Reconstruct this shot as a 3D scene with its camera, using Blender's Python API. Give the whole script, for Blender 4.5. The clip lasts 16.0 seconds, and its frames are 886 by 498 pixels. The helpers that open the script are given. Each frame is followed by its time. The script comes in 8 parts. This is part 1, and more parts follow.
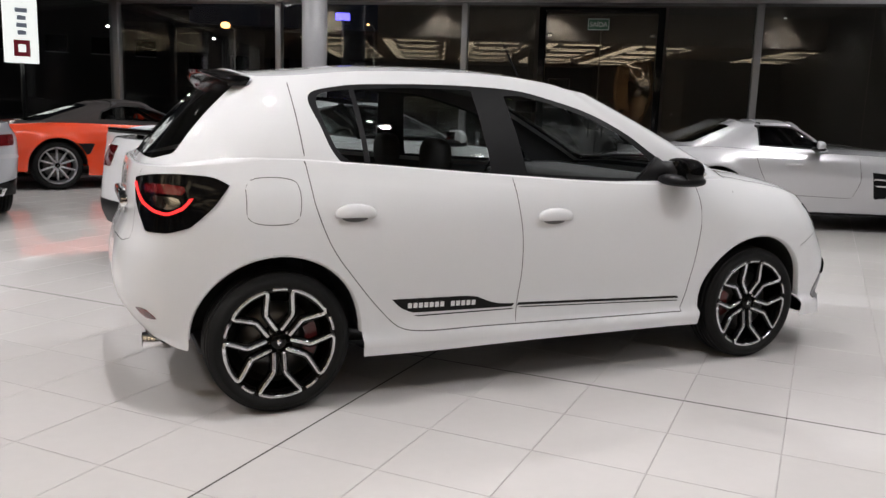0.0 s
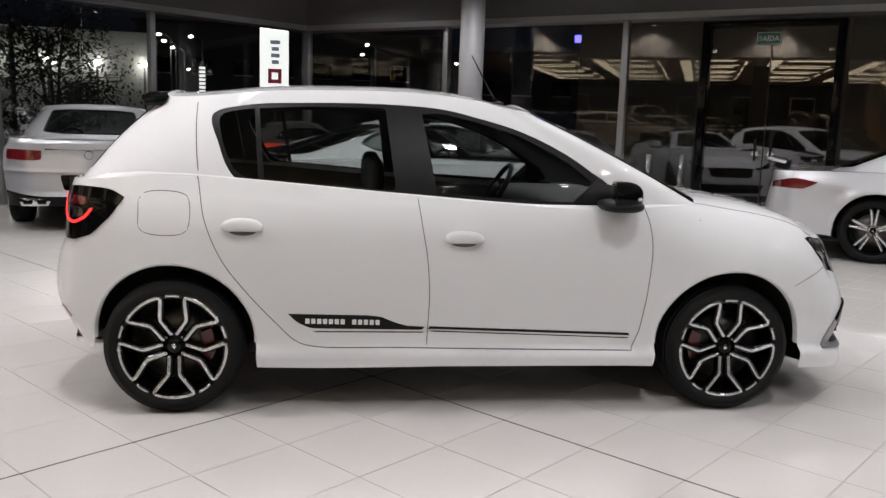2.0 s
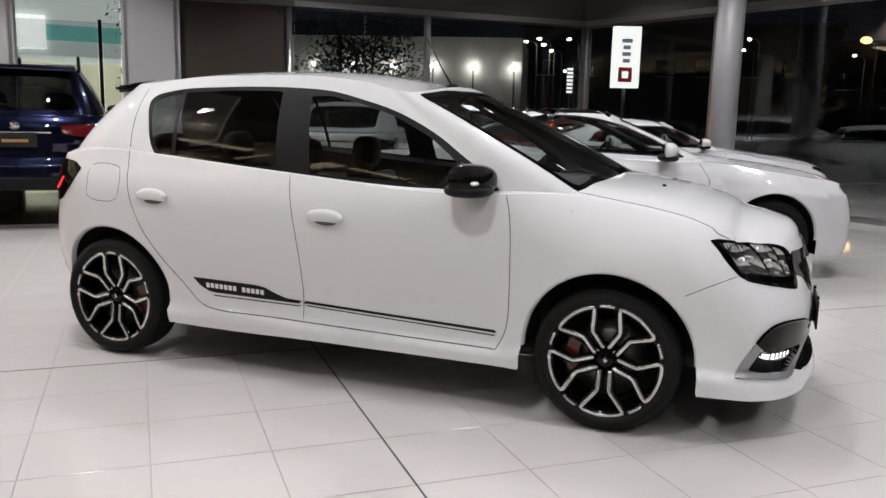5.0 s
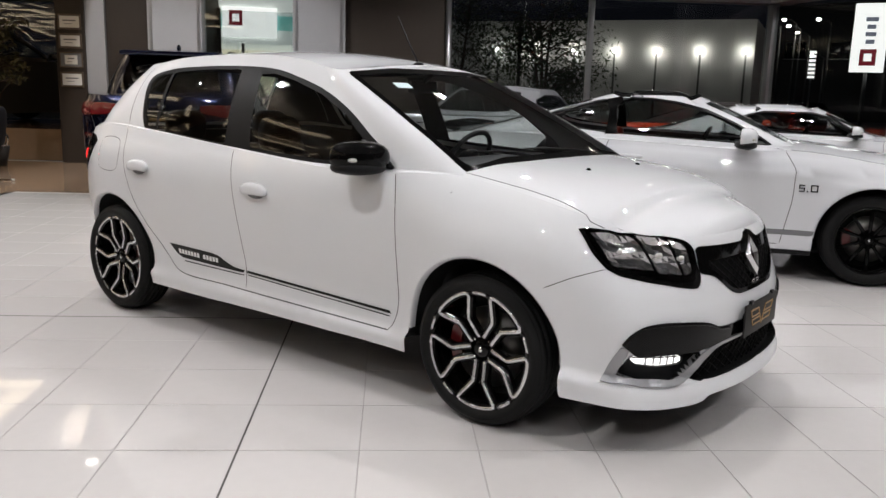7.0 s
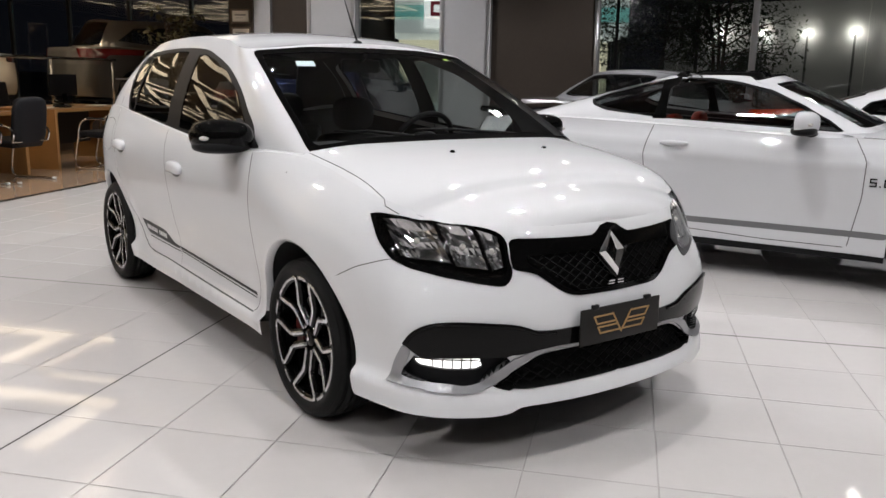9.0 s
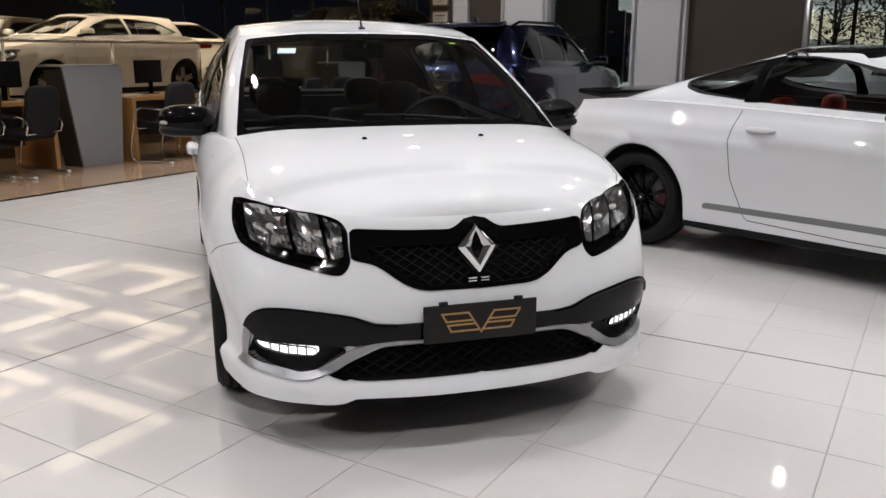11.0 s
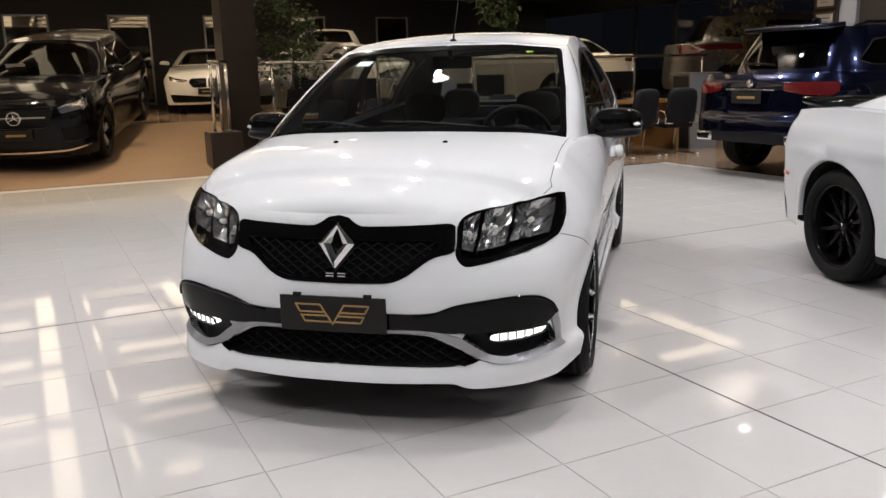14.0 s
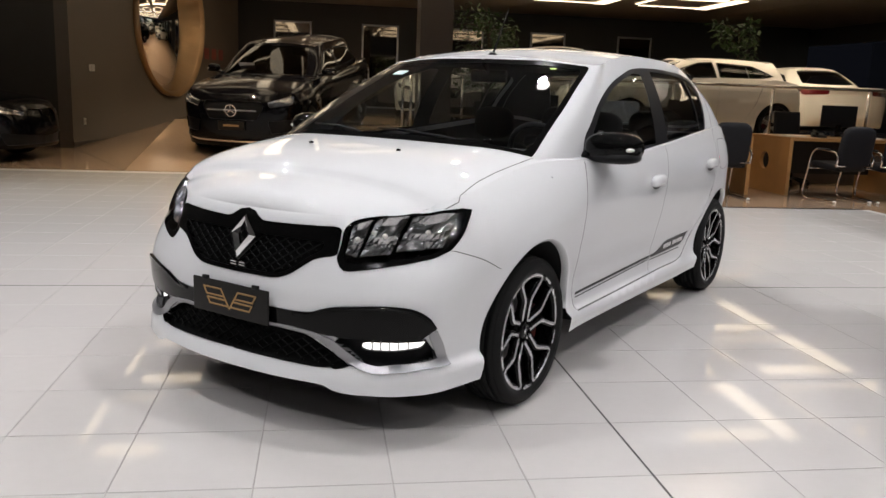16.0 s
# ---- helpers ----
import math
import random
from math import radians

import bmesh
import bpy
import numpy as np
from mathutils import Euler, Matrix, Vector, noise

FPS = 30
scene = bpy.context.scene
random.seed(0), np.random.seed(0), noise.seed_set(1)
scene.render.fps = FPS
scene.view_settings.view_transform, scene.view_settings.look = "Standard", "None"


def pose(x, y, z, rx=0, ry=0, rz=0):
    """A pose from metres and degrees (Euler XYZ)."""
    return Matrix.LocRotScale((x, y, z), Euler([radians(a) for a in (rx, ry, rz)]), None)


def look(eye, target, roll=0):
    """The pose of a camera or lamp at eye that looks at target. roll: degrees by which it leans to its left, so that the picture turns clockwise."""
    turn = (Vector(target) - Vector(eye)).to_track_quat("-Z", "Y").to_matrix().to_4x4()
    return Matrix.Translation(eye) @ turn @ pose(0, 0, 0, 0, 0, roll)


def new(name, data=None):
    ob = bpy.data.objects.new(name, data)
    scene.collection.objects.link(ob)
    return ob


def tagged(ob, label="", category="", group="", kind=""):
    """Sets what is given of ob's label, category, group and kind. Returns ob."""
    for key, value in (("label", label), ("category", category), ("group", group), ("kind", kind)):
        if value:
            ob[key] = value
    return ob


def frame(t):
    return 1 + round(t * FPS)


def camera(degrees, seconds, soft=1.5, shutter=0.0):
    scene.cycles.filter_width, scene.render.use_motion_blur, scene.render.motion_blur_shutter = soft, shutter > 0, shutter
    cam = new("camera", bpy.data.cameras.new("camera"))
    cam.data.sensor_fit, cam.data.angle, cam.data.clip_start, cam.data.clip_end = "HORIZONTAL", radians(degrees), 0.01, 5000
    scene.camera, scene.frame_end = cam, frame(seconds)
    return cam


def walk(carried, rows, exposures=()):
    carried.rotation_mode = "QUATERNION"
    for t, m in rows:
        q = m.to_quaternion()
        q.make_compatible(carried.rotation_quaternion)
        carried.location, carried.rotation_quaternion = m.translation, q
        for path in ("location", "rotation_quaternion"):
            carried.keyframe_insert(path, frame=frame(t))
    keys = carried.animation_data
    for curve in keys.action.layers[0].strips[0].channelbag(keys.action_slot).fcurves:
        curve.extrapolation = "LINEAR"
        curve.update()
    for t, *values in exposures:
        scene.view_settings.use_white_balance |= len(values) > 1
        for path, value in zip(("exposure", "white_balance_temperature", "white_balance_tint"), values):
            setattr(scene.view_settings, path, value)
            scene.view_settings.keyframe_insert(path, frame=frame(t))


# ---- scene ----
cam = camera(56.6, 16.0)
PATH = [
    (0, (-2.038, -4.151, 1.306), (-1.239, -2.349, 0.97), 1.8),
    (0.5, (-1.648, -4.247, 1.307), (-0.987, -2.391, 0.965), 1.4),
    (1, (-1.26, -4.358, 1.304), (-0.792, -2.439, 0.991), 1.0),
    (1.5, (-0.878, -4.449, 1.324), (-0.537, -2.506, 0.998), 1.7),
    (2, (-0.501, -4.485, 1.337), (-0.284, -2.52, 1.034), 1.8),
    (2.5, (-0.155, -4.563, 1.322), (-0.09, -2.587, 1.022), 1.1),
    (3, (0.201, -4.612, 1.333), (0.123, -2.643, 0.992), 2.6),
    (3.5, (0.59, -4.57, 1.351), (0.359, -2.612, 1.014), 2.4),
    (4, (0.987, -4.516, 1.341), (0.567, -2.591, 1.0), 1.5),
    (4.5, (1.385, -4.407, 1.35), (0.841, -2.514, 1.004), 1.9),
    (4.7, (1.579, -4.296, 1.312), (0.966, -2.423, 0.975), 1.8),
    (6.8, (2.969, -3.475, 1.32), (1.82, -1.881, 0.951), 1.3),
    (7, (3.091, -3.378, 1.31), (1.889, -1.823, 0.936), 1.7),
    (7.5, (3.361, -3.086, 1.308), (2.085, -1.593, 0.928), 1.8),
    (8, (3.574, -2.773, 1.306), (2.19, -1.39, 0.893), 1.1),
    (8.5, (3.827, -2.464, 1.297), (2.343, -1.183, 0.904), 1.2),
    (8.7, (3.905, -2.337, 1.289), (2.381, -1.104, 0.892), 1.2),
    (10.8, (4.56, -1.01, 1.341), (2.72, -0.383, 0.869), 0.1),
    (11, (4.589, -0.893, 1.332), (2.733, -0.311, 0.867), 0.2),
    (11.5, (4.648, -0.573, 1.325), (2.736, -0.193, 0.878), 0.2),
    (12, (4.672, -0.248, 1.325), (2.726, -0.053, 0.908), -0.2),
    (12.5, (4.744, 0.087, 1.309), (2.792, 0.095, 0.872), -1.1),
    (13, (4.788, 0.416, 1.281), (2.849, 0.247, 0.819), -2.8),
    (13.5, (4.767, 0.789, 1.299), (2.844, 0.446, 0.87), -0.9),
    (14, (4.731, 1.115, 1.291), (2.841, 0.614, 0.868), -1.4),
    (14.5, (4.641, 1.44, 1.289), (2.8, 0.78, 0.87), -1.0),
    (15, (4.476, 1.748, 1.294), (2.704, 0.922, 0.87), 1.2),
    (15.5, (4.346, 2.05, 1.286), (2.633, 1.092, 0.897), 1.8),
    (16, (4.189, 2.297, 1.268), (2.544, 1.227, 0.882), 2.2),
]
walk(cam, [(t, look(eye, target, roll)) for t, eye, target, roll in PATH])

# ---------------------------------------------------------------- night sky and the showroom's ceiling lights
B = pose(0, 0, 0, 0, 0, 41.6)      # the building's own axes
W1 = pose(-1.4, 11.33, 0, 0, 0, -35.8)   # street front, x along it from the corner
W3 = pose(-4.24, -10.87, 0, 0, 0, 26)    # angled wall with the mirror
world = bpy.data.worlds.new("night_sky")
scene.world = world
world.use_nodes = True
world.node_tree.nodes["Background"].inputs[0].default_value = (0.010, 0.011, 0.016, 1)
world.node_tree.nodes["Background"].inputs[1].default_value = 0.35
DOWNLIGHTS = [(x, y) for x in (-4.3, -1.85, 1.55, 4.95, 8.35) for y in (-6.38, -2.98, 0.42, 3.82, 7.22) if (x, y) != (-4.3, -2.98)]
# unseen fill downlights, added to brighten the car's right flank and floor
DOWNLIGHTS += [(-4.35, -9.3), (-2.0, -10.4), (0.8, -10.8)]
CEIL = 4.3
for x, y in DOWNLIGHTS:
    data = bpy.data.lights.new("downlight", "SPOT")
    data.spot_size, data.spot_blend = radians(130), 0.5
    data.shadow_soft_size, data.energy, data.color = 0.06, 242, (1.0, 0.98, 0.99)
    lamp = new("downlight_glow", data)
    lamp.matrix_world = B @ pose(x, y, CEIL - 0.16)

HALL_SPOTS = [(-8.2, -1.3, 400), (-6.9, -2.9, 230), (-11.5, -1.7, 340), (-14.5, -1.5, 210), (-12.4, 2.0, 200), (-9.6, 3.6, 200), (-12.4, 5.4, 200), (-9.2, 6.6, 210), (-9.5, 8.4, 190)]
for x, y, watts in HALL_SPOTS:
    data = bpy.data.lights.new("hall_downlight", "SPOT")
    data.spot_size, data.spot_blend = radians(110), 0.5
    data.shadow_soft_size, data.energy, data.color = 0.05, watts, (1.0, 0.80, 0.56)
    lamp = new("hall_downlight_glow", data)
    lamp.matrix_world = B @ pose(x, y, 3.32)

# ---------------------------------------------------------------- materials
def mat(name, color, rough=0.5, metal=0.0, coat=0.0, var=0.06, scale=6.0, bump=0.0, bscale=120.0, rvar=0.0, emit=None, power=0.0, spec=0.5, flake=0.0, rand=0.0):
    m = bpy.data.materials.new(name)
    m.use_nodes = True
    nt = m.node_tree
    b = nt.nodes["Principled BSDF"]
    b.inputs["Base Color"].default_value = (*color, 1)
    b.inputs["Roughness"].default_value = rough
    b.inputs["Metallic"].default_value = metal
    b.inputs["Coat Weight"].default_value = coat
    b.inputs["Coat Roughness"].default_value = 0.02
    b.inputs["Specular IOR Level"].default_value = spec
    co = nt.nodes.new("ShaderNodeTexCoord")
    if var or rvar:
        n = nt.nodes.new("ShaderNodeTexNoise")
        n.inputs["Scale"].default_value = scale
        n.inputs["Detail"].default_value = 6
        nt.links.new(co.outputs["Object"], n.inputs["Vector"])
        fine = nt.nodes.new("ShaderNodeTexNoise")
        fine.inputs["Scale"].default_value = scale * 14
        fine.inputs["Detail"].default_value = 3
        nt.links.new(co.outputs["Object"], fine.inputs["Vector"])
        avg = nt.nodes.new("ShaderNodeMix")
        avg.inputs[0].default_value = 0.4
        nt.links.new(n.outputs["Fac"], avg.inputs[2])
        nt.links.new(fine.outputs["Fac"], avg.inputs[3])
        if var:
            ramp = nt.nodes.new("ShaderNodeMix")
            ramp.data_type = "RGBA"
            ramp.inputs[6].default_value = (*[max(0, c * (1 - var * 2)) for c in color], 1)
            ramp.inputs[7].default_value = (*[min(1, c * (1 + var * 2)) for c in color], 1)
            nt.links.new(avg.outputs[0], ramp.inputs[0])
            last = ramp.outputs[2]
            if rand:
                oi = nt.nodes.new("ShaderNodeObjectInfo")
                mr = nt.nodes.new("ShaderNodeMapRange")
                mr.inputs[3].default_value, mr.inputs[4].default_value = 1 - rand, 1 + rand
                nt.links.new(oi.outputs["Random"], mr.inputs[0])
                hs = nt.nodes.new("ShaderNodeHueSaturation")
                nt.links.new(mr.outputs[0], hs.inputs["Value"])
                nt.links.new(last, hs.inputs["Color"])
                last = hs.outputs[0]
            nt.links.new(last, b.inputs["Base Color"])
        if rvar:
            mr = nt.nodes.new("ShaderNodeMapRange")
            mr.inputs[3].default_value, mr.inputs[4].default_value = max(0.01, rough - rvar), rough + rvar
            nt.links.new(avg.outputs[0], mr.inputs[0])
            nt.links.new(mr.outputs[0], b.inputs["Roughness"])
    if bump:
        nb = nt.nodes.new("ShaderNodeTexNoise")
        nb.inputs["Scale"].default_value = bscale
        nb.inputs["Detail"].default_value = 4
        nt.links.new(co.outputs["Object"], nb.inputs["Vector"])
        bp = nt.nodes.new("ShaderNodeBump")
        bp.inputs["Strength"].default_value = bump
        bp.inputs["Distance"].default_value = 0.004
        nt.links.new(nb.outputs["Fac"], bp.inputs["Height"])
        nt.links.new(bp.outputs[0], b.inputs["Normal"])
    if emit:
        b.inputs["Emission Color"].default_value = (*emit, 1)
        b.inputs["Emission Strength"].default_value = power
    return m


def glass(name, tint, rough=0.0, gloss=1.0, head_on=0.04):
    """A thin pane: tinted see-through with a Fresnel-driven reflection."""
    m = bpy.data.materials.new(name)
    m.use_nodes = True
    nt = m.node_tree
    nt.nodes.remove(nt.nodes["Principled BSDF"])
    out = nt.nodes["Material Output"]
    tr = nt.nodes.new("ShaderNodeBsdfTransparent")
    tr.inputs[0].default_value = (*tint, 1)
    gl = nt.nodes.new("ShaderNodeBsdfGlossy")
    gl.inputs["Roughness"].default_value = rough
    gl.inputs["Color"].default_value = (gloss, gloss, gloss, 1)
    lw = nt.nodes.new("ShaderNodeLayerWeight")
    pw = nt.nodes.new("ShaderNodeMath")
    pw.operation = "POWER"
    pw.inputs[1].default_value = 5.0
    nt.links.new(lw.outputs["Facing"], pw.inputs[0])
    fr = nt.nodes.new("ShaderNodeMath")
    fr.operation = "MULTIPLY_ADD"
    fr.inputs[1].default_value, fr.inputs[2].default_value = 0.9, head_on
    nt.links.new(pw.outputs[0], fr.inputs[0])
    mx = nt.nodes.new("ShaderNodeMixShader")
    nt.links.new(fr.outputs[0], mx.inputs[0])
    nt.links.new(tr.outputs[0], mx.inputs[1])
    nt.links.new(gl.outputs[0], mx.inputs[2])
    nt.links.new(mx.outputs[0], out.inputs[0])
    return m


WHITE = mat("white_paint", (0.665, 0.668, 0.682), 0.6, 0, 1.0, var=0.008, scale=3, spec=0.0)
WHITE2 = mat("pearl_white_paint", (0.63, 0.635, 0.655), 0.6, 0, 1.0, var=0.01, scale=3, spec=0.0)
CREAM = mat("warm_white_paint", (0.72, 0.70, 0.66), 0.5, 0, 1.0, var=0.015, scale=3, spec=0.2)
SILVER = mat("silver_paint", (0.56, 0.57, 0.60), 0.3, 0.65, 1.0, var=0.02, scale=4)
SILVER2 = mat("bright_silver_paint", (0.62, 0.62, 0.64), 0.32, 0.5, 1.0, var=0.02, scale=4)
ORANGE = mat("red_orange_paint", (0.72, 0.065, 0.018), 0.25, 0, 1.0, var=0.02, scale=4)
BLUE = mat("dark_blue_paint", (0.003, 0.006, 0.028), 0.22, 0.85, 1.0, var=0.05, scale=4)
BROWNP = mat("bronze_brown_paint", (0.075, 0.055, 0.042), 0.3, 0.5, 1.0, var=0.05, scale=4)
BLACKP = mat("black_paint", (0.002, 0.002, 0.003), 0.15, 0, 0.28, spec=0.08, var=0.05, scale=4)
GREYP = mat("graphite_paint", (0.11, 0.105, 0.10), 0.3, 0.5, 1.0, var=0.03, scale=4)
GLOSSBLK = mat("gloss_black_plastic", (0.003, 0.003, 0.003), 0.08, 0, 0.10, var=0.1, scale=10, spec=0.12)
SATBLK = mat("satin_black_plastic", (0.010, 0.010, 0.011), 0.42, 0, 0, var=0.12, scale=20, bump=0.05, bscale=500, spec=0.12)
RUBBER = mat("tyre_rubber", (0.008, 0.008, 0.008), 0.62, 0, 0, spec=0.15, var=0.2, scale=18, bump=0.12, bscale=260, rvar=0.12)
MESHBLK = mat("black_mesh_plastic", (0.004, 0.004, 0.004), 0.5, var=0.1, scale=20, spec=0.06)
# dark colour that paints in the shade of panel gaps and handle hollows
GAP = mat("panel_gap_shade", (0.10, 0.10, 0.10), 0.7, var=0.15)
CHROME = mat("chrome", (0.82, 0.82, 0.83), 0.07, 1.0, var=0.02, rvar=0.03)
ALLOY = mat("machined_alloy", (0.66, 0.66, 0.67), 0.26, 0.9, var=0.05, scale=30, rvar=0.06)
ALLOYG = mat("silver_alloy", (0.42, 0.42, 0.43), 0.3, 0.8, var=0.05, scale=30)
SATSIL = mat("satin_silver_trim", (0.30, 0.30, 0.31), 0.35, 0.6, var=0.04, scale=20)
DISC = mat("brake_disc_steel", (0.12, 0.115, 0.11), 0.35, 0.9, var=0.1, scale=40)
CALIPER = mat("red_caliper", (0.10, 0.006, 0.006), 0.35, 0, 0.5, var=0.08)
UNDER = mat("underbody_black", (0.010, 0.010, 0.010), 0.85, var=0.2, bump=0.1)
CABIN = mat("cabin_trim_dark", (0.038, 0.038, 0.041), 0.7, var=0.15, scale=25, bump=0.08, bscale=400)
SEAT = mat("seat_cloth_black", (0.020, 0.020, 0.022), 0.85, var=0.2, scale=40, bump=0.15, bscale=700)
REDLEATHER = mat("red_leather", (0.45, 0.04, 0.02), 0.5, var=0.1, scale=20, bump=0.06)
GLASS = glass("clear_car_glass", (0.78, 0.82, 0.81))
GLASSD = glass("tinted_car_glass", (0.58, 0.61, 0.60))
GLASSP = glass("privacy_car_glass", (0.05, 0.05, 0.055))
LENS = glass("clear_lamp_lens", (0.92, 0.92, 0.92))
REDLENS = mat("red_tail_lens", (0.10, 0.006, 0.008), 0.1, 0, 1.0, var=0.1, scale=30)
REDLIT = mat("lit_red_light_guide", (0.8, 0.02, 0.02), 0.2, emit=(1, 0.04, 0.04), power=1.3)
AMBER = mat("amber_lens", (0.55, 0.12, 0.02), 0.2, 0, 0.8, var=0.1)
DRL = mat("lit_daytime_led", (0.9, 0.9, 0.9), 0.3, emit=(1.0, 0.98, 0.94), power=2.2)
REFLECTOR = mat("lamp_reflector_chrome", (0.64, 0.64, 0.65), 0.12, 1.0, var=0.08, scale=40, rvar=0.08)
PLATE = mat("dark_plate", (0.014, 0.013, 0.012), 0.5, spec=0.2, var=0.15, scale=30)
GOLD = mat("gold_emblem", (0.36, 0.22, 0.09), 0.45, 0.3, var=0.1, scale=30)
DECAL = mat("black_decal", (0.006, 0.006, 0.006), 0.35, var=0.05, spec=0.15)
DECALW = mat("white_decal_letters", (0.72, 0.72, 0.72), 0.4, var=0.02)
GREYDECAL = mat("grey_decal", (0.16, 0.16, 0.165), 0.4, var=0.03)
SOFTTOP = mat("dark_fabric_roof", (0.022, 0.018, 0.017), 0.9, var=0.2, scale=50, bump=0.2, bscale=900)
STICKER = mat("pale_sticker", (0.55, 0.68, 0.70), 0.5, var=0.2, scale=60)
GREEN = mat("green_sticker", (0.25, 0.45, 0.03), 0.5, var=0.1)
LENSW = mat("white_lens", (0.62, 0.60, 0.56), 0.15, 0, 1.0, var=0.05)

from mathutils import geometry
from mathutils.bvhtree import BVHTree
# ---------------------------------------------------------------- small helpers
def part(name, bm, material, parent, label="", smooth=True):
    me = bpy.data.meshes.new(name)
    bm.to_mesh(me)
    bm.free()
    me.materials.append(material)
    if smooth:
        me.shade_smooth()
    ob = new(name, me)
    ob.parent = parent
    if label:
        ob["label"] = label
    return ob


def raw(name, verts, faces, material, parent=None, label="", smooth=True, normals=None):
    me = bpy.data.meshes.new(name)
    me.from_pydata([tuple(v) for v in verts], [], faces)
    me.materials.append(material)
    if smooth:
        me.shade_smooth()
    me.validate()
    if normals is not None and len(normals) == len(me.vertices):
        me.normals_split_custom_set_from_vertices([tuple(n) for n in normals])
    ob = new(name, me)
    ob.parent = parent
    if label:
        ob["label"] = label
    return ob


def thing(name, m, label, category, group="", kind=""):
    ob = new(name)
    ob.matrix_world = m
    ob.empty_display_size = 0.1
    return tagged(ob, label, category, group, kind)


def box_bm(sx, sy, sz, at=(0, 0, 0), bevel=0.0, seg=2, rz=0.0):
    bm = bmesh.new()
    bmesh.ops.create_cube(bm, size=1)
    bmesh.ops.scale(bm, vec=(sx, sy, sz), verts=bm.verts)
    if bevel:
        bmesh.ops.bevel(bm, geom=bm.edges[:], offset=bevel, segments=seg, affect="EDGES", profile=0.6)
    bmesh.ops.transform(bm, matrix=pose(*at, 0, 0, rz), verts=bm.verts)
    return bm


def join(*bms):
    out = bms[0]
    for b in bms[1:]:
        me = bpy.data.meshes.new("tmp")
        b.to_mesh(me)
        b.free()
        out.from_mesh(me)
        bpy.data.meshes.remove(me)
    return out


def cyl_bm(r, h, at=(0, 0, 0), axis="z", seg=24, r2=None, bevel=0.0):
    bm = bmesh.new()
    bmesh.ops.create_cone(bm, cap_ends=True, segments=seg, radius1=r, radius2=r if r2 is None else r2, depth=h)
    if bevel:
        es = [e for e in bm.edges if len(e.link_faces) == 2 and e.calc_face_angle(0) > 0.8]
        bmesh.ops.bevel(bm, geom=es, offset=bevel, segments=2, affect="EDGES")
    rot = {"z": (0, 0, 0), "x": (0, 90, 0), "y": (90, 0, 0)}[axis]
    bmesh.ops.transform(bm, matrix=pose(*at, *rot), verts=bm.verts)
    return bm


def lathe_bm(profile, seg=48, axis="y"):
    """profile: (radius, along) pairs turned round the axis."""
    bm = bmesh.new()
    rings = []
    for r, a in profile:
        ring = []
        for i in range(seg):
            c, s = math.cos(2 * math.pi * i / seg), math.sin(2 * math.pi * i / seg)
            p = {"y": (r * c, a, r * s), "z": (r * c, r * s, a), "x": (a, r * c, r * s)}[axis]
            ring.append(bm.verts.new(p))
        rings.append(ring)
    for a, b in zip(rings, rings[1:]):
        for i in range(seg):
            j = (i + 1) % seg
            bm.faces.new((a[i], a[j], b[j], b[i]))
    bmesh.ops.remove_doubles(bm, verts=bm.verts, dist=1e-5)
    bmesh.ops.recalc_face_normals(bm, faces=bm.faces)
    return bm


def sweep_bm(points, radius, seg=8, closed=False, flat=1.0):
    """A tube along points; radius: one number or one a point."""
    pts = [Vector(p) for p in points]
    n = len(pts)
    bm = bmesh.new()
    rings = []
    up = Vector((0.13, 0.21, 0.97))
    for i, p in enumerate(pts):
        a = pts[(i - 1) % n] if closed or i else p
        b = pts[(i + 1) % n] if closed or i < n - 1 else p
        d = (b - a).normalized()
        u = d.cross(up)
        if u.length < 1e-4:
            u = d.cross(Vector((1, 0, 0)))
        u.normalize()
        v = u.cross(d)
        r = radius[i] if isinstance(radius, (list, tuple)) else radius
        rings.append([bm.verts.new(p + (u * math.cos(2 * math.pi * k / seg) + v * math.sin(2 * math.pi * k / seg) * flat) * r) for k in range(seg)])
    for i in range(n if closed else n - 1):
        a, b = rings[i], rings[(i + 1) % n]
        for k in range(seg):
            bm.faces.new((a[k], a[(k + 1) % seg], b[(k + 1) % seg], b[k]))
    if not closed:
        bm.faces.new(rings[0][::-1])
        bm.faces.new(rings[-1])
    return bm


def prism_bm(outline, depth, at=(0, 0, 0), rot=(0, 0, 0), bevel=0.0):
    """A flat outline (x, y) raised by depth along z, then posed."""
    bm = bmesh.new()
    vs = [bm.verts.new((x, y, 0)) for x, y in outline]
    f = bm.faces.new(vs)
    if f.normal.z < 0:
        f.normal_flip()
    got = bmesh.ops.extrude_face_region(bm, geom=[f])
    bmesh.ops.translate(bm, vec=(0, 0, depth), verts=[g for g in got["geom"] if isinstance(g, bmesh.types.BMVert)])
    bmesh.ops.recalc_face_normals(bm, faces=bm.faces)
    if bevel:
        es = [e for e in bm.edges if abs(e.verts[0].co.z - depth) < 1e-6 and abs(e.verts[1].co.z - depth) < 1e-6]
        bmesh.ops.bevel(bm, geom=es, offset=bevel, segments=2, affect="EDGES")
    bmesh.ops.transform(bm, matrix=pose(*at, *rot), verts=bm.verts)
    return bm


def ellipsoid_bm(sx, sy, sz, at=(0, 0, 0), power=2.0, u=24, v=14):
    bm = bmesh.new()
    bmesh.ops.create_uvsphere(bm, u_segments=u, v_segments=v, radius=1)
    for w in bm.verts:
        c = w.co
        k = (abs(c.x) ** power + abs(c.y) ** power + abs(c.z) ** power) ** (-1 / power)
        w.co = Vector((c.x * k * sx, c.y * k * sy, c.z * k * sz)) + Vector(at)
    return bm


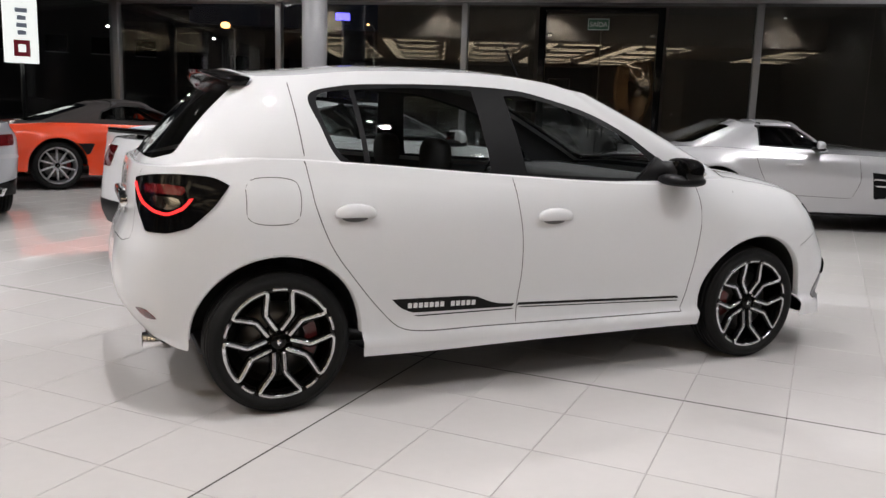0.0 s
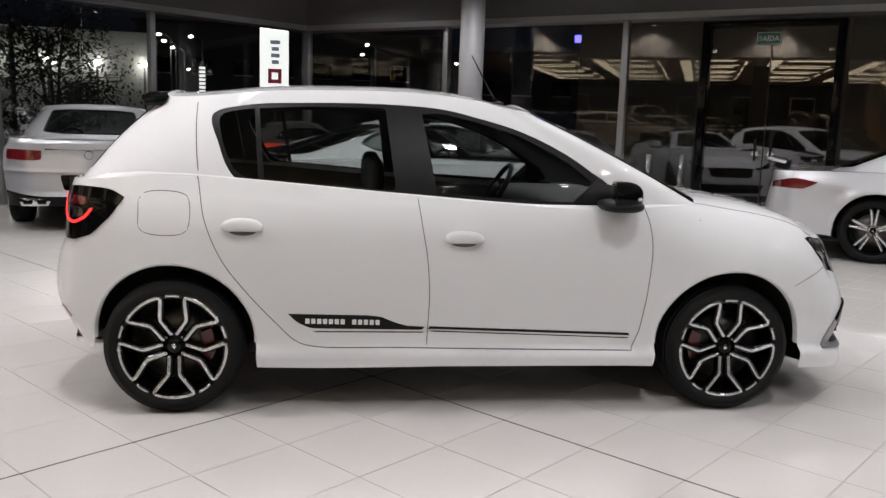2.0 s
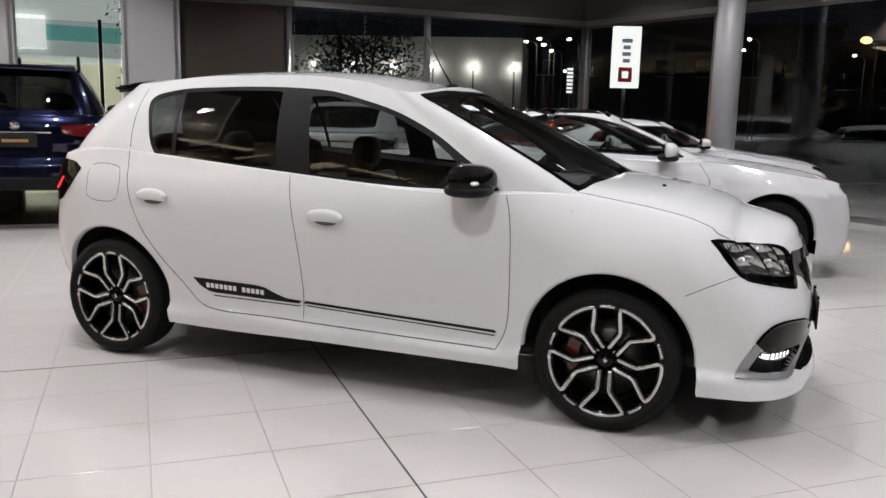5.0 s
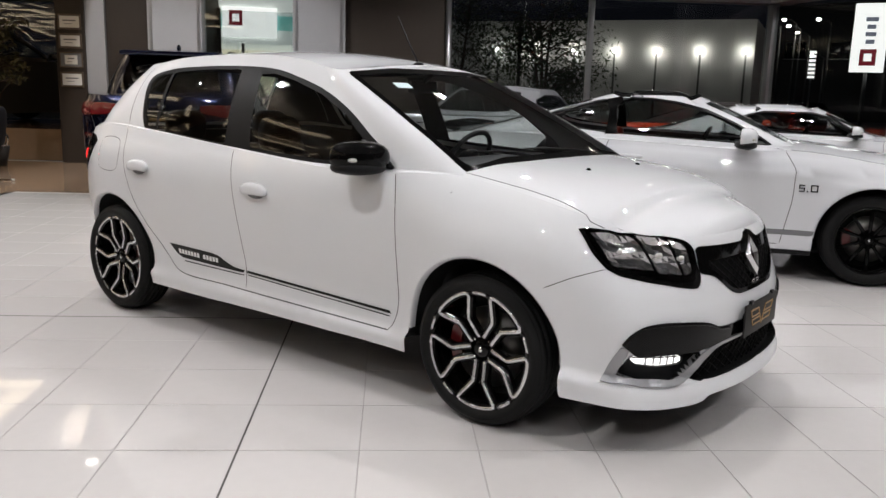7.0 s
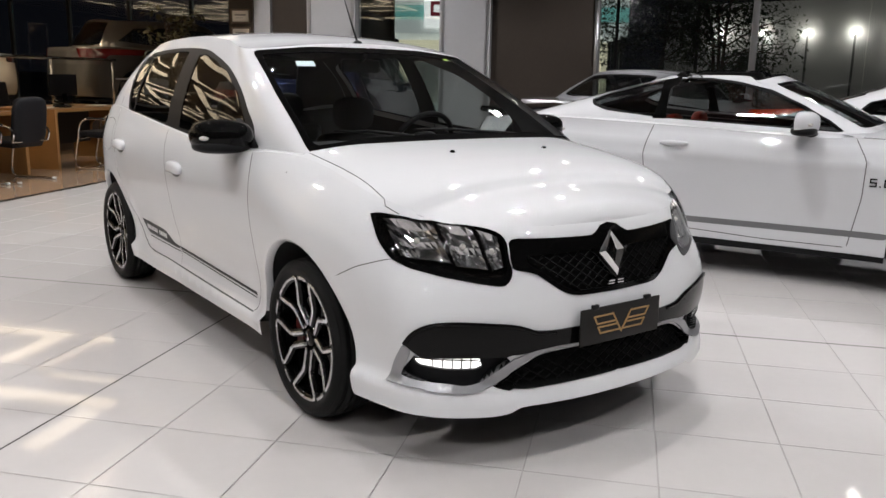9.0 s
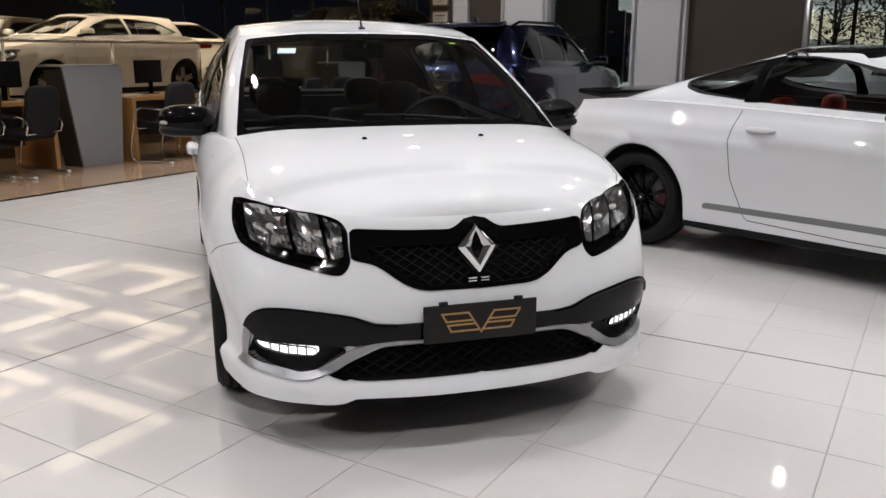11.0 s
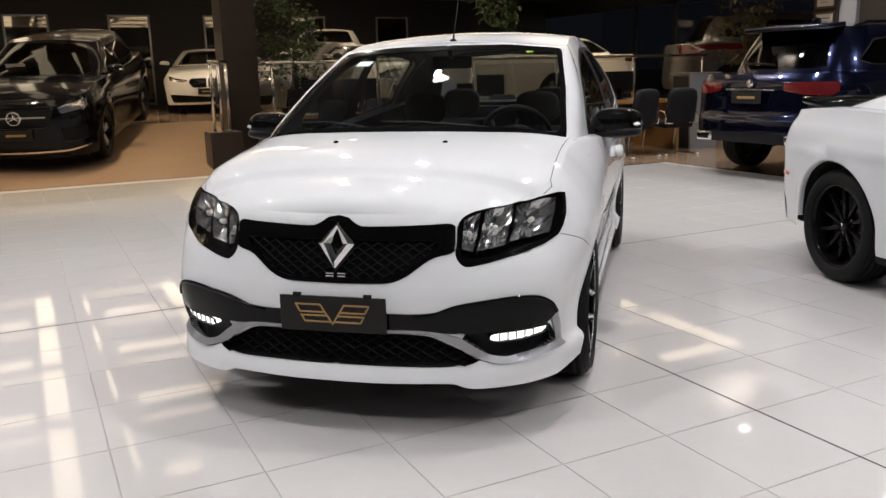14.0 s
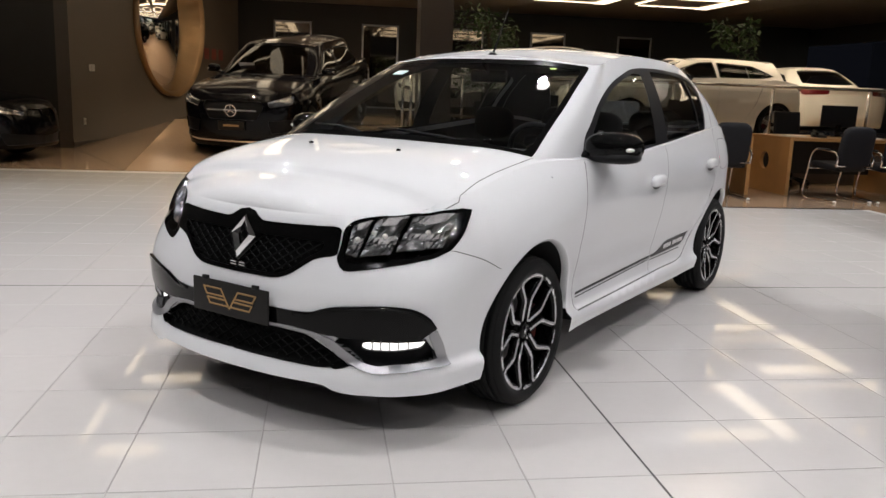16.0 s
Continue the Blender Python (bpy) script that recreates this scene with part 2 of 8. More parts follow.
def pip(x, y, poly):
    """Which points lie inside a polygon."""
    inside = np.zeros(len(x), bool)
    px, py = poly[:, 0], poly[:, 1]
    j = len(poly) - 1
    for i in range(len(poly)):
        cross = ((py[i] > y) != (py[j] > y)) & (x < (px[j] - px[i]) * (y - py[i]) / (py[j] - py[i] + 1e-12) + px[i])
        inside ^= cross
        j = i
    return inside


def curve_through(pts, n, closed=False):
    """A smooth curve (Catmull-Rom by length) through points of any dimension."""
    p = np.array(pts, float)
    if closed:
        q = np.vstack([p[-1:], p, p[:2]])
    else:
        q = np.vstack([2 * p[0] - p[1], p, 2 * p[-1] - p[-2]])
    out = []
    m = len(q) - 3
    for i in range(m):
        a, b, c, d = q[i:i + 4]
        ab, bc, cd = (max(np.linalg.norm(v) ** 0.5, 1e-4) for v in (b - a, c - b, d - c))
        m1 = (c - b) + bc * ((b - a) / ab - (c - a) / (ab + bc))
        m2 = (c - b) + bc * ((d - c) / cd - (d - b) / (bc + cd))
        for k in range(n):
            u = k / n
            out.append((2 * u**3 - 3 * u**2 + 1) * b + (u**3 - 2 * u**2 + u) * m1 + (-2 * u**3 + 3 * u**2) * c + (u**3 - u**2) * m2)
    if not closed:
        out.append(q[-2])
    return np.array(out)


def along_line(line, step):
    """The same polyline with points at even steps."""
    line = np.array(line, float)
    d = np.r_[0, np.cumsum(np.linalg.norm(np.diff(line, axis=0), axis=1))]
    n = max(2, int(d[-1] / step) + 1)
    u = np.linspace(0, d[-1], n)
    return np.stack([np.interp(u, d, line[:, k]) for k in range(line.shape[1])], 1)


def stroke(line, width):
    """The outline of a thin band along an open polyline."""
    line = np.array(line, float)
    t = np.gradient(line, axis=0)
    t /= np.linalg.norm(t, axis=1)[:, None] + 1e-12
    nrm = np.stack([-t[:, 1], t[:, 0]], 1) * width / 2
    return np.vstack([line + nrm, (line - nrm)[::-1]])


class Chart:
    """A curved sheet given by place(s, t), from which outlined pieces are cut."""

    def __init__(self, place, smax, tmax):
        self.place, self.smax, self.tmax = place, smax, tmax
        s, t = np.meshgrid(np.linspace(0, smax, 260), np.linspace(0, tmax, 60))
        self.gs, self.gt = s.ravel(), t.ravel()
        self.gp = place(self.gs, self.gt)

    def normal(self, s, t):
        e = 2e-3
        a = self.place(np.clip(s + e, 0, self.smax), t) - self.place(np.clip(s - e, 0, self.smax), t)
        b = self.place(s, np.clip(t + e, 0, self.tmax)) - self.place(s, np.clip(t - e, 0, self.tmax))
        n = np.cross(b, a)
        return n / (np.linalg.norm(n, axis=1)[:, None] + 1e-12)

    def find(self, pts, axes, near=None):
        """The (s, t) of points seen along an axis; axes: 'xz' from the side, 'yz' from the front or back."""
        ax = ["xyz".index(c) for c in axes]
        pts = np.array(pts, float)
        keep = np.ones(len(self.gs), bool) if near is None else near(self.gp)
        gp, gs, gt = self.gp[keep][:, ax], self.gs[keep], self.gt[keep]
        k = [int(np.argmin(((gp - p) ** 2).sum(1))) for p in pts]
        st = np.stack([gs[k], gt[k]], 1)
        e = 1e-3
        n = len(pts)
        for _ in range(4):
            q = self.place(np.r_[st[:, 0], st[:, 0] + e, st[:, 0]], np.r_[st[:, 1], st[:, 1], st[:, 1] + e])[:, ax]
            q0, js, jt = q[:n], (q[n:2 * n] - q[:n]) / e, (q[2 * n:] - q[:n]) / e
            r = pts - q0
            a11, a12, a22 = (js * js).sum(1) + 2e-4, (js * jt).sum(1), (jt * jt).sum(1) + 2e-4
            b1, b2 = (js * r).sum(1), (jt * r).sum(1)
            det = a11 * a22 - a12 * a12
            step = np.stack([(a22 * b1 - a12 * b2) / det, (a11 * b2 - a12 * b1) / det], 1)
            st = np.clip(st + np.clip(step, -0.05, 0.05), 0, (self.smax, self.tmax))
        return st

    def cut(self, regions, cell, base="body"):
        """regions: (name, outline in (s, t)), later ones on top. Returns name -> (st points, triangles)."""
        ns, nt = int(self.smax / cell) + 1, int(self.tmax / cell) + 1
        s, t = np.meshgrid(np.linspace(0, self.smax, ns), np.linspace(0, self.tmax, nt))
        grid = np.stack([s.ravel(), t.ravel()], 1)
        rim = (grid[:, 0] < 1e-9) | (grid[:, 0] > self.smax - 1e-9) | (grid[:, 1] < 1e-9) | (grid[:, 1] > self.tmax - 1e-9)
        lines = []
        for _, poly in regions:
            lines.append(np.clip(along_line(np.vstack([poly, poly[:1]]), cell * 0.6)[:-1], 0, (self.smax, self.tmax)))
        allp = np.vstack(lines) if lines else np.zeros((0, 2))
        keep = np.ones(len(grid), bool)
        if len(allp):
            for i in range(0, len(grid), 500):
                d = ((grid[i:i + 500, None] - allp[None]) ** 2).sum(2).min(1)
                keep[i:i + 500] = d > (cell * 0.35) ** 2
            keep |= rim
        pts = [Vector(p) for p in grid[keep]]
        edges = []
        for ln in lines:
            k = len(pts)
            pts += [Vector(p) for p in ln]
            edges += [(k + i, k + (i + 1) % len(ln)) for i in range(len(ln))]
        vs, _, fs, *_ = geometry.delaunay_2d_cdt(pts, edges, [], 0, 1e-5)
        st = np.array([tuple(v) for v in vs])
        tri = np.array(fs)
        c = st[tri].mean(1)
        area = np.cross(st[tri[:, 1]] - st[tri[:, 0]], st[tri[:, 2]] - st[tri[:, 0]])
        tri, c = tri[np.abs(area) > 1e-9], c[np.abs(area) > 1e-9]
        owner = np.full(len(tri), -1)
        for i, (_, poly) in enumerate(regions):
            owner[pip(c[:, 0], c[:, 1], np.array(poly))] = i
        out = {}
        names = [base] + [n for n, _ in regions]
        for n in dict.fromkeys(names):
            ids = [i - 1 for i, m in enumerate(names) if m == n]
            sel = tri[np.isin(owner, ids)]
            if len(sel):
                used, inv = np.unique(sel, return_inverse=True)
                out[n] = (st[used], inv.reshape(-1, 3))
        return out

    def piece(self, name, cutout, material, parent, offset=0.0, skirt=0.0, side=1, label="", thick=None):
        """One cut piece as a mesh, moved out by offset, with a skirt back inward along its rim. side: -1 mirrors it in y."""
        st, tri = cutout
        p, n = self.place(st[:, 0], st[:, 1]), self.normal(st[:, 0], st[:, 1])
        n = np.where((np.abs(p[:, 1]) < 2e-3)[:, None], n * (1, 0, 1), n)
        n = n / (np.linalg.norm(n, axis=1)[:, None] + 1e-12)
        v = p + n * offset
        faces = [tuple(f) for f in tri]
        nn = n
        if skirt:
            cnt = {}
            for a, b, c in faces:
                for e in ((a, b), (b, c), (c, a)):
                    cnt[e] = cnt.get(e, 0) + 1
            rim = [e for e in cnt if (e[1], e[0]) not in cnt and max(abs(p[e[0], 1]), abs(p[e[1], 1])) > 3e-3]
            ids = {}
            extra, extran = [], []
            for e in rim:
                for k in e:
                    if k not in ids:
                        ids[k] = len(v) + len(extra)
                        extra += [v[k], v[k] - n[k] * skirt]
                        extran += [n[k], n[k]]
            if extra:
                v = np.vstack([v, np.array(extra)])
                nn = None
                faces += [(b if False else ids[b], ids[a], ids[a] + 1, ids[b] + 1) for a, b in rim]
        if side < 0:
            v = v * (1, -1, 1)
            nn = None if nn is None else nn * (1, -1, 1)
        # face winding follows the outward normal
        few = faces[:min(40, len(tri))]
        a, b, c = (v[[f[k] for f in few]] for k in range(3))
        g = np.cross(b - a, c - a)
        ref = (n[[f[0] for f in few]]) * ((1, -1, 1) if side < 0 else 1)
        if (g * ref).sum() < 0:
            faces = [f[::-1] for f in faces]
        ob = raw(name, v, faces, material, parent, label, True, nn)
        if skirt:
            me = ob.data
            for poly in me.polygons[len(tri):]:
                poly.use_smooth = False
        return ob

# ---------------------------------------------------------------- cars
def smooth_fn(pts):
    """A smooth function through (x, value) pairs."""
    c = curve_through(pts, 12)
    o = np.argsort(c[:, 0])
    return lambda v: np.interp(v, c[o, 0], c[o, 1])


def lower_chart(spec):
    """The body below the window line: plan outline from rear centre to front centre, drawn in at each height."""
    plan = curve_through(spec["plan"], 14)
    d = np.r_[0, np.cumsum(np.linalg.norm(np.diff(plan, axis=0), axis=1))]
    smax = d[-1]
    lo, hi = smooth_fn(spec["low"]), smooth_fn(spec["high"])
    front, side, rear = (smooth_fn(spec[k]) for k in ("front_in", "side_in", "rear_in"))
    wheels, R = spec["axles"], spec["arch_r"]
    flare = spec.get("flare", 0.02)
    hub = spec["hub"]
    tmax = 0.8
    pd = np.gradient(plan, axis=0)
    pd[0], pd[-1] = (0, 1), (0, -1)
    pd /= np.linalg.norm(pd, axis=1)[:, None]
    crease = spec.get("crease", None)
    taper = spec.get("taper", None)
    corner = smooth_fn(spec["corner"]) if "corner" in spec else None

    def place(s, t):
        x, y = np.interp(s, d, plan[:, 0]), np.interp(s, d, plan[:, 1])
        dx, dy = np.interp(s, d, pd[:, 0]), np.interp(s, d, pd[:, 1])
        ln = np.hypot(dx, dy)
        nx, ny = -dy / ln, dx / ln
        z = lo(x) + (hi(x) - lo(x)) * t / tmax
        wf, wr = np.clip(nx, 0, 1) ** 2, np.clip(-nx, 0, 1) ** 2
        inn = wf * front(z) + wr * rear(z) + (1 - wf - wr) * side(z)
        for ax in wheels:
            r = np.hypot(x - ax, z - hub)
            inn = inn - flare * np.exp(-(((r - R) / 0.075) ** 2)) * (1 - wf - wr) * np.clip((z - 0.1) / 0.2, 0, 1)
        if crease:
            cz, amount = crease
            inn = inn - amount * np.exp(-np.abs(z - cz - 0.02 * x) / 0.05) * (1 - wf - wr)
        if taper:
            x0, x1, z0, k = taper
            u = np.clip((x - x0) / (x1 - x0), 0, 1)
            rise = np.clip(z - (hi(x) - 0.25 if z0 is None else z0), 0, 1)
            inn = inn + u * u * (3 - 2 * u) * (rise * rise * 2.72 if z0 is None else rise) * k * (1 - wf - wr)
        if corner:
            inn = inn + corner(z) * 4 * wf * (1 - wf)
        return np.stack([x - nx * inn, y - ny * inn, z], 1)

    return Chart(place, smax, tmax), lo, hi


def upper_chart(spec):
    """The glasshouse: from the window line up to the roof edge, rear centre to front centre."""
    low, up = np.array([a for a, _ in spec["house"]]), np.array([b for _, b in spec["house"]])
    both = curve_through(np.hstack([low, up]), 14)
    mid = (both[:, :3] + both[:, 3:]) / 2
    d = np.r_[0, np.cumsum(np.linalg.norm(np.diff(mid, axis=0), axis=1))]
    tmax = 0.5
    bulge = spec.get("bulge", 0.03)
    slope = [np.gradient(mid[:, k], d) for k in range(2)]

    def place(s, t):
        q = np.stack([np.interp(s, d, both[:, k]) for k in range(6)], 1)
        u = (t / tmax)[:, None]
        p = q[:, :3] * (1 - u) + q[:, 3:] * u
        tan = np.stack([np.interp(s, d, slope[k]) for k in range(2)], 1)
        tan /= np.linalg.norm(tan, axis=1)[:, None] + 1e-9
        n = np.stack([-tan[:, 1], tan[:, 0], 0 * s], 1)
        return p + n * (bulge * 4 * u * (1 - u))

    return Chart(place, d[-1], tmax), both, d


def cap(name, left, crown, material, parent, rows, label="", roll=None, parts=26):
    """A sheet across the car between a left-hand edge curve and its mirror, arched by crown(row); roll(row) rounds its edges."""
    edge = along_line(left, np.linalg.norm(np.diff(left, axis=0), axis=1).sum() / rows)
    vs, fs = [], []
    for i, e in enumerate(edge):
        for k in range(parts + 1):
            w = math.cos(math.pi * k / parts)
            f = i / (len(edge) - 1)
            vs.append((e[0], e[1] * w, e[2] + crown(f) * (1 - abs(w) ** 2.2) + (roll(f) * (1 - abs(w) ** 9) if roll else 0)))
    m = parts + 1
    for i in range(len(edge) - 1):
        for k in range(parts):
            fs.append((i * m + k, i * m + k + 1, (i + 1) * m + k + 1, (i + 1) * m + k))
    v = np.array(vs)
    a, b, c = v[fs[len(fs) // 2][0]], v[fs[len(fs) // 2][1]], v[fs[len(fs) // 2][2]]
    if np.cross(b - a, c - a)[2] < 0:
        fs = [f[::-1] for f in fs]
    return raw(name, vs, fs, material, parent, label)


def wheel(parent, x, y, r, width, rim_r, style, side, caliper=CALIPER, name="wheel"):
    """A wheel with tyre, rim, spokes, disc and caliper; the outer face looks to side * y."""
    w = new(name)
    w.parent = parent
    w.matrix_basis = pose(x, y, r, 0, 0, 0 if side > 0 else 180)
    hw = width / 2
    sh = r - rim_r
    prof = [(rim_r - 0.006, -hw * 0.8), (rim_r + 0.01, -hw * 0.95), (rim_r + sh * 0.5, -hw), (r - 0.03, -hw * 0.94), (r - 0.012, -hw * 0.84)]
    for k in range(5):
        g, q = -hw * 0.62 + k * hw * 0.31, r - (0.005 if k in (0, 4) else 0)
        prof += [(q, g - 0.012), (q, g + 0.012), (q - 0.007, g + 0.015), (q - 0.007, g + 0.02)]
    prof += [(r - 0.012, hw * 0.84), (r - 0.03, hw * 0.94), (rim_r + sh * 0.5, hw), (rim_r + 0.012, hw * 0.96), (rim_r - 0.006, hw * 0.82)]
    tyre = part("tyre", lathe_bm(prof, 56), RUBBER, w)
    face = hw * 0.62
    col = style.get("body", GLOSSBLK)
    rim = part("rim", lathe_bm([(rim_r - 0.004, hw * 0.82), (rim_r + 0.004, hw * 0.86), (rim_r - 0.012, hw * 0.86), (rim_r - 0.02, hw * 0.7), (rim_r - 0.035, 0), (rim_r - 0.03, -hw * 0.8)], 56), style.get("lip", col), w)
    part("brake_disc", lathe_bm([(0.06, 0.012), (rim_r * 0.68, 0.012), (rim_r * 0.68, -0.012), (0.06, -0.012)], 40), DISC, w)
    cal = [(rim_r * (0.42 if k in (0, 5) else 0.42) , a) for k, a in ((0, 0),)]
    cb = bmesh.new()
    for rr0, rr1 in ((rim_r * 0.50, rim_r * 0.72),):
        n = 8
        ring = []
        for i in range(n + 1):
            a = math.radians(155 + 50 * i / n) if x * side > 0 else math.radians(-25 + 50 * i / n)
            ring.append([cb.verts.new((q * math.cos(a), yy, q * math.sin(a))) for q, yy in ((rr0, 0.03), (rr1, 0.03), (rr1, -0.03), (rr0, -0.03))])
        for i in range(n):
            for k in range(4):
                cb.faces.new((ring[i][k], ring[i][(k + 1) % 4], ring[i + 1][(k + 1) % 4], ring[i + 1][k]))
        cb.faces.new(ring[0]), cb.faces.new(ring[-1])
    bmesh.ops.recalc_face_normals(cb, faces=cb.faces)
    part("caliper", cb, caliper, w, smooth=False)
    part("barrel", lathe_bm([(rim_r - 0.03, -0.05), (0.05, -0.07)], 32), UNDER, w)

    def pol(rr, a, yy):
        a = math.radians(a)
        return (rr * math.cos(a), yy, rr * math.sin(a))

    def band(pts, wd, y0, y1, closed=False):
        """A flat bar along points in the wheel's plane."""
        line = np.array([(p[0], p[2]) for p in pts])
        if closed:
            t = np.roll(line, -1, 0) - np.roll(line, 1, 0)
        else:
            t = np.gradient(line, axis=0)
        t /= np.linalg.norm(t, axis=1)[:, None]
        nr = np.stack([-t[:, 1], t[:, 0]], 1) * wd / 2
        bm = bmesh.new()
        rings = []
        for p, q, o in zip(line, pts, nr):
            dy = q[1]
            rings.append([bm.verts.new((p[0] + o[0] * f, dy + yy, p[1] + o[1] * f)) for f, yy in ((1.15, y0), (1, y1), (-1, y1), (-1.15, y0))])
        n = len(rings)
        for i in range(n if closed else n - 1):
            a, b = rings[i], rings[(i + 1) % n]
            for k in range(4):
                bm.faces.new((a[k], a[(k + 1) % 4], b[(k + 1) % 4], b[k]))
        if not closed:
            bm.faces.new(rings[0][::-1]), bm.faces.new(rings[-1])
        bmesh.ops.recalc_face_normals(bm, faces=bm.faces)
        return bm

    kind = style["kind"]
    dish = lambda rr: (hw * 0.89 if style["kind"] == "petal" else face) - (0.034 if style["kind"] == "petal" else 0.022) * (1 - rr / rim_r)
    if kind == "petal":
        for k in range(5):
            c = style.get("turn", -54) * side + 72 * k
            loop = [(0.05, -26), (0.135, -10.5), (rim_r - 0.014, -23)] + [(rim_r - 0.007, a) for a in (-20, -12, -4, 4, 12, 20)] + [(rim_r - 0.014, 23), (0.135, 10.5), (0.05, 26)]
            pts = [pol(rr, c + a, dish(rr)) for rr, a in loop]
            fine = [tuple(p) for p in along_line(pts, 0.012)]
            part("spoke", band(fine, 0.03, -0.03, -0.003), col, w)
            part("machined_edge", band(fine, 0.0135, -0.003, 0.0), ALLOY, w, "bright machined edge line")
            arc = [pol(rim_r - 0.006, c + 36 + a, dish(rim_r)) for a in (-7.5, -3.5, 0, 3.5, 7.5)]
            part("machined_edge", band(arc, 0.012, -0.004, 0.0), ALLOY, w)
            part("rim_web", band([pol(rim_r - 0.009, c + a, dish(rim_r)) for a in range(-36, 37, 6)], 0.02, -0.02, -0.004), col, w)
        nuts, cap_r = 4, 0.036
    else:
        n = style["n"]
        for k in range(n):
            c = style.get("turn", 90) + 360 / n * k
            if kind == "double":
                for off in (-1, 1):
                    pts = [pol(rr, c + off * a, dish(rr)) for rr, a in ((0.045, style.get("a0", 16)), (rim_r * 0.55, style.get("am", 7)), (rim_r - 0.008, style.get("a1", 9)))]
                    part("spoke", band([tuple(p) for p in along_line(pts, 0.04)], style.get("w", 0.022), -0.03, 0.0), style.get("spoke", ALLOYG), w)
            else:
                pts = [pol(rr, c, dish(rr)) for rr in (0.03, rim_r * 0.5, rim_r - 0.008)]
                part("spoke", band(pts, style.get("w", 0.05), -0.03, 0.0), style.get("spoke", ALLOYG), w)
        part("rim_edge", lathe_bm([(rim_r - 0.02, face - 0.006), (rim_r - 0.012, face + 0.004), (rim_r + 0.002, face + 0.002), (rim_r + 0.002, face - 0.02)], 56), style.get("spoke", ALLOYG), w)
        nuts, cap_r = 5, 0.034
    hubm = lathe_bm([(0.0, dish(0) - 0.004), (0.062, dish(0) - 0.01), (0.072, dish(0) - 0.035), (0.06, -0.02)], 32)
    part("hub", hubm, col if kind == "petal" else style.get("spoke", ALLOYG), w)
    capob = part("hub_cap", lathe_bm([(0.0, dish(0) + 0.008), (cap_r * 0.8, dish(0) + 0.007), (cap_r, dish(0) + 0.002), (cap_r, dish(0) - 0.01)], 24), GLOSSBLK, w)
    part("cap_emblem", prism_bm([(0, 0.018), (0.011, 0), (0, -0.018), (-0.011, 0)], 0.003, (0, dish(0) + 0.012, 0), (90, 0, 0)), CHROME, capob)
    for k in range(nuts):
        q = pol(0.052, 45 + 360 / nuts * k, dish(0) - 0.004)
        part("wheel_nut", cyl_bm(0.009, 0.016, q, "y", 6), CHROME if kind == "petal" else GLOSSBLK, w)
    return w


def mirror_unit(car, spec, paint, side):
    """A door mirror with its foot, shell, glass and turn lamp."""
    x, y, z, sx, sy, sz = spec["mirror"]
    m = new("door_mirror")
    m.parent = car
    m.matrix_basis = pose(x, side * y, z)
    sh = ellipsoid_bm(sx, sy, sz, power=2.6)
    for v in sh.verts:
        if v.co.x < -sx * 0.35:
            v.co.x = -sx * 0.35 + (v.co.x + sx * 0.35) * 0.1
        v.co.x -= side * 0 + abs(v.co.y + side * -0 + sy * (1 if side > 0 else 1)) * 0.0
        v.co.x -= 0.35 * (side * v.co.y) * 0.5
    part("shell", sh, paint, m, spec.get("mirror_label", ""))
    low = ellipsoid_bm(sx * 0.98, sy * 0.98, sz * 0.45, (0.0, 0, -sz * 0.62), 2.6)
    part("lower_shell", low, SATBLK, m)
    part("glass", box_bm(0.004, sy * 1.55, sz * 1.45, (-sx * 0.42, 0, 0.0), 0.001), CHROME, m)
    part("turn_lamp", ellipsoid_bm(0.018, sy * 0.30, sz * 0.17, (sx * 0.52, side * sy * 0.62, -0.005)), LENSW, m, "clear turn indicator")
    fy = -side * sy * 1.0
    part("foot", sweep_bm([(sx * 0.1, 0.2 * fy, -sz * 0.6), (sx * 0.3, fy, -sz * 0.95), (sx * 0.45, fy * 1.5, -sz * 1.05)], [0.03, 0.032, 0.036], 10, flat=0.7), SATBLK, m)
    return m




def seat(car, x, y, cloth, head=True, back_h=0.60, z0=0.32):
    s = new("seat")
    s.parent = car
    s.matrix_basis = pose(x, y, z0)
    part("cushion", box_bm(0.50, 0.50, 0.16, (0.05, 0, 0.06), 0.05, 3), cloth, s)
    b = box_bm(0.13, 0.50, back_h, (0, 0, back_h / 2), 0.05, 3)
    bmesh.ops.transform(b, matrix=pose(-0.20, 0, 0.10, 0, -14, 0), verts=b.verts)
    part("backrest", b, cloth, s)
    if head:
        h = ellipsoid_bm(0.055, 0.135, 0.10, (-0.20 - 0.24 * (back_h + 0.1), 0, back_h + 0.20), 3)
        part("headrest", h, cloth, s)
        part("headrest_post", sweep_bm([(-0.19 - 0.24 * back_h, 0, back_h), (-0.2 - 0.24 * back_h, 0, back_h + 0.14)], 0.012), CHROME, s)


def steering(car, x, y, z):
    s = new("steering_wheel")
    s.parent = car
    s.matrix_basis = pose(x, y, z, 0, -62, 0)
    part("rim", sweep_bm([(0.18 * math.cos(a), 0.18 * math.sin(a), 0) for a in np.linspace(0, 2 * math.pi, 29)[:-1]], 0.015, 8, True), SATBLK, s)
    part("boss", ellipsoid_bm(0.07, 0.09, 0.03, power=2.5), SATBLK, s)
    for a in (90, -90, 180):
        part("spoke", sweep_bm([(0.05 * math.cos(radians(a)), 0.05 * math.sin(radians(a)), 0), (0.175 * math.cos(radians(a)), 0.175 * math.sin(radians(a)), 0)], 0.014, 6, flat=0.5), SATSIL, s)


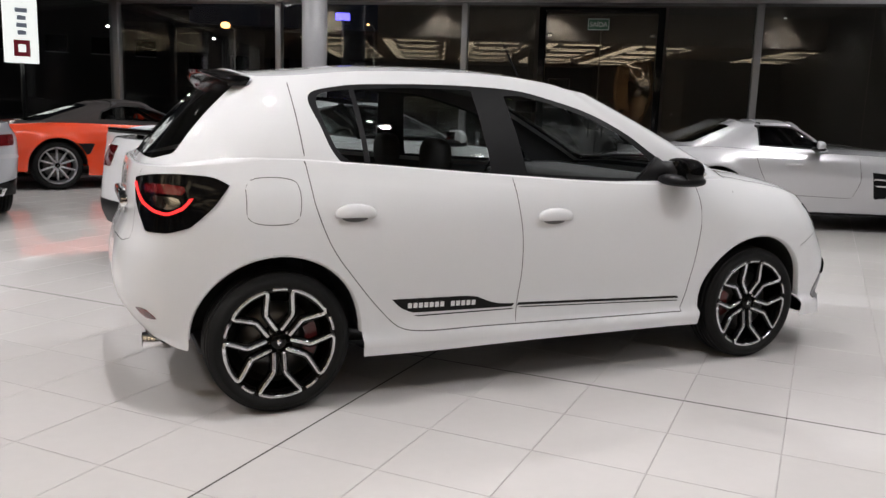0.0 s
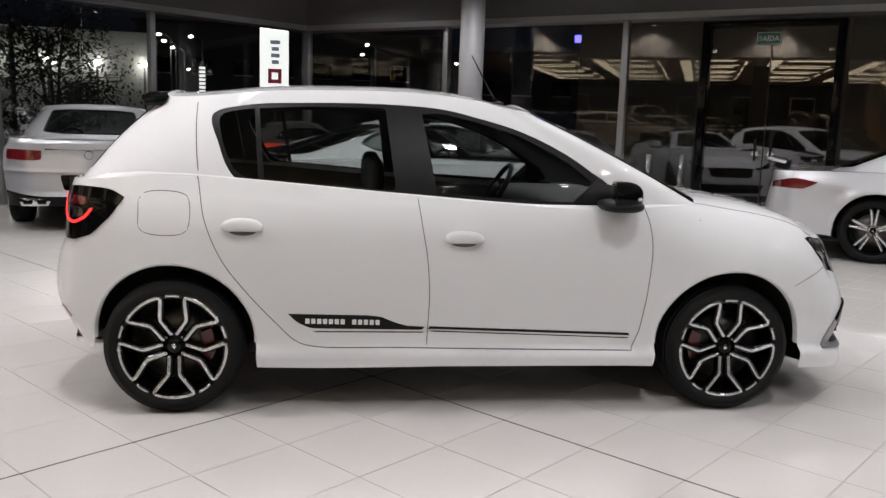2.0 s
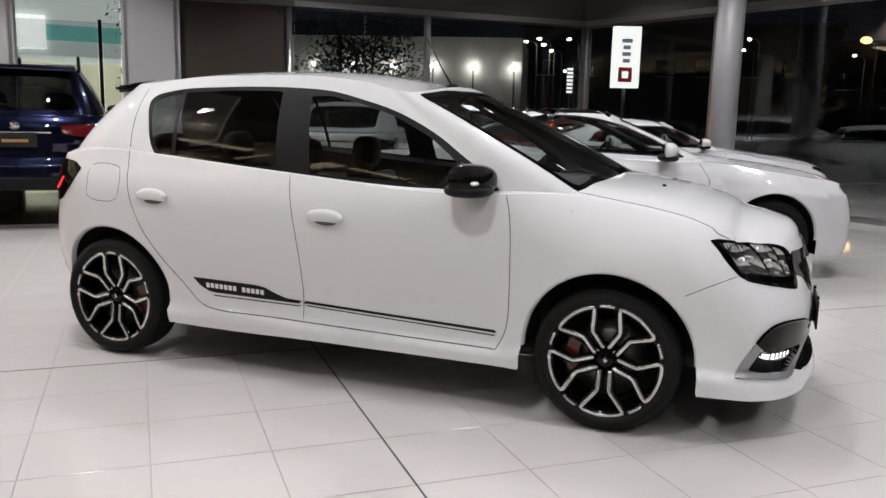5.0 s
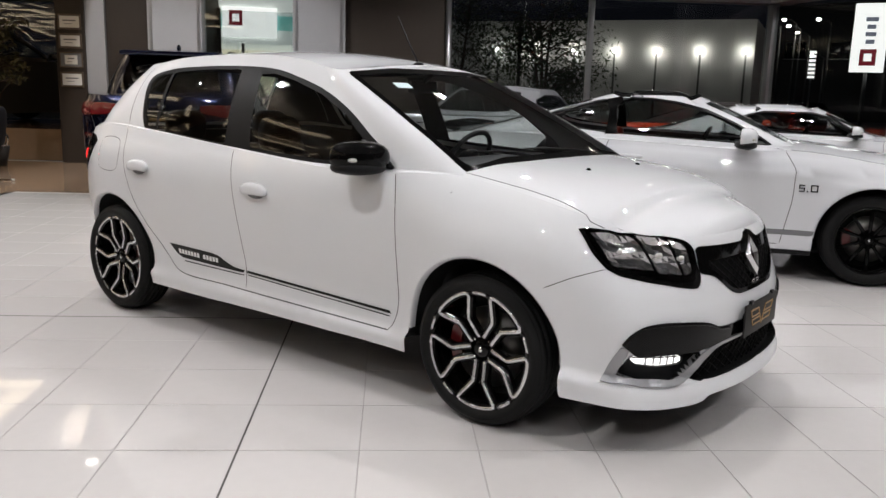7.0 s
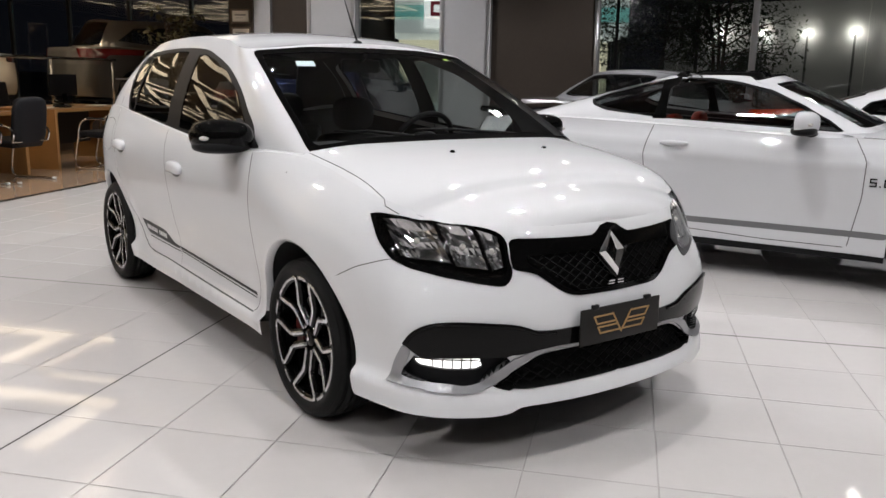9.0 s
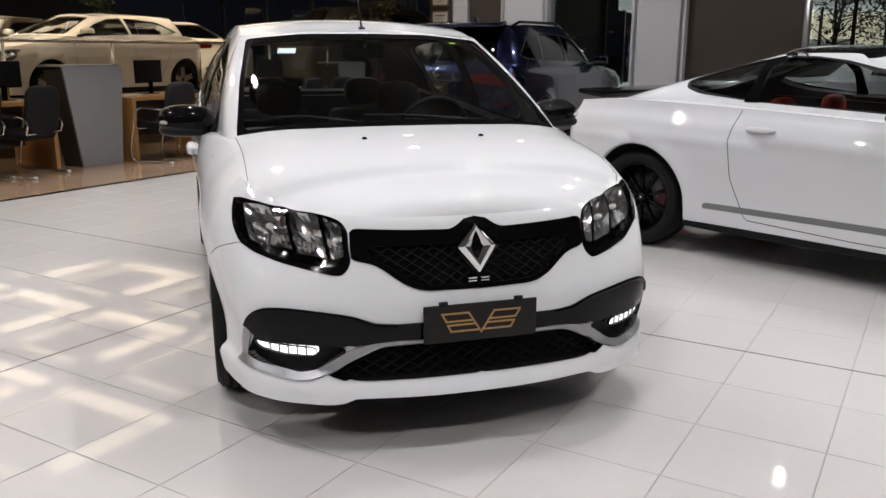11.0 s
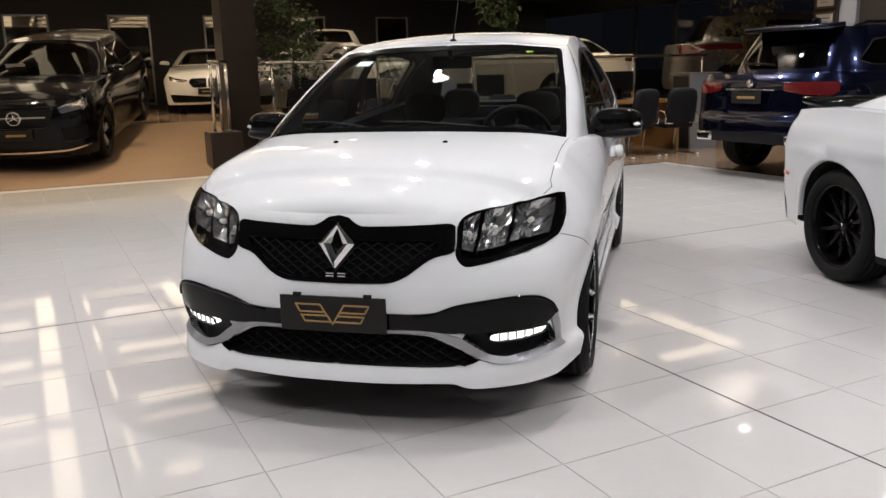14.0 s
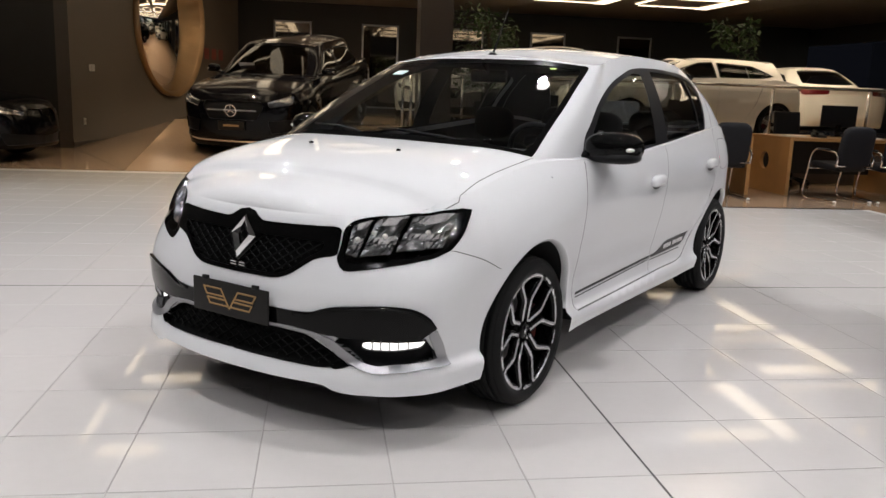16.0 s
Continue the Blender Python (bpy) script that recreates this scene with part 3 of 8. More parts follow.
def build_car(spec, m, label):
    """A car from its outlines: body, glass, wheels, lamps, cabin."""
    car = thing(spec["name"], m, label, "car", spec.get("group", ""))
    paint, cell = spec["paint"], spec["cell"]
    low, lo, hi = lower_chart(spec)
    up, both, d = upper_chart(spec)
    ax, hub, R = spec["axles"], spec["hub"], spec["arch_r"]
    side_of = lambda q: q[:, 1] > 0.3
    charts = {"low": low, "up": up}
    reg = {"low": [], "up": []}
    info = {}
    # wheel arches
    for a in ax:
        ang = np.linspace(0, 180, 36)
        top = np.stack([a + R * np.cos(np.radians(ang)), hub + spec.get("arch_dz", 0.0) + R * np.sin(np.radians(ang))], 1)
        pts = np.vstack([[(a + R + 0.006, 0.02), (a + R + 0.004, 0.16)], top, [(a - R - 0.004, 0.16), (a - R - 0.006, 0.02)]])
        st = low.find(pts, "xz", side_of)
        reg["low"].append(("arch", np.vstack([st, [[st[-1, 0], -0.0], [st[0, 0], -0.0]]])))
    for p in spec["pieces"]:
        ch = charts[p["on"]]
        axes = p.get("axes", "xz")
        cut_x = spec["cab_x"] if p["on"] == "up" else 0.0
        near = {"xz": side_of, "xyz": None, "yz": (lambda q: q[:, 0] < cut_x) if p.get("rear") else (lambda q: q[:, 0] > cut_x)}[axes]
        pts = np.array(p["line"], float)
        if axes == "yz":
            pts[np.abs(pts[:, 0]) < 1e-6, 0] = -0.02
        if p.get("smooth"):
            pts = curve_through(pts, 6, p.get("width") is None)
        else:
            pts = along_line(np.vstack([pts, pts[:1]]) if p.get("width") is None else pts, 0.03)
            if p.get("width") is None:
                pts = pts[:-1]
        st = ch.find(pts, axes, near)
        if p.get("width"):
            st = stroke(along_line(st, cell * 0.8), p["width"])
        reg[p["on"]].append((p["name"] + "#" + str(len(info)), st))
        info[p["name"] + "#" + str(len(info))] = p
    # the arch cut comes last, so that nothing covers it
    arches = [r for r in reg["low"] if r[0] == "arch"]
    reg["low"] = [r for r in reg["low"] if r[0] != "arch"] + arches
    holder = {}
    for key, ch in charts.items():
        cuts = ch.cut(reg[key], cell)
        for n, c in cuts.items():
            if n == "arch":
                continue
            p = info.get(n, {"mat": paint if key == "low" else spec.get("pillar", paint), "name": "body_shell" if key == "low" else "pillar_frame"})
            if p.get("mat") is None:
                continue
            for side in (1, -1):
                ob = ch.piece(p["name"], c, p["mat"], car, p.get("out", 0.0), p.get("skirt", 0.0), side, p.get("label", ""))
                holder.setdefault(p["name"], []).append(ob)
                if p["mat"] in (GLASS, GLASSD, GLASSP, LENS):
                    ob.visible_shadow = p["mat"] is GLASSP
                if p["mat"] is LENS:
                    back = ch.piece("reflector_bowl", c, p.get("behind", GLOSSBLK), ob, -0.05, -0.05, side)
                if key == "up" and n == "body":
                    ch.piece("pillar_trim", c, CABIN, car, -0.03, 0, side)
    # shoulder between body and glasshouse, bonnet, roof
    S = np.linspace(0, low.smax, 160)
    topedge = low.place(S, np.full(160, low.tmax))
    lowedge = both[:, :3]
    U = np.linspace(0, d[-1], 160)
    le = np.stack([np.interp(U, d, lowedge[:, k]) for k in range(3)], 1)
    split = spec["cowl"]
    keep = topedge[:, 0] < split
    n = int(keep.sum())
    a, b = topedge[keep], along_line(le[le[:, 0] < split + spec.get("cowl_in", 0.0)], 0.02)
    a, b = along_line(a, np.linalg.norm(np.diff(a, axis=0), axis=1).sum() / 90), along_line(b, np.linalg.norm(np.diff(b, axis=0), axis=1).sum() / 90)
    k = min(len(a), len(b))
    a, b = a[:k], b[:k]
    for side in (1, -1):
        mid = (a + b) / 2 + np.array([0, 0, 0.006])
        vs = np.vstack([a, mid, b]) * (1, side, 1)
        fs = []
        for r in range(2):
            for i in range(k - 1):
                f = (r * k + i, r * k + i + 1, (r + 1) * k + i + 1, (r + 1) * k + i)
                fs.append(f if side > 0 else f[::-1])
        g = np.cross(vs[fs[k // 2][1]] - vs[fs[k // 2][0]], vs[fs[k // 2][2]] - vs[fs[k // 2][0]])
        if g[2] < 0:
            fs = [f[::-1] for f in fs]
        raw("shoulder", vs, fs, spec.get("shoulder", paint), car)
    hood = topedge[topedge[:, 0] >= split - 0.03]
    hz = spec["hood_rise"]
    roll = smooth_fn(spec["hood_roll"]) if "hood_roll" in spec else None
    bonnet = cap("bonnet", hood, smooth_fn(hz), paint, car, 44, roll=roll)
    for side in (1, -1):
        if "shut_line" in spec:
            tree = BVHTree.FromPolygons([v.co[:] for v in bonnet.data.vertices], [q.vertices[:] for q in bonnet.data.polygons])
            line = []
            for x_, y_ in curve_through(spec["shut_line"], 8):
                q = tree.ray_cast(Vector((x_, side * y_, 2)), Vector((0, 0, -1)))[0]
                if q is None:
                    st = low.find([(x_, y_, 0.85)], "xyz")
                    q = Vector(low.place(st[:, 0], st[:, 1])[0] * (1, side, 1))
                line.append(q)
            part("bonnet_gap", sweep_bm(line, 0.0018, 6), GAP, car)
        else:
            part("bonnet_gap", sweep_bm([(q[0], side * q[1], q[2] - 0.001) for q in hood[:int(len(hood) * spec.get("gap_part", 0.5))]], 0.0020, 6), GAP, car)
    # cowl sheet from bonnet to windscreen
    if spec.get("cowl_panel", True):
        e0, e1 = hood[0], le[-1]
        cw = le[le[:, 0] >= split - 0.12]
        vs, fs = [], []
        m2 = 20
        for i in range(m2 + 1):
            w = 1 - 2 * i / m2
            yy = abs(w) * hood[0][1]
            xi = np.interp(yy, cw[::-1, 1], cw[::-1, 0])
            zi = np.interp(yy, cw[::-1, 1], cw[::-1, 2])
            c0 = smooth_fn(hz)(0.0) * (1 - abs(w) ** 2.2)
            vs += [(hood[0][0] + 0.02, w * hood[0][1], hood[0][2] + c0 - 0.012), (min(xi - 0.03, hood[0][0] + 0.01), w * hood[0][1], zi - 0.004)]
        for i in range(m2):
            fs.append((2 * i, 2 * i + 1, 2 * i + 3, 2 * i + 2))
        raw("cowl_panel", vs, fs, SATBLK, car)
    roofedge = np.stack([np.interp(U, d, both[:, 3 + k]) for k in range(3)], 1)
    cap("roof", roofedge, smooth_fn(spec["roof_rise"]), spec.get("roof", paint), car, 44, spec.get("roof_label", ""))
    rl = roofedge.copy()
    rl[:, 2] -= 0.03
    rl[:, 1] *= 0.97
    cap("headlining", rl, smooth_fn(spec["roof_rise"]), CABIN, car, 16, parts=10)
    # underbody, liners, inner trim
    ring = low.place(S, np.zeros(160))
    ring[:, 2] += 0.015
    rr = along_line(ring, 0.12)
    vs, fs = [], []
    for q in rr:
        yi = max(q[1] - 0.03, 0)
        for a_ in ax:
            if abs(q[0] - a_) < R + 0.02:
                yi = min(yi, 0.48)
        vs += [(q[0] * 0.985, yi, q[2]), (q[0] * 0.985, -yi, q[2])]
    for i in range(len(rr) - 1):
        fs.append((2 * i, 2 * i + 1, 2 * i + 3, 2 * i + 2))
    raw("underbody", vs, fs, UNDER, car, smooth=False)
    for a_ in ax:
        for side in (1, -1):
            vs, fs = [], []
            ang = np.radians(np.linspace(0, 180, 25))
            hub_z = hub + spec.get("arch_dz", 0.0)
            outer = np.stack([a_ + R * np.cos(ang), hub_z + R * np.sin(ang)], 1)
            st = low.find(outer, "xz", side_of)
            yo = low.place(st[:, 0], st[:, 1])[:, 1]
            for (px, pz), y0, t_ in zip(outer, yo, ang):
                ix, iz = a_ + (R - 0.008) * math.cos(t_), hub_z + (R - 0.008) * math.sin(t_)
                vs += [(px, side * (y0 + 0.001), pz), (ix, side * (y0 - 0.006), iz), (ix, side * (y0 - 0.03), iz)]
            for i in range(24):
                for k2 in range(2):
                    f = (3 * i + k2, 3 * i + k2 + 1, 3 * i + 4 + k2, 3 * i + 3 + k2)
                    fs.append(f)
            raw("arch_lip", vs, fs, spec.get("lip", paint), car)
            vs, fs = [], []
            for (px, pz), y0, t_ in zip(outer, yo, ang):
                ix, iz = a_ + (R + 0.004) * math.cos(t_), hub_z + (R + 0.004) * math.sin(t_)
                vs += [(ix, side * (y0 - 0.028), iz), (ix, side * 0.46, iz)]
            for i in range(24):
                fs.append((2 * i, 2 * i + 1, 2 * i + 3, 2 * i + 2))
            c0 = len(vs)
            vs += [(v[0], v[1], v[2]) for v in vs[1::2]] + [(a_, side * 0.46, hub - 0.1)]
            for i in range(24):
                fs.append((c0 + i, c0 + i + 1, len(vs) - 1))
            raw("arch_liner", vs, fs, UNDER, car)
    inner_st = np.stack(np.meshgrid(np.linspace(0, low.smax, 60), np.linspace(0.1, low.tmax, 6)), -1).reshape(-1, 2)
    nrm = low.normal(inner_st[:, 0], inner_st[:, 1])
    pin = low.place(inner_st[:, 0], inner_st[:, 1]) - nrm * 0.06
    sel = (pin[:, 0] < split - 0.15)
    fs = []
    for r in range(5):
        for i in range(59):
            q = (r * 60 + i, r * 60 + i + 1, (r + 1) * 60 + i + 1, (r + 1) * 60 + i)
            if all(sel[w] for w in q) and not any(abs(pin[w][0] - a_) < R + 0.1 and pin[w][2] < hub + R + 0.1 for w in q for a_ in ax):
                fs.append(q)
    for side in (1, -1):
        raw("inner_trim", pin * (1, side, 1), fs, CABIN, car)
    # cabin
    zf = spec.get("cabin_z", 0.30)
    part("cabin_floor", box_bm(2.6, 1.25, 0.04, (spec["cab_x"], 0, zf - 0.05)), CABIN, car)
    dx = spec["dash_x"]
    dz = spec["dash_z"]
    part("dashboard", box_bm(0.55, 1.36, 0.42, (dx, 0, dz - 0.21), 0.09, 3), CABIN, car)
    part("bulkhead", box_bm(0.06, 1.3, dz - 0.3, (dx + 0.3, 0, 0.3 + (dz - 0.3) / 2 - 0.03)), UNDER, car)
    cloth = spec.get("cloth", SEAT)
    for sx, sy in spec["seats"]:
        seat(car, sx, sy, cloth, True, spec.get("back_h", 0.56), zf)
    steering(car, dx - 0.36, spec.get("wheel_y", 0.36), dz - 0.04)
    # wheels
    for i, a_ in enumerate(ax):
        for side in (1, -1):
            wheel(car, a_, side * spec["track"], spec["tyre_r"], spec["tyre_w"], spec["rim_r"], spec["style"], side, spec.get("caliper", CALIPER))
    for side in (1, -1):
        mirror_unit(car, spec, spec.get("mirror_mat", paint), side)
    return car, charts, holder

# ---------------------------------------------------------------- materials of the building
TILE = mat("polished_porcelain_tile", (0.515, 0.494, 0.482), 0.045, 0, 0, var=0.03, scale=1.2, rvar=0.02, rand=0.012, spec=0.40)
GROUT = mat("grey_grout", (0.36, 0.34, 0.325), 0.8, var=0.2, scale=3)
GROUTD = mat("dark_joint", (0.05, 0.045, 0.042), 0.8, var=0.2, scale=3)
BROWNF = mat("brown_polished_floor", (0.31, 0.215, 0.145), 0.1, 0, 0, var=0.08, scale=1.0, rvar=0.03, rand=0.03)
CEILM = mat("ceiling_paint", (0.08, 0.078, 0.076), 0.8, var=0.04, scale=1)
HALLC = mat("hall_ceiling_paint", (0.30, 0.25, 0.19), 0.7, var=0.05, scale=1)
GREYW = mat("light_grey_cladding", (0.37, 0.37, 0.38), 0.45, 0.1, 0, var=0.04, scale=1.5, rvar=0.06)
BROWNW = mat("dark_brown_panel", (0.040, 0.031, 0.025), 0.5, 0, 0, var=0.12, scale=2, rvar=0.08, bump=0.03, spec=0.25)
TAUPE = mat("taupe_wall_paint", (0.105, 0.088, 0.071), 0.6, 0, 0, var=0.06, scale=1.2, bump=0.04)
DARKW = mat("charcoal_wall", (0.03, 0.028, 0.027), 0.6, 0, 0, var=0.1, scale=1.4)
ALU = mat("brushed_aluminium", (0.33, 0.33, 0.335), 0.32, 0.85, 0, var=0.06, scale=8, rvar=0.08)
HEADER = mat("grey_header_paint", (0.075, 0.072, 0.071), 0.5, 0, 0, var=0.05, scale=1.2)
PANE = glass("shop_window_glass", (0.84, 0.86, 0.86), 0.0, 0.9, 0.065)
PANED = glass("dark_door_glass", (0.55, 0.55, 0.55), 0.0, 1.0, 0.11)
ASPHALT = mat("night_asphalt", (0.045, 0.045, 0.047), 0.7, 0, 0, var=0.2, scale=0.8, bump=0.2, bscale=60)
STEEL = mat("polished_steel", (0.62, 0.62, 0.62), 0.16, 1.0, 0, var=0.04, scale=10, rvar=0.06)
WARMLED = mat("warm_light_diffuser", (0.9, 0.8, 0.6), 0.5, emit=(1.0, 0.82, 0.58), power=2.3)
COOLLED = mat("white_light_diffuser", (0.9, 0.9, 0.9), 0.5, emit=(1.0, 0.95, 0.88), power=14.0)
PLINTH = mat("platform_face", (0.09, 0.07, 0.055), 0.4, 0, 0, var=0.12, scale=3)
SKIRT = mat("dark_skirting", (0.035, 0.03, 0.028), 0.4, var=0.1)


def put_m(bm, m):
    bmesh.ops.transform(bm, matrix=m, verts=bm.verts)
    return bm


def slab(name, x0, x1, y0, y1, z0, z1, material, frame_m, parent=None, bevel=0.0, label=""):
    """A block in one of the building's frames."""
    bm = box_bm(x1 - x0, y1 - y0, z1 - z0, ((x0 + x1) / 2, (y0 + y1) / 2, (z0 + z1) / 2), bevel)
    ob = part(name, put_m(bm, frame_m), material, parent, label, smooth=False)
    if parent is None:
        ob["kind"] = "structure"
    return ob


def sheet(name, corners, z, material, frame_m):
    ob = raw(name, [frame_m @ Vector((x, y, z)) for x, y in corners], [tuple(range(len(corners)))], material, smooth=False)
    ob["kind"] = "structure"
    return ob


# ground and floors
sheet("ground", [(-400, -400), (400, -400), (400, 400), (-400, 400)], -0.06, ASPHALT, pose(0, 0, 0))
floor = slab("floor", -24, 16, -16, 9.6, -0.055, -0.003, GROUT, B)
brown = raw("floor_hall", [B @ Vector(p) for p in ((-24, 9.4, 0), (-1.4, 9.4, 0), (-1.4, 5.5, 0), (-4.38, 5.5, 0), (-4.38, 0.2, 0), (-6.9, 0.2, 0), (-6.9, -16, 0), (-24, -16, 0))], [tuple(range(8))], BROWNF, smooth=False)
brown["kind"] = "structure"
slab("hall_joints", -24, -6.9, -1.006, -1.0, 0.0, 0.0008, GROUTD, B)

# street front, wall 1
H0 = 2.92
front = thing("window_1", W1, "tall street-front glazing with slim aluminium mullions", "window", kind="structure")
for a in (0.0, 2.98, 6.06, 10.38, 13.4):
    w = 0.10 if a else 0.16
    part("mullion", box_bm(w, 0.12, H0, (a, 0, H0 / 2), 0.008), ALU, front)
for a0, a1 in ((0.05, 1.45), (1.46, 2.93), (3.03, 4.5), (4.51, 6.01), (6.11, 7.15), (9.1, 10.33), (10.43, 11.9), (11.91, 13.35)):
    g = part("pane", box_bm(a1 - a0, 0.012, H0 - 0.1, ((a0 + a1) / 2, 0, H0 / 2)), PANE, front, smooth=False)
    g.visible_shadow = False
part("sill_rail", box_bm(7.2, 0.10, 0.08, (3.6, 0, 0.04), 0.006), ALU, front)
part("sill_rail", box_bm(4.4, 0.10, 0.08, (11.25, 0, 0.04), 0.006), ALU, front)
slab("wall_header_street", -0.3, 14.5, -0.14, 0.22, H0, CEIL + 0.1, HEADER, W1)
slab("trim_header_street", -0.3, 14.5, -0.165, -0.14, H0, H0 + 0.09, ALU, W1)
# entrance door in a black frame
door = thing("door_1", W1 @ pose(8.14, -0.12, 0), "black-framed double glass exit door, closed", "door", kind="structure")
for x in (-0.86, 0.86):
    part("door_jamb", box_bm(0.10, 0.30, 2.84, (x, 0, 1.42), 0.006), GLOSSBLK, door)
part("door_head", box_bm(1.82, 0.30, 0.07, (0, 0, 2.805), 0.006), GLOSSBLK, door)
for x in (-0.405, 0.405):
    leaf = part("door_leaf", box_bm(0.795, 0.02, 2.72, (x, -0.03, 1.38)), PANED, door, smooth=False)
    leaf.visible_shadow = False
    part("door_handle", sweep_bm([(x * 0.25, -0.09, 0.95), (x * 0.25, -0.09, 1.25)], 0.012), SATBLK, leaf)
    part("lock_plate", box_bm(0.10, 0.03, 0.06, (x * 0.25, -0.045, 1.05), 0.004), STEEL, leaf)
    part("hinge", box_bm(0.07, 0.035, 0.05, (x * 1.85, -0.045, 2.45), 0.004), STEEL, leaf)
slab("wall_street_end", 14.4, 15.0, -26, 0.3, 0, CEIL, DARKW, W1)

# side front, wall 2
YW = 9.405
XC = 6.476
side_w = thing("window_2", B @ pose(0, YW, 0), "side glazing with slim aluminium mullions", "window", kind="structure")
for a in (3.10,):
    part("mullion", box_bm(0.09, 0.12, H0, (XC - a, 0, H0 / 2), 0.008), ALU, side_w)
part("edge_post", put_m(box_bm(0.09, 0.12, H0 + 0.1, (0, 0, H0 / 2)), pose(XC - 5.42, -0.02, 0, 0, -1.2, 0)), ALU, side_w)
for a0, a1 in ((0.08, 1.5), (1.51, 3.05), (3.15, 4.2), (4.21, 5.38), (8.02, 9.43)):
    g = part("pane", box_bm(a1 - a0, 0.012, H0 - 0.1, (XC - (a0 + a1) / 2, 0, H0 / 2)), PANE, side_w, smooth=False)
    g.visible_shadow = False
part("sill_rail", box_bm(5.3, 0.10, 0.08, (XC - 2.7, 0, 0.04), 0.006), ALU, side_w)
slab("wall_header_side", -5.3, XC + 0.3, YW - 0.14, YW + 0.22, H0, CEIL + 0.1, HEADER, B)
slab("trim_header_side", XC - 5.4, XC + 0.2, YW - 0.165, YW - 0.14, H0, H0 + 0.09, ALU, B)
for nm, a0, a1, m_, d0 in (("wall_panel_east", 5.46, 7.16, BROWNW, 0.02), ("wall_column_east", 7.16, 8.0, GREYW, -0.14), ("wall_column_west", 9.45, 10.3, GREYW, -0.14), ("wall_panel_west", 10.3, 11.0, BROWNW, 0.02), ("wall_strip", 11.0, 11.3, GREYW, -0.06), ("wall_picture_pier", 11.3, 11.75, BROWNW, -0.10)):
    slab(nm, XC - a1, XC - a0, YW + d0, YW + 0.2, 0, H0, m_, B)
for a in (7.22, 7.94, 9.5, 10.25):
    slab("trim_channel", XC - a - 0.02, XC - a + 0.02, YW - 0.155, YW - 0.14, 0, H0, ALU, B)
dark_glazing = thing("window_3", B @ pose(8.2, 13.6, 0), "dark glazing behind the raised hall", "window", kind="structure")
for k in range(12):
    x0 = XC - 11.8 - k * 1.6
    part("mullion", box_bm(0.07, 0.1, H0, (x0 - 0.04, 0, H0 / 2), 0.006), DARKW, dark_glazing)
    g = part("pane", box_bm(1.5, 0.012, H0 - 0.1, (x0 - 0.84, 0, H0 / 2)), PANE, dark_glazing, smooth=False)
    g.visible_shadow = False
# round column inside the corner
col = thing("column", pose(1.25, 8.25, 0), "round light grey steel column", "column", kind="structure")
part("shaft", cyl_bm(0.185, CEIL, (0, 0, CEIL / 2), "z", 40), GREYW, col)
part("collar", lathe_bm([(0.186, 0), (0.2, 0), (0.2, 0.12), (0.186, 0.13)], 40, "z"), ALU, col)

# ceilings
ceil = slab("ceiling", -4.6, 16, -16, 9.6, CEIL, CEIL + 0.1, CEILM, B)
hall_ceil = slab("ceiling_hall", -24, -4.6, -16, 9.58, 3.4, 3.5, HALLC, B)
slab("ceiling_step", -4.62, -4.5, -16, 9.3, 3.4, CEIL, HALLC, B)
# closing walls round the back of the camera
slab("wall_south", 15.9, 16.1, -16, 9.6, 0, CEIL, TAUPE, B)
slab("wall_west", -24, 16, -16.1, -15.9, 0, CEIL, TAUPE, B)
slab("ceiling_recess", -24, -3.6, 9.6, 13.9, 3.4, 3.5, HALLC, B)
slab("wall_recess_end", -3.8, -3.6, 9.62, 13.8, 0, 3.4, BROWNW, B)
slab("wall_recess_sill", -24, -3.8, 13.65, 13.85, H0, 3.4, HEADER, B)
slab("wall_back", -24.1, -23.9, -16, 9.6, 0, 3.5, DARKW, B)
# left wall with the round mirror
slab("wall_mirror", -7.7, 0.0, -0.25, 0.0, 0, 3.4, TAUPE, W3)
slab("baseboard", -7.7, 0.0, 0.0, 0.012, 0, 0.10, SKIRT, W3)
slab("wall_mirror_return", -0.25, 0.0, -6.0, -0.25, 0, 3.4, DARKW, W3)
# raised platform and its ramp
PZ = 0.52
slab("platform", -23.9, -7.35, 0.75, 13.5, 0.0, PZ, BROWNF, B)
slab("platform_recess", -7.33, -3.82, 9.64, 13.5, 0.0, PZ - 0.001, BROWNF, B)
slab("platform_front", -7.36, -7.33, 0.75, 9.3, 0.0, PZ - 0.06, PLINTH, B)
slab("trim_platform", -7.40, -7.32, 0.75, 9.3, PZ - 0.06, PZ + 0.01, mat("cream_edge_strip", (0.42, 0.34, 0.24), 0.5, var=0.06), B)
ramp = raw("ramp", [B @ Vector(p) for p in ((-6.9, -3.7, 0.002), (-6.9, 0.748, 0.002), (-10.9, 0.748, PZ), (-10.9, -3.7, PZ), (-23.9, 0.748, PZ), (-23.9, -3.7, PZ), (-10.9, -3.7, 0), (-23.9, -3.7, 0), (-10.9, 0.748, 0), (-23.9, 0.748, 0))], [(0, 1, 2, 3), (3, 2, 4, 5), (0, 3, 6), (3, 5, 7, 6), (1, 8, 2), (2, 8, 9, 4)], BROWNF, smooth=False)
ramp["kind"] = "structure"
side_ = [tuple(B.inverted() @ W3 @ Vector(p)) for p in ((0.0, 0, 0.003), (-4.0, 0, 0.34), (-7.7, 0, PZ + 0.002))]
apron = raw("ramp_apron", [B @ Vector(p) for p in ((-6.9, -3.7, 0.003), (-10.9, -3.7, PZ + 0.001), (-18.5, -3.7, PZ + 0.001)) + tuple(side_)], [(0, 1, 4, 3), (1, 2, 5, 4)], BROWNF, smooth=False)
apron["kind"] = "structure"
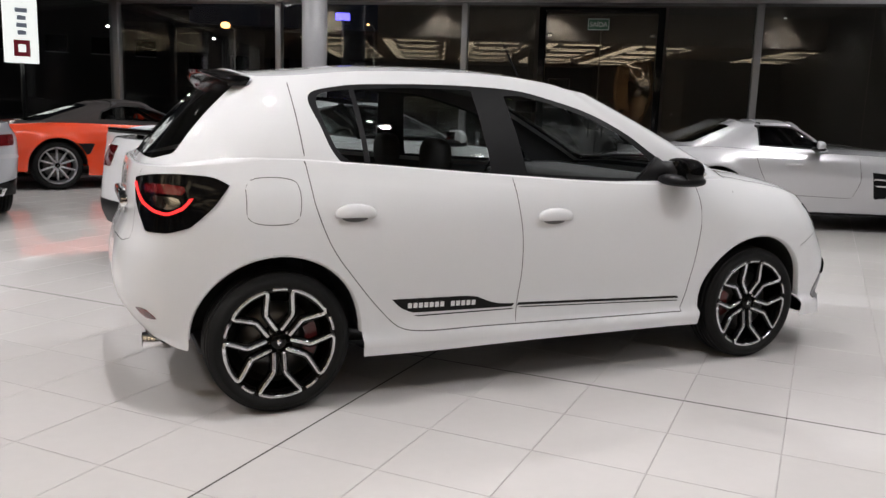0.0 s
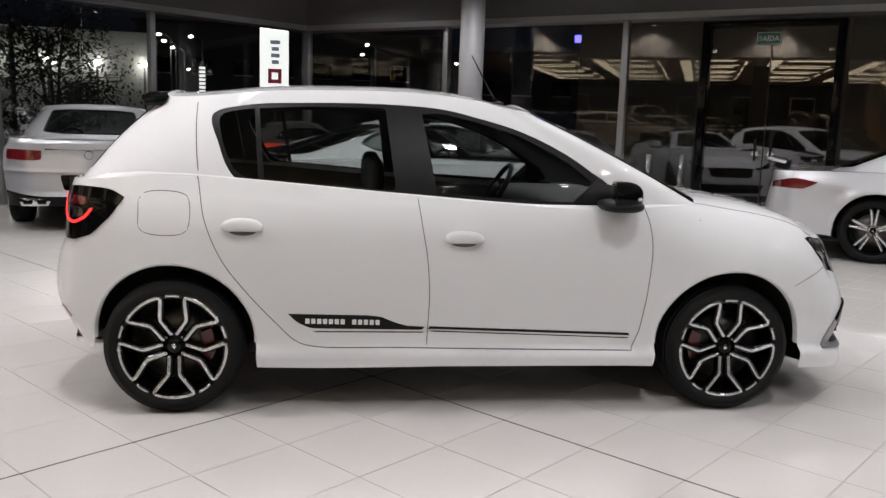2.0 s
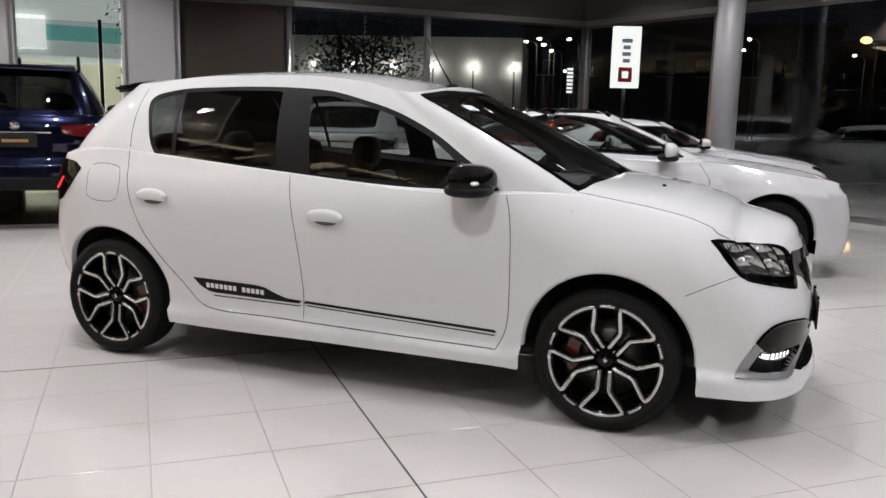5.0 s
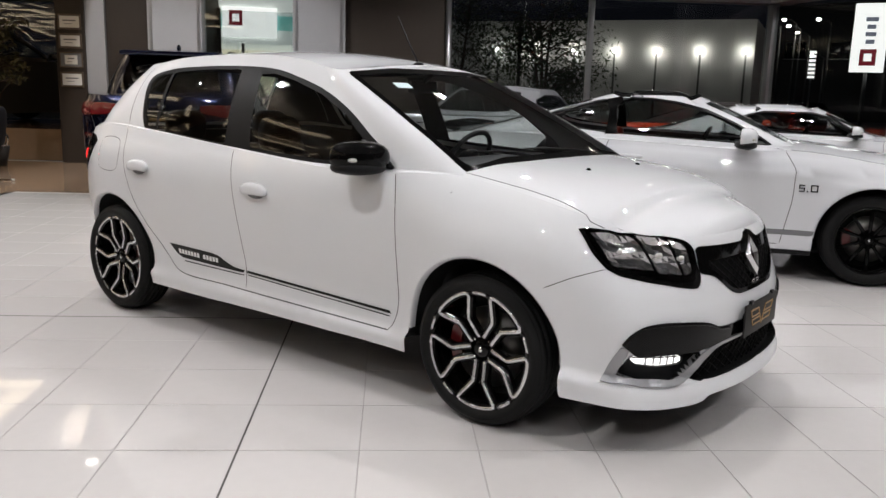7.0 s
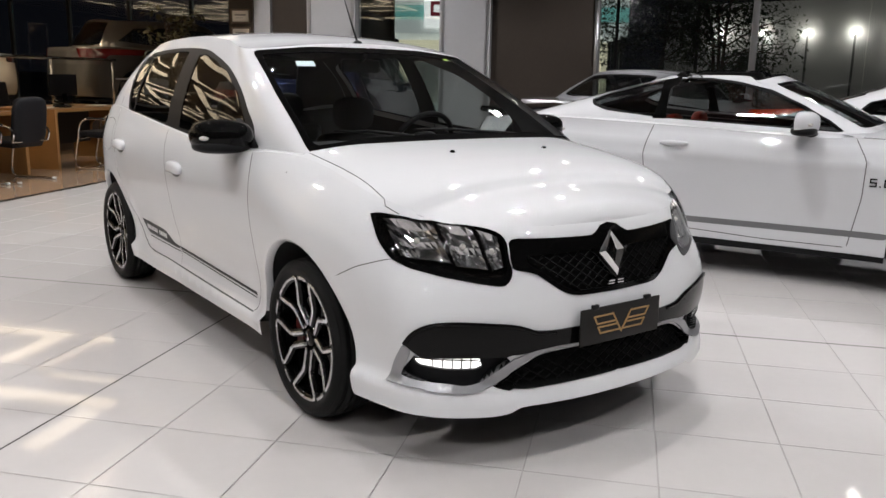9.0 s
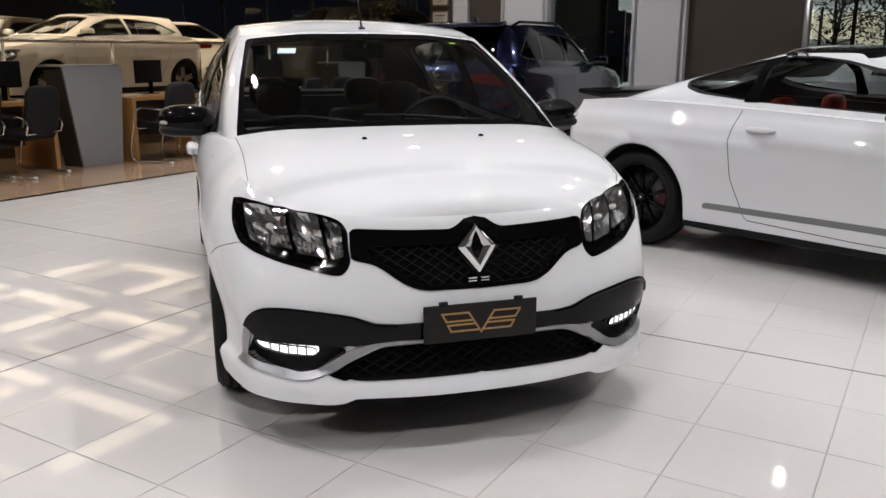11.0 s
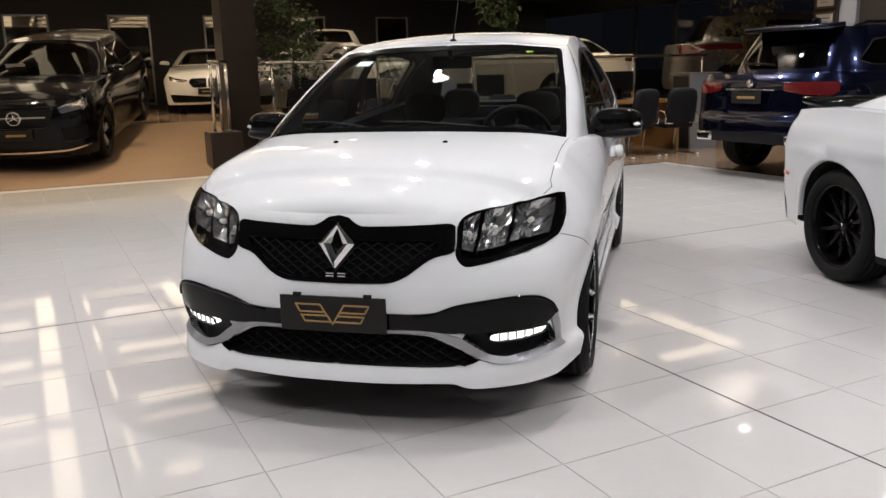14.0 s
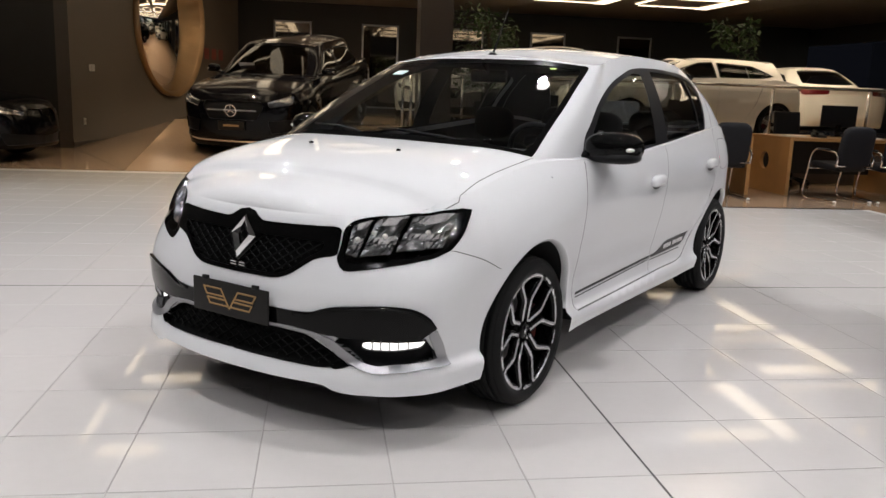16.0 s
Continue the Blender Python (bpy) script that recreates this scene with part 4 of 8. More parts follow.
# pier with the plinth
slab("wall_pier", -8.12, -7.62, 0.33, 0.81, 0, 3.4, BROWNW, B)
slab("wall_pier_plinth", -7.615, -7.18, -0.02, 0.42, 0, 0.54, BROWNW, B, bevel=0.008)
# framed panes on the back wall
SMOKED = mat("smoked_mirror_glass", (0.20, 0.18, 0.155), 0.03, 1.0, var=0.05, scale=2)
for k, yb in enumerate((-1.9, 0.5, 2.9, 5.3, 7.9)):
    fr = thing("mirror_panel", B @ pose(-19.0, yb, 0), "tall aluminium-framed smoked mirror panel on the dark wall", "mirror", "framed wall panels")
    part("mirror_glass", box_bm(0.02, 0.95, 2.2, (0, 0, 1.75)), SMOKED, fr, smooth=False)
    for dy in (-0.49, 0.49):
        part("frame_bar", box_bm(0.05, 0.05, 2.3, (0.01, dy, 1.75), 0.004), ALU, fr)
    for dz in (0.63, 2.87):
        part("frame_bar", box_bm(0.05, 1.0, 0.05, (0.01, 0, dz), 0.004), ALU, fr)
slab("wall_panels", -19.2, -19.03, -5.3, 13.4, 0, 3.4, DARKW, B)

# downlights in the showroom ceiling, with the three added fill ones
for x, y in DOWNLIGHTS:
    d = thing("ceiling_light", B @ pose(x, y, CEIL), "round recessed white ceiling downlight", "ceiling light", "showroom downlights")
    part("ring", lathe_bm([(0.095, 0.0), (0.12, -0.004), (0.12, -0.02), (0.097, -0.024), (0.095, 0.0)], 32, "z"), GREYW, d)
    part("diffuser", cyl_bm(0.092, 0.01, (0, 0, -0.012), "z", 32), COOLLED, d)
for x, y, watts in HALL_SPOTS:
    d = thing("ceiling_light", B @ pose(x, y, 3.40), "small round warm downlight in the hall ceiling", "ceiling light", "hall downlights")
    part("ring", lathe_bm([(0.055, 0.0), (0.075, -0.004), (0.075, -0.018), (0.057, -0.022), (0.055, 0.0)], 24, "z"), GREYW, d)
    part("diffuser", cyl_bm(0.053, 0.01, (0, 0, -0.012), "z", 24), WARMLED, d)
# warm light frames in the hall ceiling
for i, x in enumerate((-6.4, -9.0, -11.6, -14.2)):
    for j, y in enumerate((-13.4, -10.8, -8.2, -3.2, -0.6, 2.0, 4.6, 7.2)):
        f = thing("ceiling_light", B @ pose(x, y, 3.39), "square warm-lit ceiling light frame", "ceiling light", "hall light frames")
        wx = 0.9
        for k, (cx, cy, sx, sy) in enumerate(((0, wx, 2 * wx + 0.3, 0.3), (0, -wx, 2 * wx - 0.5, 0.07), (wx, 0, 0.3, 2 * wx - 0.6), (-wx, 0, 0.07, 2 * wx - 0.3))):
            part("light_strip", box_bm(sx, sy, 0.02, (cx, cy, -0.012), 0.004), WARMLED, f, smooth=False)

# ---------------------------------------------------------------- the white hatchback
HERO = dict(
    name="hatchback_car", paint=WHITE, cell=0.035, axles=(-1.295, 1.295), hub=0.308, arch_r=0.364, arch_dz=0.020, flare=0.014,
    plan=[(-1.93, 0), (-1.92, 0.35), (-1.87, 0.58), (-1.76, 0.74), (-1.55, 0.83), (-1.2, 0.862), (-0.6, 0.866), (0.3, 0.866), (0.9, 0.866), (1.3, 0.870), (1.5, 0.868), (1.64, 0.858), (1.76, 0.830), (1.86, 0.780), (1.935, 0.70), (2.0, 0.58), (2.05, 0.45), (2.083, 0.30), (2.10, 0.15), (2.105, 0)],
    low=[(-1.95, 0.31), (-1.7, 0.29), (-0.93, 0.218), (0, 0.22), (0.9, 0.222), (1.65, 0.212), (1.9, 0.200), (2.046, 0.196), (2.056, 0.214), (2.11, 0.216)],
    high=[(-1.95, 1.03), (-1.7, 1.045), (-1.3, 1.075), (-1.0, 1.062), (-0.3, 1.012), (0.6, 0.965), (0.95, 0.984), (1.12, 0.980), (1.3, 0.957), (1.5, 0.924), (1.66, 0.892), (1.8, 0.862), (1.9, 0.832), (2.0, 0.810), (2.12, 0.800)],
    front_in=[(0.15, -0.04), (0.21, -0.038), (0.24, -0.034), (0.275, -0.018), (0.30, 0.0), (0.36, 0.004), (0.45, 0.0), (0.53, 0.002), (0.58, 0.014), (0.63, 0.027), (0.68, 0.041), (0.72, 0.050), (0.776, 0.066), (0.80, 0.082), (0.85, 0.13), (0.9, 0.20)],
    corner=[(0.1, 0.0), (0.3, 0.0), (0.37, -0.014), (0.46, -0.020), (0.55, -0.006), (0.62, 0.014), (0.7, 0.048), (0.8, 0.058), (0.95, 0.06)],
    side_in=[(0.15, 0.04), (0.22, 0.035), (0.29, 0.03), (0.31, 0.055), (0.42, 0.058), (0.55, 0.03), (0.7, 0.006), (0.8, 0.0), (0.88, 0.006), (0.95, 0.022), (1.0, 0.042), (1.08, 0.07)],
    rear_in=[(0.2, 0.20), (0.28, 0.13), (0.36, 0.06), (0.45, 0.012), (0.55, 0), (0.68, 0.02), (0.78, 0.06), (0.99, 0.085), (1.08, 0.12)],
    taper=(0.7, 1.35, None, 0.7),
    house=[((-1.80, 0, 1.03), (-1.42, 0, 1.445)), ((-1.78, 0.40, 1.035), (-1.40, 0.35, 1.44)), ((-1.69, 0.64, 1.05), (-1.34, 0.52, 1.42)), ((-1.45, 0.765, 1.085), (-1.16, 0.575, 1.43)), ((-1.0, 0.795, 1.065), (-0.87, 0.59, 1.46)), ((-0.25, 0.805, 1.012), (-0.25, 0.595, 1.472)), ((0.3, 0.80, 0.98), (0.06, 0.60, 1.445)), ((0.78, 0.765, 0.985), (0.18, 0.605, 1.42)), ((1.13, 0.712, 0.985), (0.30, 0.592, 1.402)), ((1.19, 0.44, 1.008), (0.34, 0.32, 1.425)), ((1.205, 0, 1.016), (0.35, 0, 1.43))],
    bulge=0.028, cowl=1.13, hood_rise=[(0, 0.018), (0.24, 0.036), (0.45, 0.055), (0.6, 0.068), (0.75, 0.058), (0.9, 0.022), (1, 0)],
    hood_roll=[(0, 0.034), (0.24, 0.034), (0.45, 0.022), (0.6, 0.010), (0.75, 0.0), (1, 0)], shut_line=[(1.105, 0.715), (1.3, 0.705), (1.5, 0.706), (1.66, 0.708), (1.752, 0.700)], roof_rise=[(0, 0.0), (0.2, 0.035), (0.5, 0.04), (0.8, 0.03), (1, 0.0)],
    track=0.745, tyre_r=0.308, tyre_w=0.205, rim_r=0.242, style=dict(kind="petal", turn=-54),
    mirror=(0.70, 0.898, 1.034, 0.10, 0.122, 0.068), mirror_mat=GLOSSBLK, cab_x=-0.3, dash_x=0.70, dash_z=0.98, seats=((-0.05, 0.36), (-0.05, -0.36), (-0.95, 0.33), (-0.95, -0.33)),
)
SEAL = [(-1.138, 1.343), (-1.101, 1.215), (-1.054, 1.106), (-0.993, 1.05), (-0.25, 1.005), (0.3, 0.975), (0.74, 0.965), (0.70, 1.06), (0.604, 1.129), (0.473, 1.214), (0.275, 1.305), (0.058, 1.366), (-0.102, 1.399), (-0.36, 1.413), (-0.711, 1.409), (-1.004, 1.388)]
HERO["pieces"] = [
    dict(name="window_seal", on="up", line=SEAL, mat=SATBLK, out=-0.002, smooth=True),
    dict(name="rear_door_glass", on="up", line=[(-1.075, 1.358), (-1.10, 1.345), (-1.108, 1.32), (-1.082, 1.215), (-1.037, 1.115), (-0.985, 1.072), (-0.312, 1.027), (-0.362, 1.397), (-0.71, 1.394), (-1.0, 1.373)], mat=GLASSD, out=-0.006),
    dict(name="quarter_bar", on="up", line=[(-0.943, 1.385), (-0.908, 1.06)], width=0.022, mat=SATBLK),
    dict(name="front_door_glass", on="up", line=[(-0.125, 1.018), (0.60, 0.986), (0.61, 1.08), (0.45, 1.2), (0.26, 1.288), (0.05, 1.348), (-0.105, 1.379), (-0.195, 1.374)], mat=GLASSD, out=-0.006),
    dict(name="windscreen_border", on="up", axes="yz", line=[(0, 1.016), (0.44, 1.008), (0.710, 0.987), (0.660, 1.20), (0.592, 1.392), (0.32, 1.418), (0, 1.422)], mat=GLOSSBLK, out=0.001),
    dict(name="windscreen", on="up", axes="yz", line=[(0, 1.052), (0.44, 1.044), (0.680, 1.016), (0.636, 1.20), (0.574, 1.374), (0.32, 1.394), (0, 1.398)], mat=GLASS, out=-0.001, label="clear windscreen with a sticker"),
    dict(name="tailgate_glass", on="up", axes="yz", rear=True, line=[(0, 1.06), (0.45, 1.06), (0.60, 1.09), (0.49, 1.40), (0, 1.425)], mat=GLASSD, out=-0.003),
    dict(name="door_gap", on="up", line=[(-1.213, 1.40), (-1.206, 1.3), (-1.19, 1.15), (-1.182, 1.09)], width=0.004, mat=GAP, out=-0.002),
    dict(name="door_gap", on="low", line=[(-1.183, 1.08), (-1.165, 0.97), (-1.149, 0.888), (-1.078, 0.714), (-0.957, 0.548), (-0.833, 0.404), (-0.76, 0.335), (-0.70, 0.312), (-0.3, 0.305), (0.3, 0.30), (0.82, 0.297)], width=0.0042, mat=GAP, out=-0.002, smooth=True),
    dict(name="door_gap", on="low", line=[(-0.217, 1.01), (-0.19, 0.86), (-0.168, 0.74), (-0.151, 0.555), (-0.156, 0.31)], width=0.0042, mat=GAP, out=-0.002, smooth=True),
    dict(name="door_gap", on="low", line=[(0.838, 0.985), (0.866, 0.892), (0.878, 0.796), (0.878, 0.664), (0.872, 0.521), (0.855, 0.38), (0.814, 0.289)], width=0.0042, mat=GAP, out=-0.002, smooth=True),
    dict(name="fuel_flap_gap", on="low", line=[(-1.43, 0.91), (-1.43, 0.85), (-1.405, 0.826), (-1.24, 0.824), (-1.217, 0.85), (-1.216, 0.975), (-1.24, 0.998), (-1.405, 1.0), (-1.43, 0.975), (-1.43, 0.909)], width=0.0035, mat=GAP, out=-0.002, smooth=True),
]

F = lambda **k: HERO["pieces"].append(dict(on="low", **k))
# front face
F(name="headlight_bezel", axes="xyz", line=[(1.668, 0.753, 0.830), (1.69, 0.736, 0.838), (1.751, 0.70, 0.841), (1.81, 0.61, 0.825), (1.88, 0.52, 0.806), (1.924, 0.455, 0.790), (1.952, 0.425, 0.775), (1.966, 0.414, 0.758), (1.99, 0.421, 0.703), (2.012, 0.416, 0.660), (2.022, 0.440, 0.625), (2.018, 0.460, 0.618), (1.98, 0.538, 0.632), (1.909, 0.641, 0.654), (1.83, 0.713, 0.676), (1.784, 0.752, 0.702), (1.727, 0.764, 0.758)], mat=GLOSSBLK, out=0.003, skirt=0.012)
F(name="headlight", axes="xyz", line=[(1.685, 0.744, 0.828), (1.757, 0.69, 0.836), (1.81, 0.605, 0.821), (1.88, 0.515, 0.802), (1.922, 0.456, 0.787), (1.955, 0.427, 0.768), (1.985, 0.428, 0.70), (2.005, 0.44, 0.645), (1.978, 0.535, 0.648), (1.903, 0.638, 0.670), (1.825, 0.708, 0.692), (1.780, 0.743, 0.718), (1.73, 0.755, 0.768)], mat=LENS, out=0.003, behind=GLOSSBLK, label="clear headlight lens over chrome reflectors")
F(name="grille_frame", axes="yz", line=[(0, 0.796), (0.033, 0.793), (0.054, 0.781), (0.072, 0.765), (0.09, 0.761), (0.22, 0.763), (0.36, 0.767), (0.418, 0.770), (0.414, 0.755), (0.419, 0.70), (0.414, 0.662), (0.385, 0.664), (0.345, 0.655), (0.308, 0.630), (0.265, 0.597), (0.225, 0.576), (0.19, 0.567), (0, 0.564)], mat=GLOSSBLK, out=0.004, skirt=0.02)
F(name="grille_mesh", axes="yz", line=[(0, 0.715), (0.362, 0.712), (0.372, 0.69), (0.335, 0.670), (0.296, 0.643), (0.252, 0.607), (0.215, 0.590), (0.18, 0.583), (0, 0.579)], mat=MESHBLK, out=-0.018, skirt=-0.022)
F(name="bumper_band", axes="xyz", line=[(2.10, 0, 0.462), (2.098, 0.173, 0.463), (2.087, 0.284, 0.461), (2.0745, 0.354, 0.466), (2.0675, 0.388, 0.479), (2.058, 0.43, 0.493), (2.02, 0.536, 0.508), (1.966, 0.65, 0.515), (1.93, 0.707, 0.506), (1.90, 0.74, 0.48), (1.877, 0.754, 0.445), (1.8705, 0.756, 0.428), (1.8985, 0.7355, 0.427), (1.898, 0.731, 0.40), (2.014, 0.54, 0.39), (2.043, 0.46, 0.387), (2.069, 0.36, 0.395), (2.084, 0.278, 0.405), (2.097, 0.158, 0.404), (2.10, 0, 0.404)], mat=GLOSSBLK, out=0.007, skirt=0.02)
F(name="fog_recess", axes="xyz", line=[(1.898, 0.731, 0.40), (2.014, 0.54, 0.39), (2.043, 0.46, 0.387), (2.05, 0.44, 0.372), (2.014, 0.535, 0.303), (1.994, 0.59, 0.29), (1.908, 0.703, 0.308), (1.849, 0.747, 0.321), (1.8615, 0.7455, 0.35), (1.892, 0.733, 0.39)], mat=SATBLK, out=-0.035, skirt=-0.04)
F(name="silver_blade", axes="xyz", line=[(1.868, 0.757, 0.43), (1.83, 0.761, 0.367), (1.807, 0.783, 0.293), (1.866, 0.754, 0.291), (1.945, 0.687, 0.278), (2.008, 0.596, 0.268), (2.023, 0.554, 0.274), (2.034, 0.49, 0.294), (2.054, 0.415, 0.35), (2.068, 0.36, 0.382), (2.082, 0.29, 0.392), (2.095, 0.17, 0.394), (2.10, 0, 0.392), (2.10, 0, 0.403), (2.097, 0.158, 0.403), (2.082, 0.29, 0.404), (2.067, 0.373, 0.396), (2.045, 0.45, 0.367), (2.012, 0.537, 0.303), (1.994, 0.59, 0.29), (1.908, 0.703, 0.308), (1.849, 0.747, 0.321), (1.8615, 0.7455, 0.35), (1.8985, 0.7355, 0.426)], mat=SATSIL, out=0.008, skirt=0.03)
F(name="daytime_lamp", axes="xyz", line=[(1.894, 0.729, 0.394), (1.945, 0.68, 0.388), (2.016, 0.533, 0.380), (2.01, 0.54, 0.349), (1.96, 0.64, 0.353), (1.895, 0.724, 0.371)], mat=DRL, out=-0.006, skirt=0.02, label="lit white daytime running lamp")
F(name="lower_grille", axes="yz", line=[(0, 0.387), (0.21, 0.388), (0.335, 0.381), (0.375, 0.361), (0.44, 0.327), (0.505, 0.285), (0.484, 0.279), (0.40, 0.272), (0.2, 0.274), (0, 0.275)], mat=MESHBLK, out=-0.035, skirt=-0.04)
F(name="bumper_gap", axes="xyz", line=[(1.59, 0.851, 0.617), (1.69, 0.83, 0.668), (1.735, 0.81, 0.685), (1.782, 0.756, 0.702)], width=0.0035, mat=GAP, out=-0.002)
# tail
F(name="tail_lamp", axes="xyz", line=[(-1.83, 0.47, 0.985), (-1.72, 0.69, 1.012), (-1.55, 0.78, 1.005), (-1.49, 0.81, 0.975), (-1.557, 0.817, 0.886), (-1.642, 0.794, 0.806), (-1.724, 0.744, 0.778), (-1.80, 0.623, 0.77), (-1.835, 0.50, 0.89)], mat=GLOSSBLK, out=0.006, skirt=0.015, label="smoked tail lamp with a lit red curve")
F(name="reversing_lens", axes="xyz", line=[(-1.79, 0.63, 0.885), (-1.72, 0.742, 0.872), (-1.67, 0.775, 0.89), (-1.68, 0.77, 0.92), (-1.78, 0.64, 0.925)], mat=REFLECTOR, out=0.008)
F(name="red_lens", axes="xyz", line=[(-1.80, 0.60, 0.935), (-1.72, 0.70, 0.93), (-1.66, 0.765, 0.93), (-1.65, 0.77, 0.965), (-1.74, 0.68, 0.97), (-1.81, 0.58, 0.965)], mat=REDLENS, out=0.009)
F(name="red_light_guide", axes="xyz", line=[(-1.835, 0.49, 0.965), (-1.81, 0.58, 0.89), (-1.77, 0.67, 0.862), (-1.722, 0.74, 0.852), (-1.66, 0.775, 0.882), (-1.635, 0.788, 0.925)], width=0.012, mat=REDLIT, out=0.011, skirt=0.008)
F(name="rear_reflector", axes="xyz", line=[(-1.856, 0.588, 0.444), (-1.828, 0.636, 0.452), (-1.771, 0.685, 0.402), (-1.832, 0.614, 0.405)], mat=REDLENS, out=0.004, skirt=0.008)
F(name="tailgate_gap", axes="xyz", line=[(-1.81, 0.50, 1.03), (-1.83, 0.48, 0.95), (-1.85, 0.47, 0.80), (-1.862, 0.5, 0.73), (-1.875, 0.40, 0.70), (-1.90, 0.1, 0.70)], width=0.0042, mat=GAP, out=-0.002)
# side stripes
F(name="side_decal", line=[(-0.79, 0.461), (-0.42, 0.456), (-0.37, 0.449), (-0.30, 0.42), (-0.25, 0.406), (-0.165, 0.402), (-0.165, 0.387), (-0.69, 0.392), (-0.75, 0.42)], mat=DECAL, out=0.0015)
F(name="side_decal", line=[(-0.145, 0.398), (0.815, 0.370)], width=0.013, mat=DECAL, out=0.0015)
F(name="side_decal", line=[(-0.68, 0.376), (-0.165, 0.376)], width=0.005, mat=DECAL, out=0.0015)
F(name="side_decal", line=[(-0.145, 0.382), (0.815, 0.352)], width=0.005, mat=DECAL, out=0.0015)
F(name="decal_tag", line=[(0.80, 0.376), (0.818, 0.376), (0.818, 0.362), (0.80, 0.362)], mat=CALIPER, out=0.003)
hero, charts, held = build_car(HERO, pose(0, 0.018, 0), "white five-door hatchback with black side stripes and smoked lamps")
low, up = charts["low"], charts["up"]


def on(chart, pt, axes, near=None):
    """Place and outward normal of the sheet at a point."""
    st = chart.find([pt], axes, near)
    return Vector(chart.place(st[:, 0], st[:, 1])[0]), Vector(chart.normal(st[:, 0], st[:, 1])[0])


def facing(p, n, side=1, up_axis=(0, 0, 1)):
    """A pose whose z looks along n."""
    n = Vector((n.x, n.y * side, n.z))
    x = Vector(up_axis).cross(n).normalized()
    y = n.cross(x)
    m = Matrix((x, y, n)).transposed().to_4x4()
    m.translation = Vector((p.x, p.y * side, p.z))
    return m


def put(bm, m):
    bmesh.ops.transform(bm, matrix=m, verts=bm.verts)
    return bm


def lamp_bowl(quad, deep, nu, nv, side):
    """A hollow reflector with flat facets under the headlamp's lens, between four corners of it."""
    a, b, c, d_ = (np.array(q) for q in quad)
    bm = bmesh.new()
    grid = []
    for j in range(nv + 1):
        v = j / nv
        line = []
        for i in range(nu + 1):
            u = i / nu
            st = low.find([(a * (1 - u) + b * u) * (1 - v) + (d_ * (1 - u) + c * u) * v], "xyz")
            q, n = low.place(st[:, 0], st[:, 1])[0], low.normal(st[:, 0], st[:, 1])[0]
            hollow = (1 - abs(2 * u - 1) ** 2.4) * (1 - abs(2 * v - 1) ** 2.4)
            q = q - n * (0.010 + deep * hollow + 0.008 * ((i * 3 + j * 2) % 3 - 1) * hollow)
            line.append(bm.verts.new((q[0], q[1] * side, q[2])))
        grid.append(line)
    for j in range(nv):
        for i in range(nu):
            bm.faces.new((grid[j][i], grid[j][i + 1], grid[j + 1][i + 1], grid[j + 1][i]))
    return bm


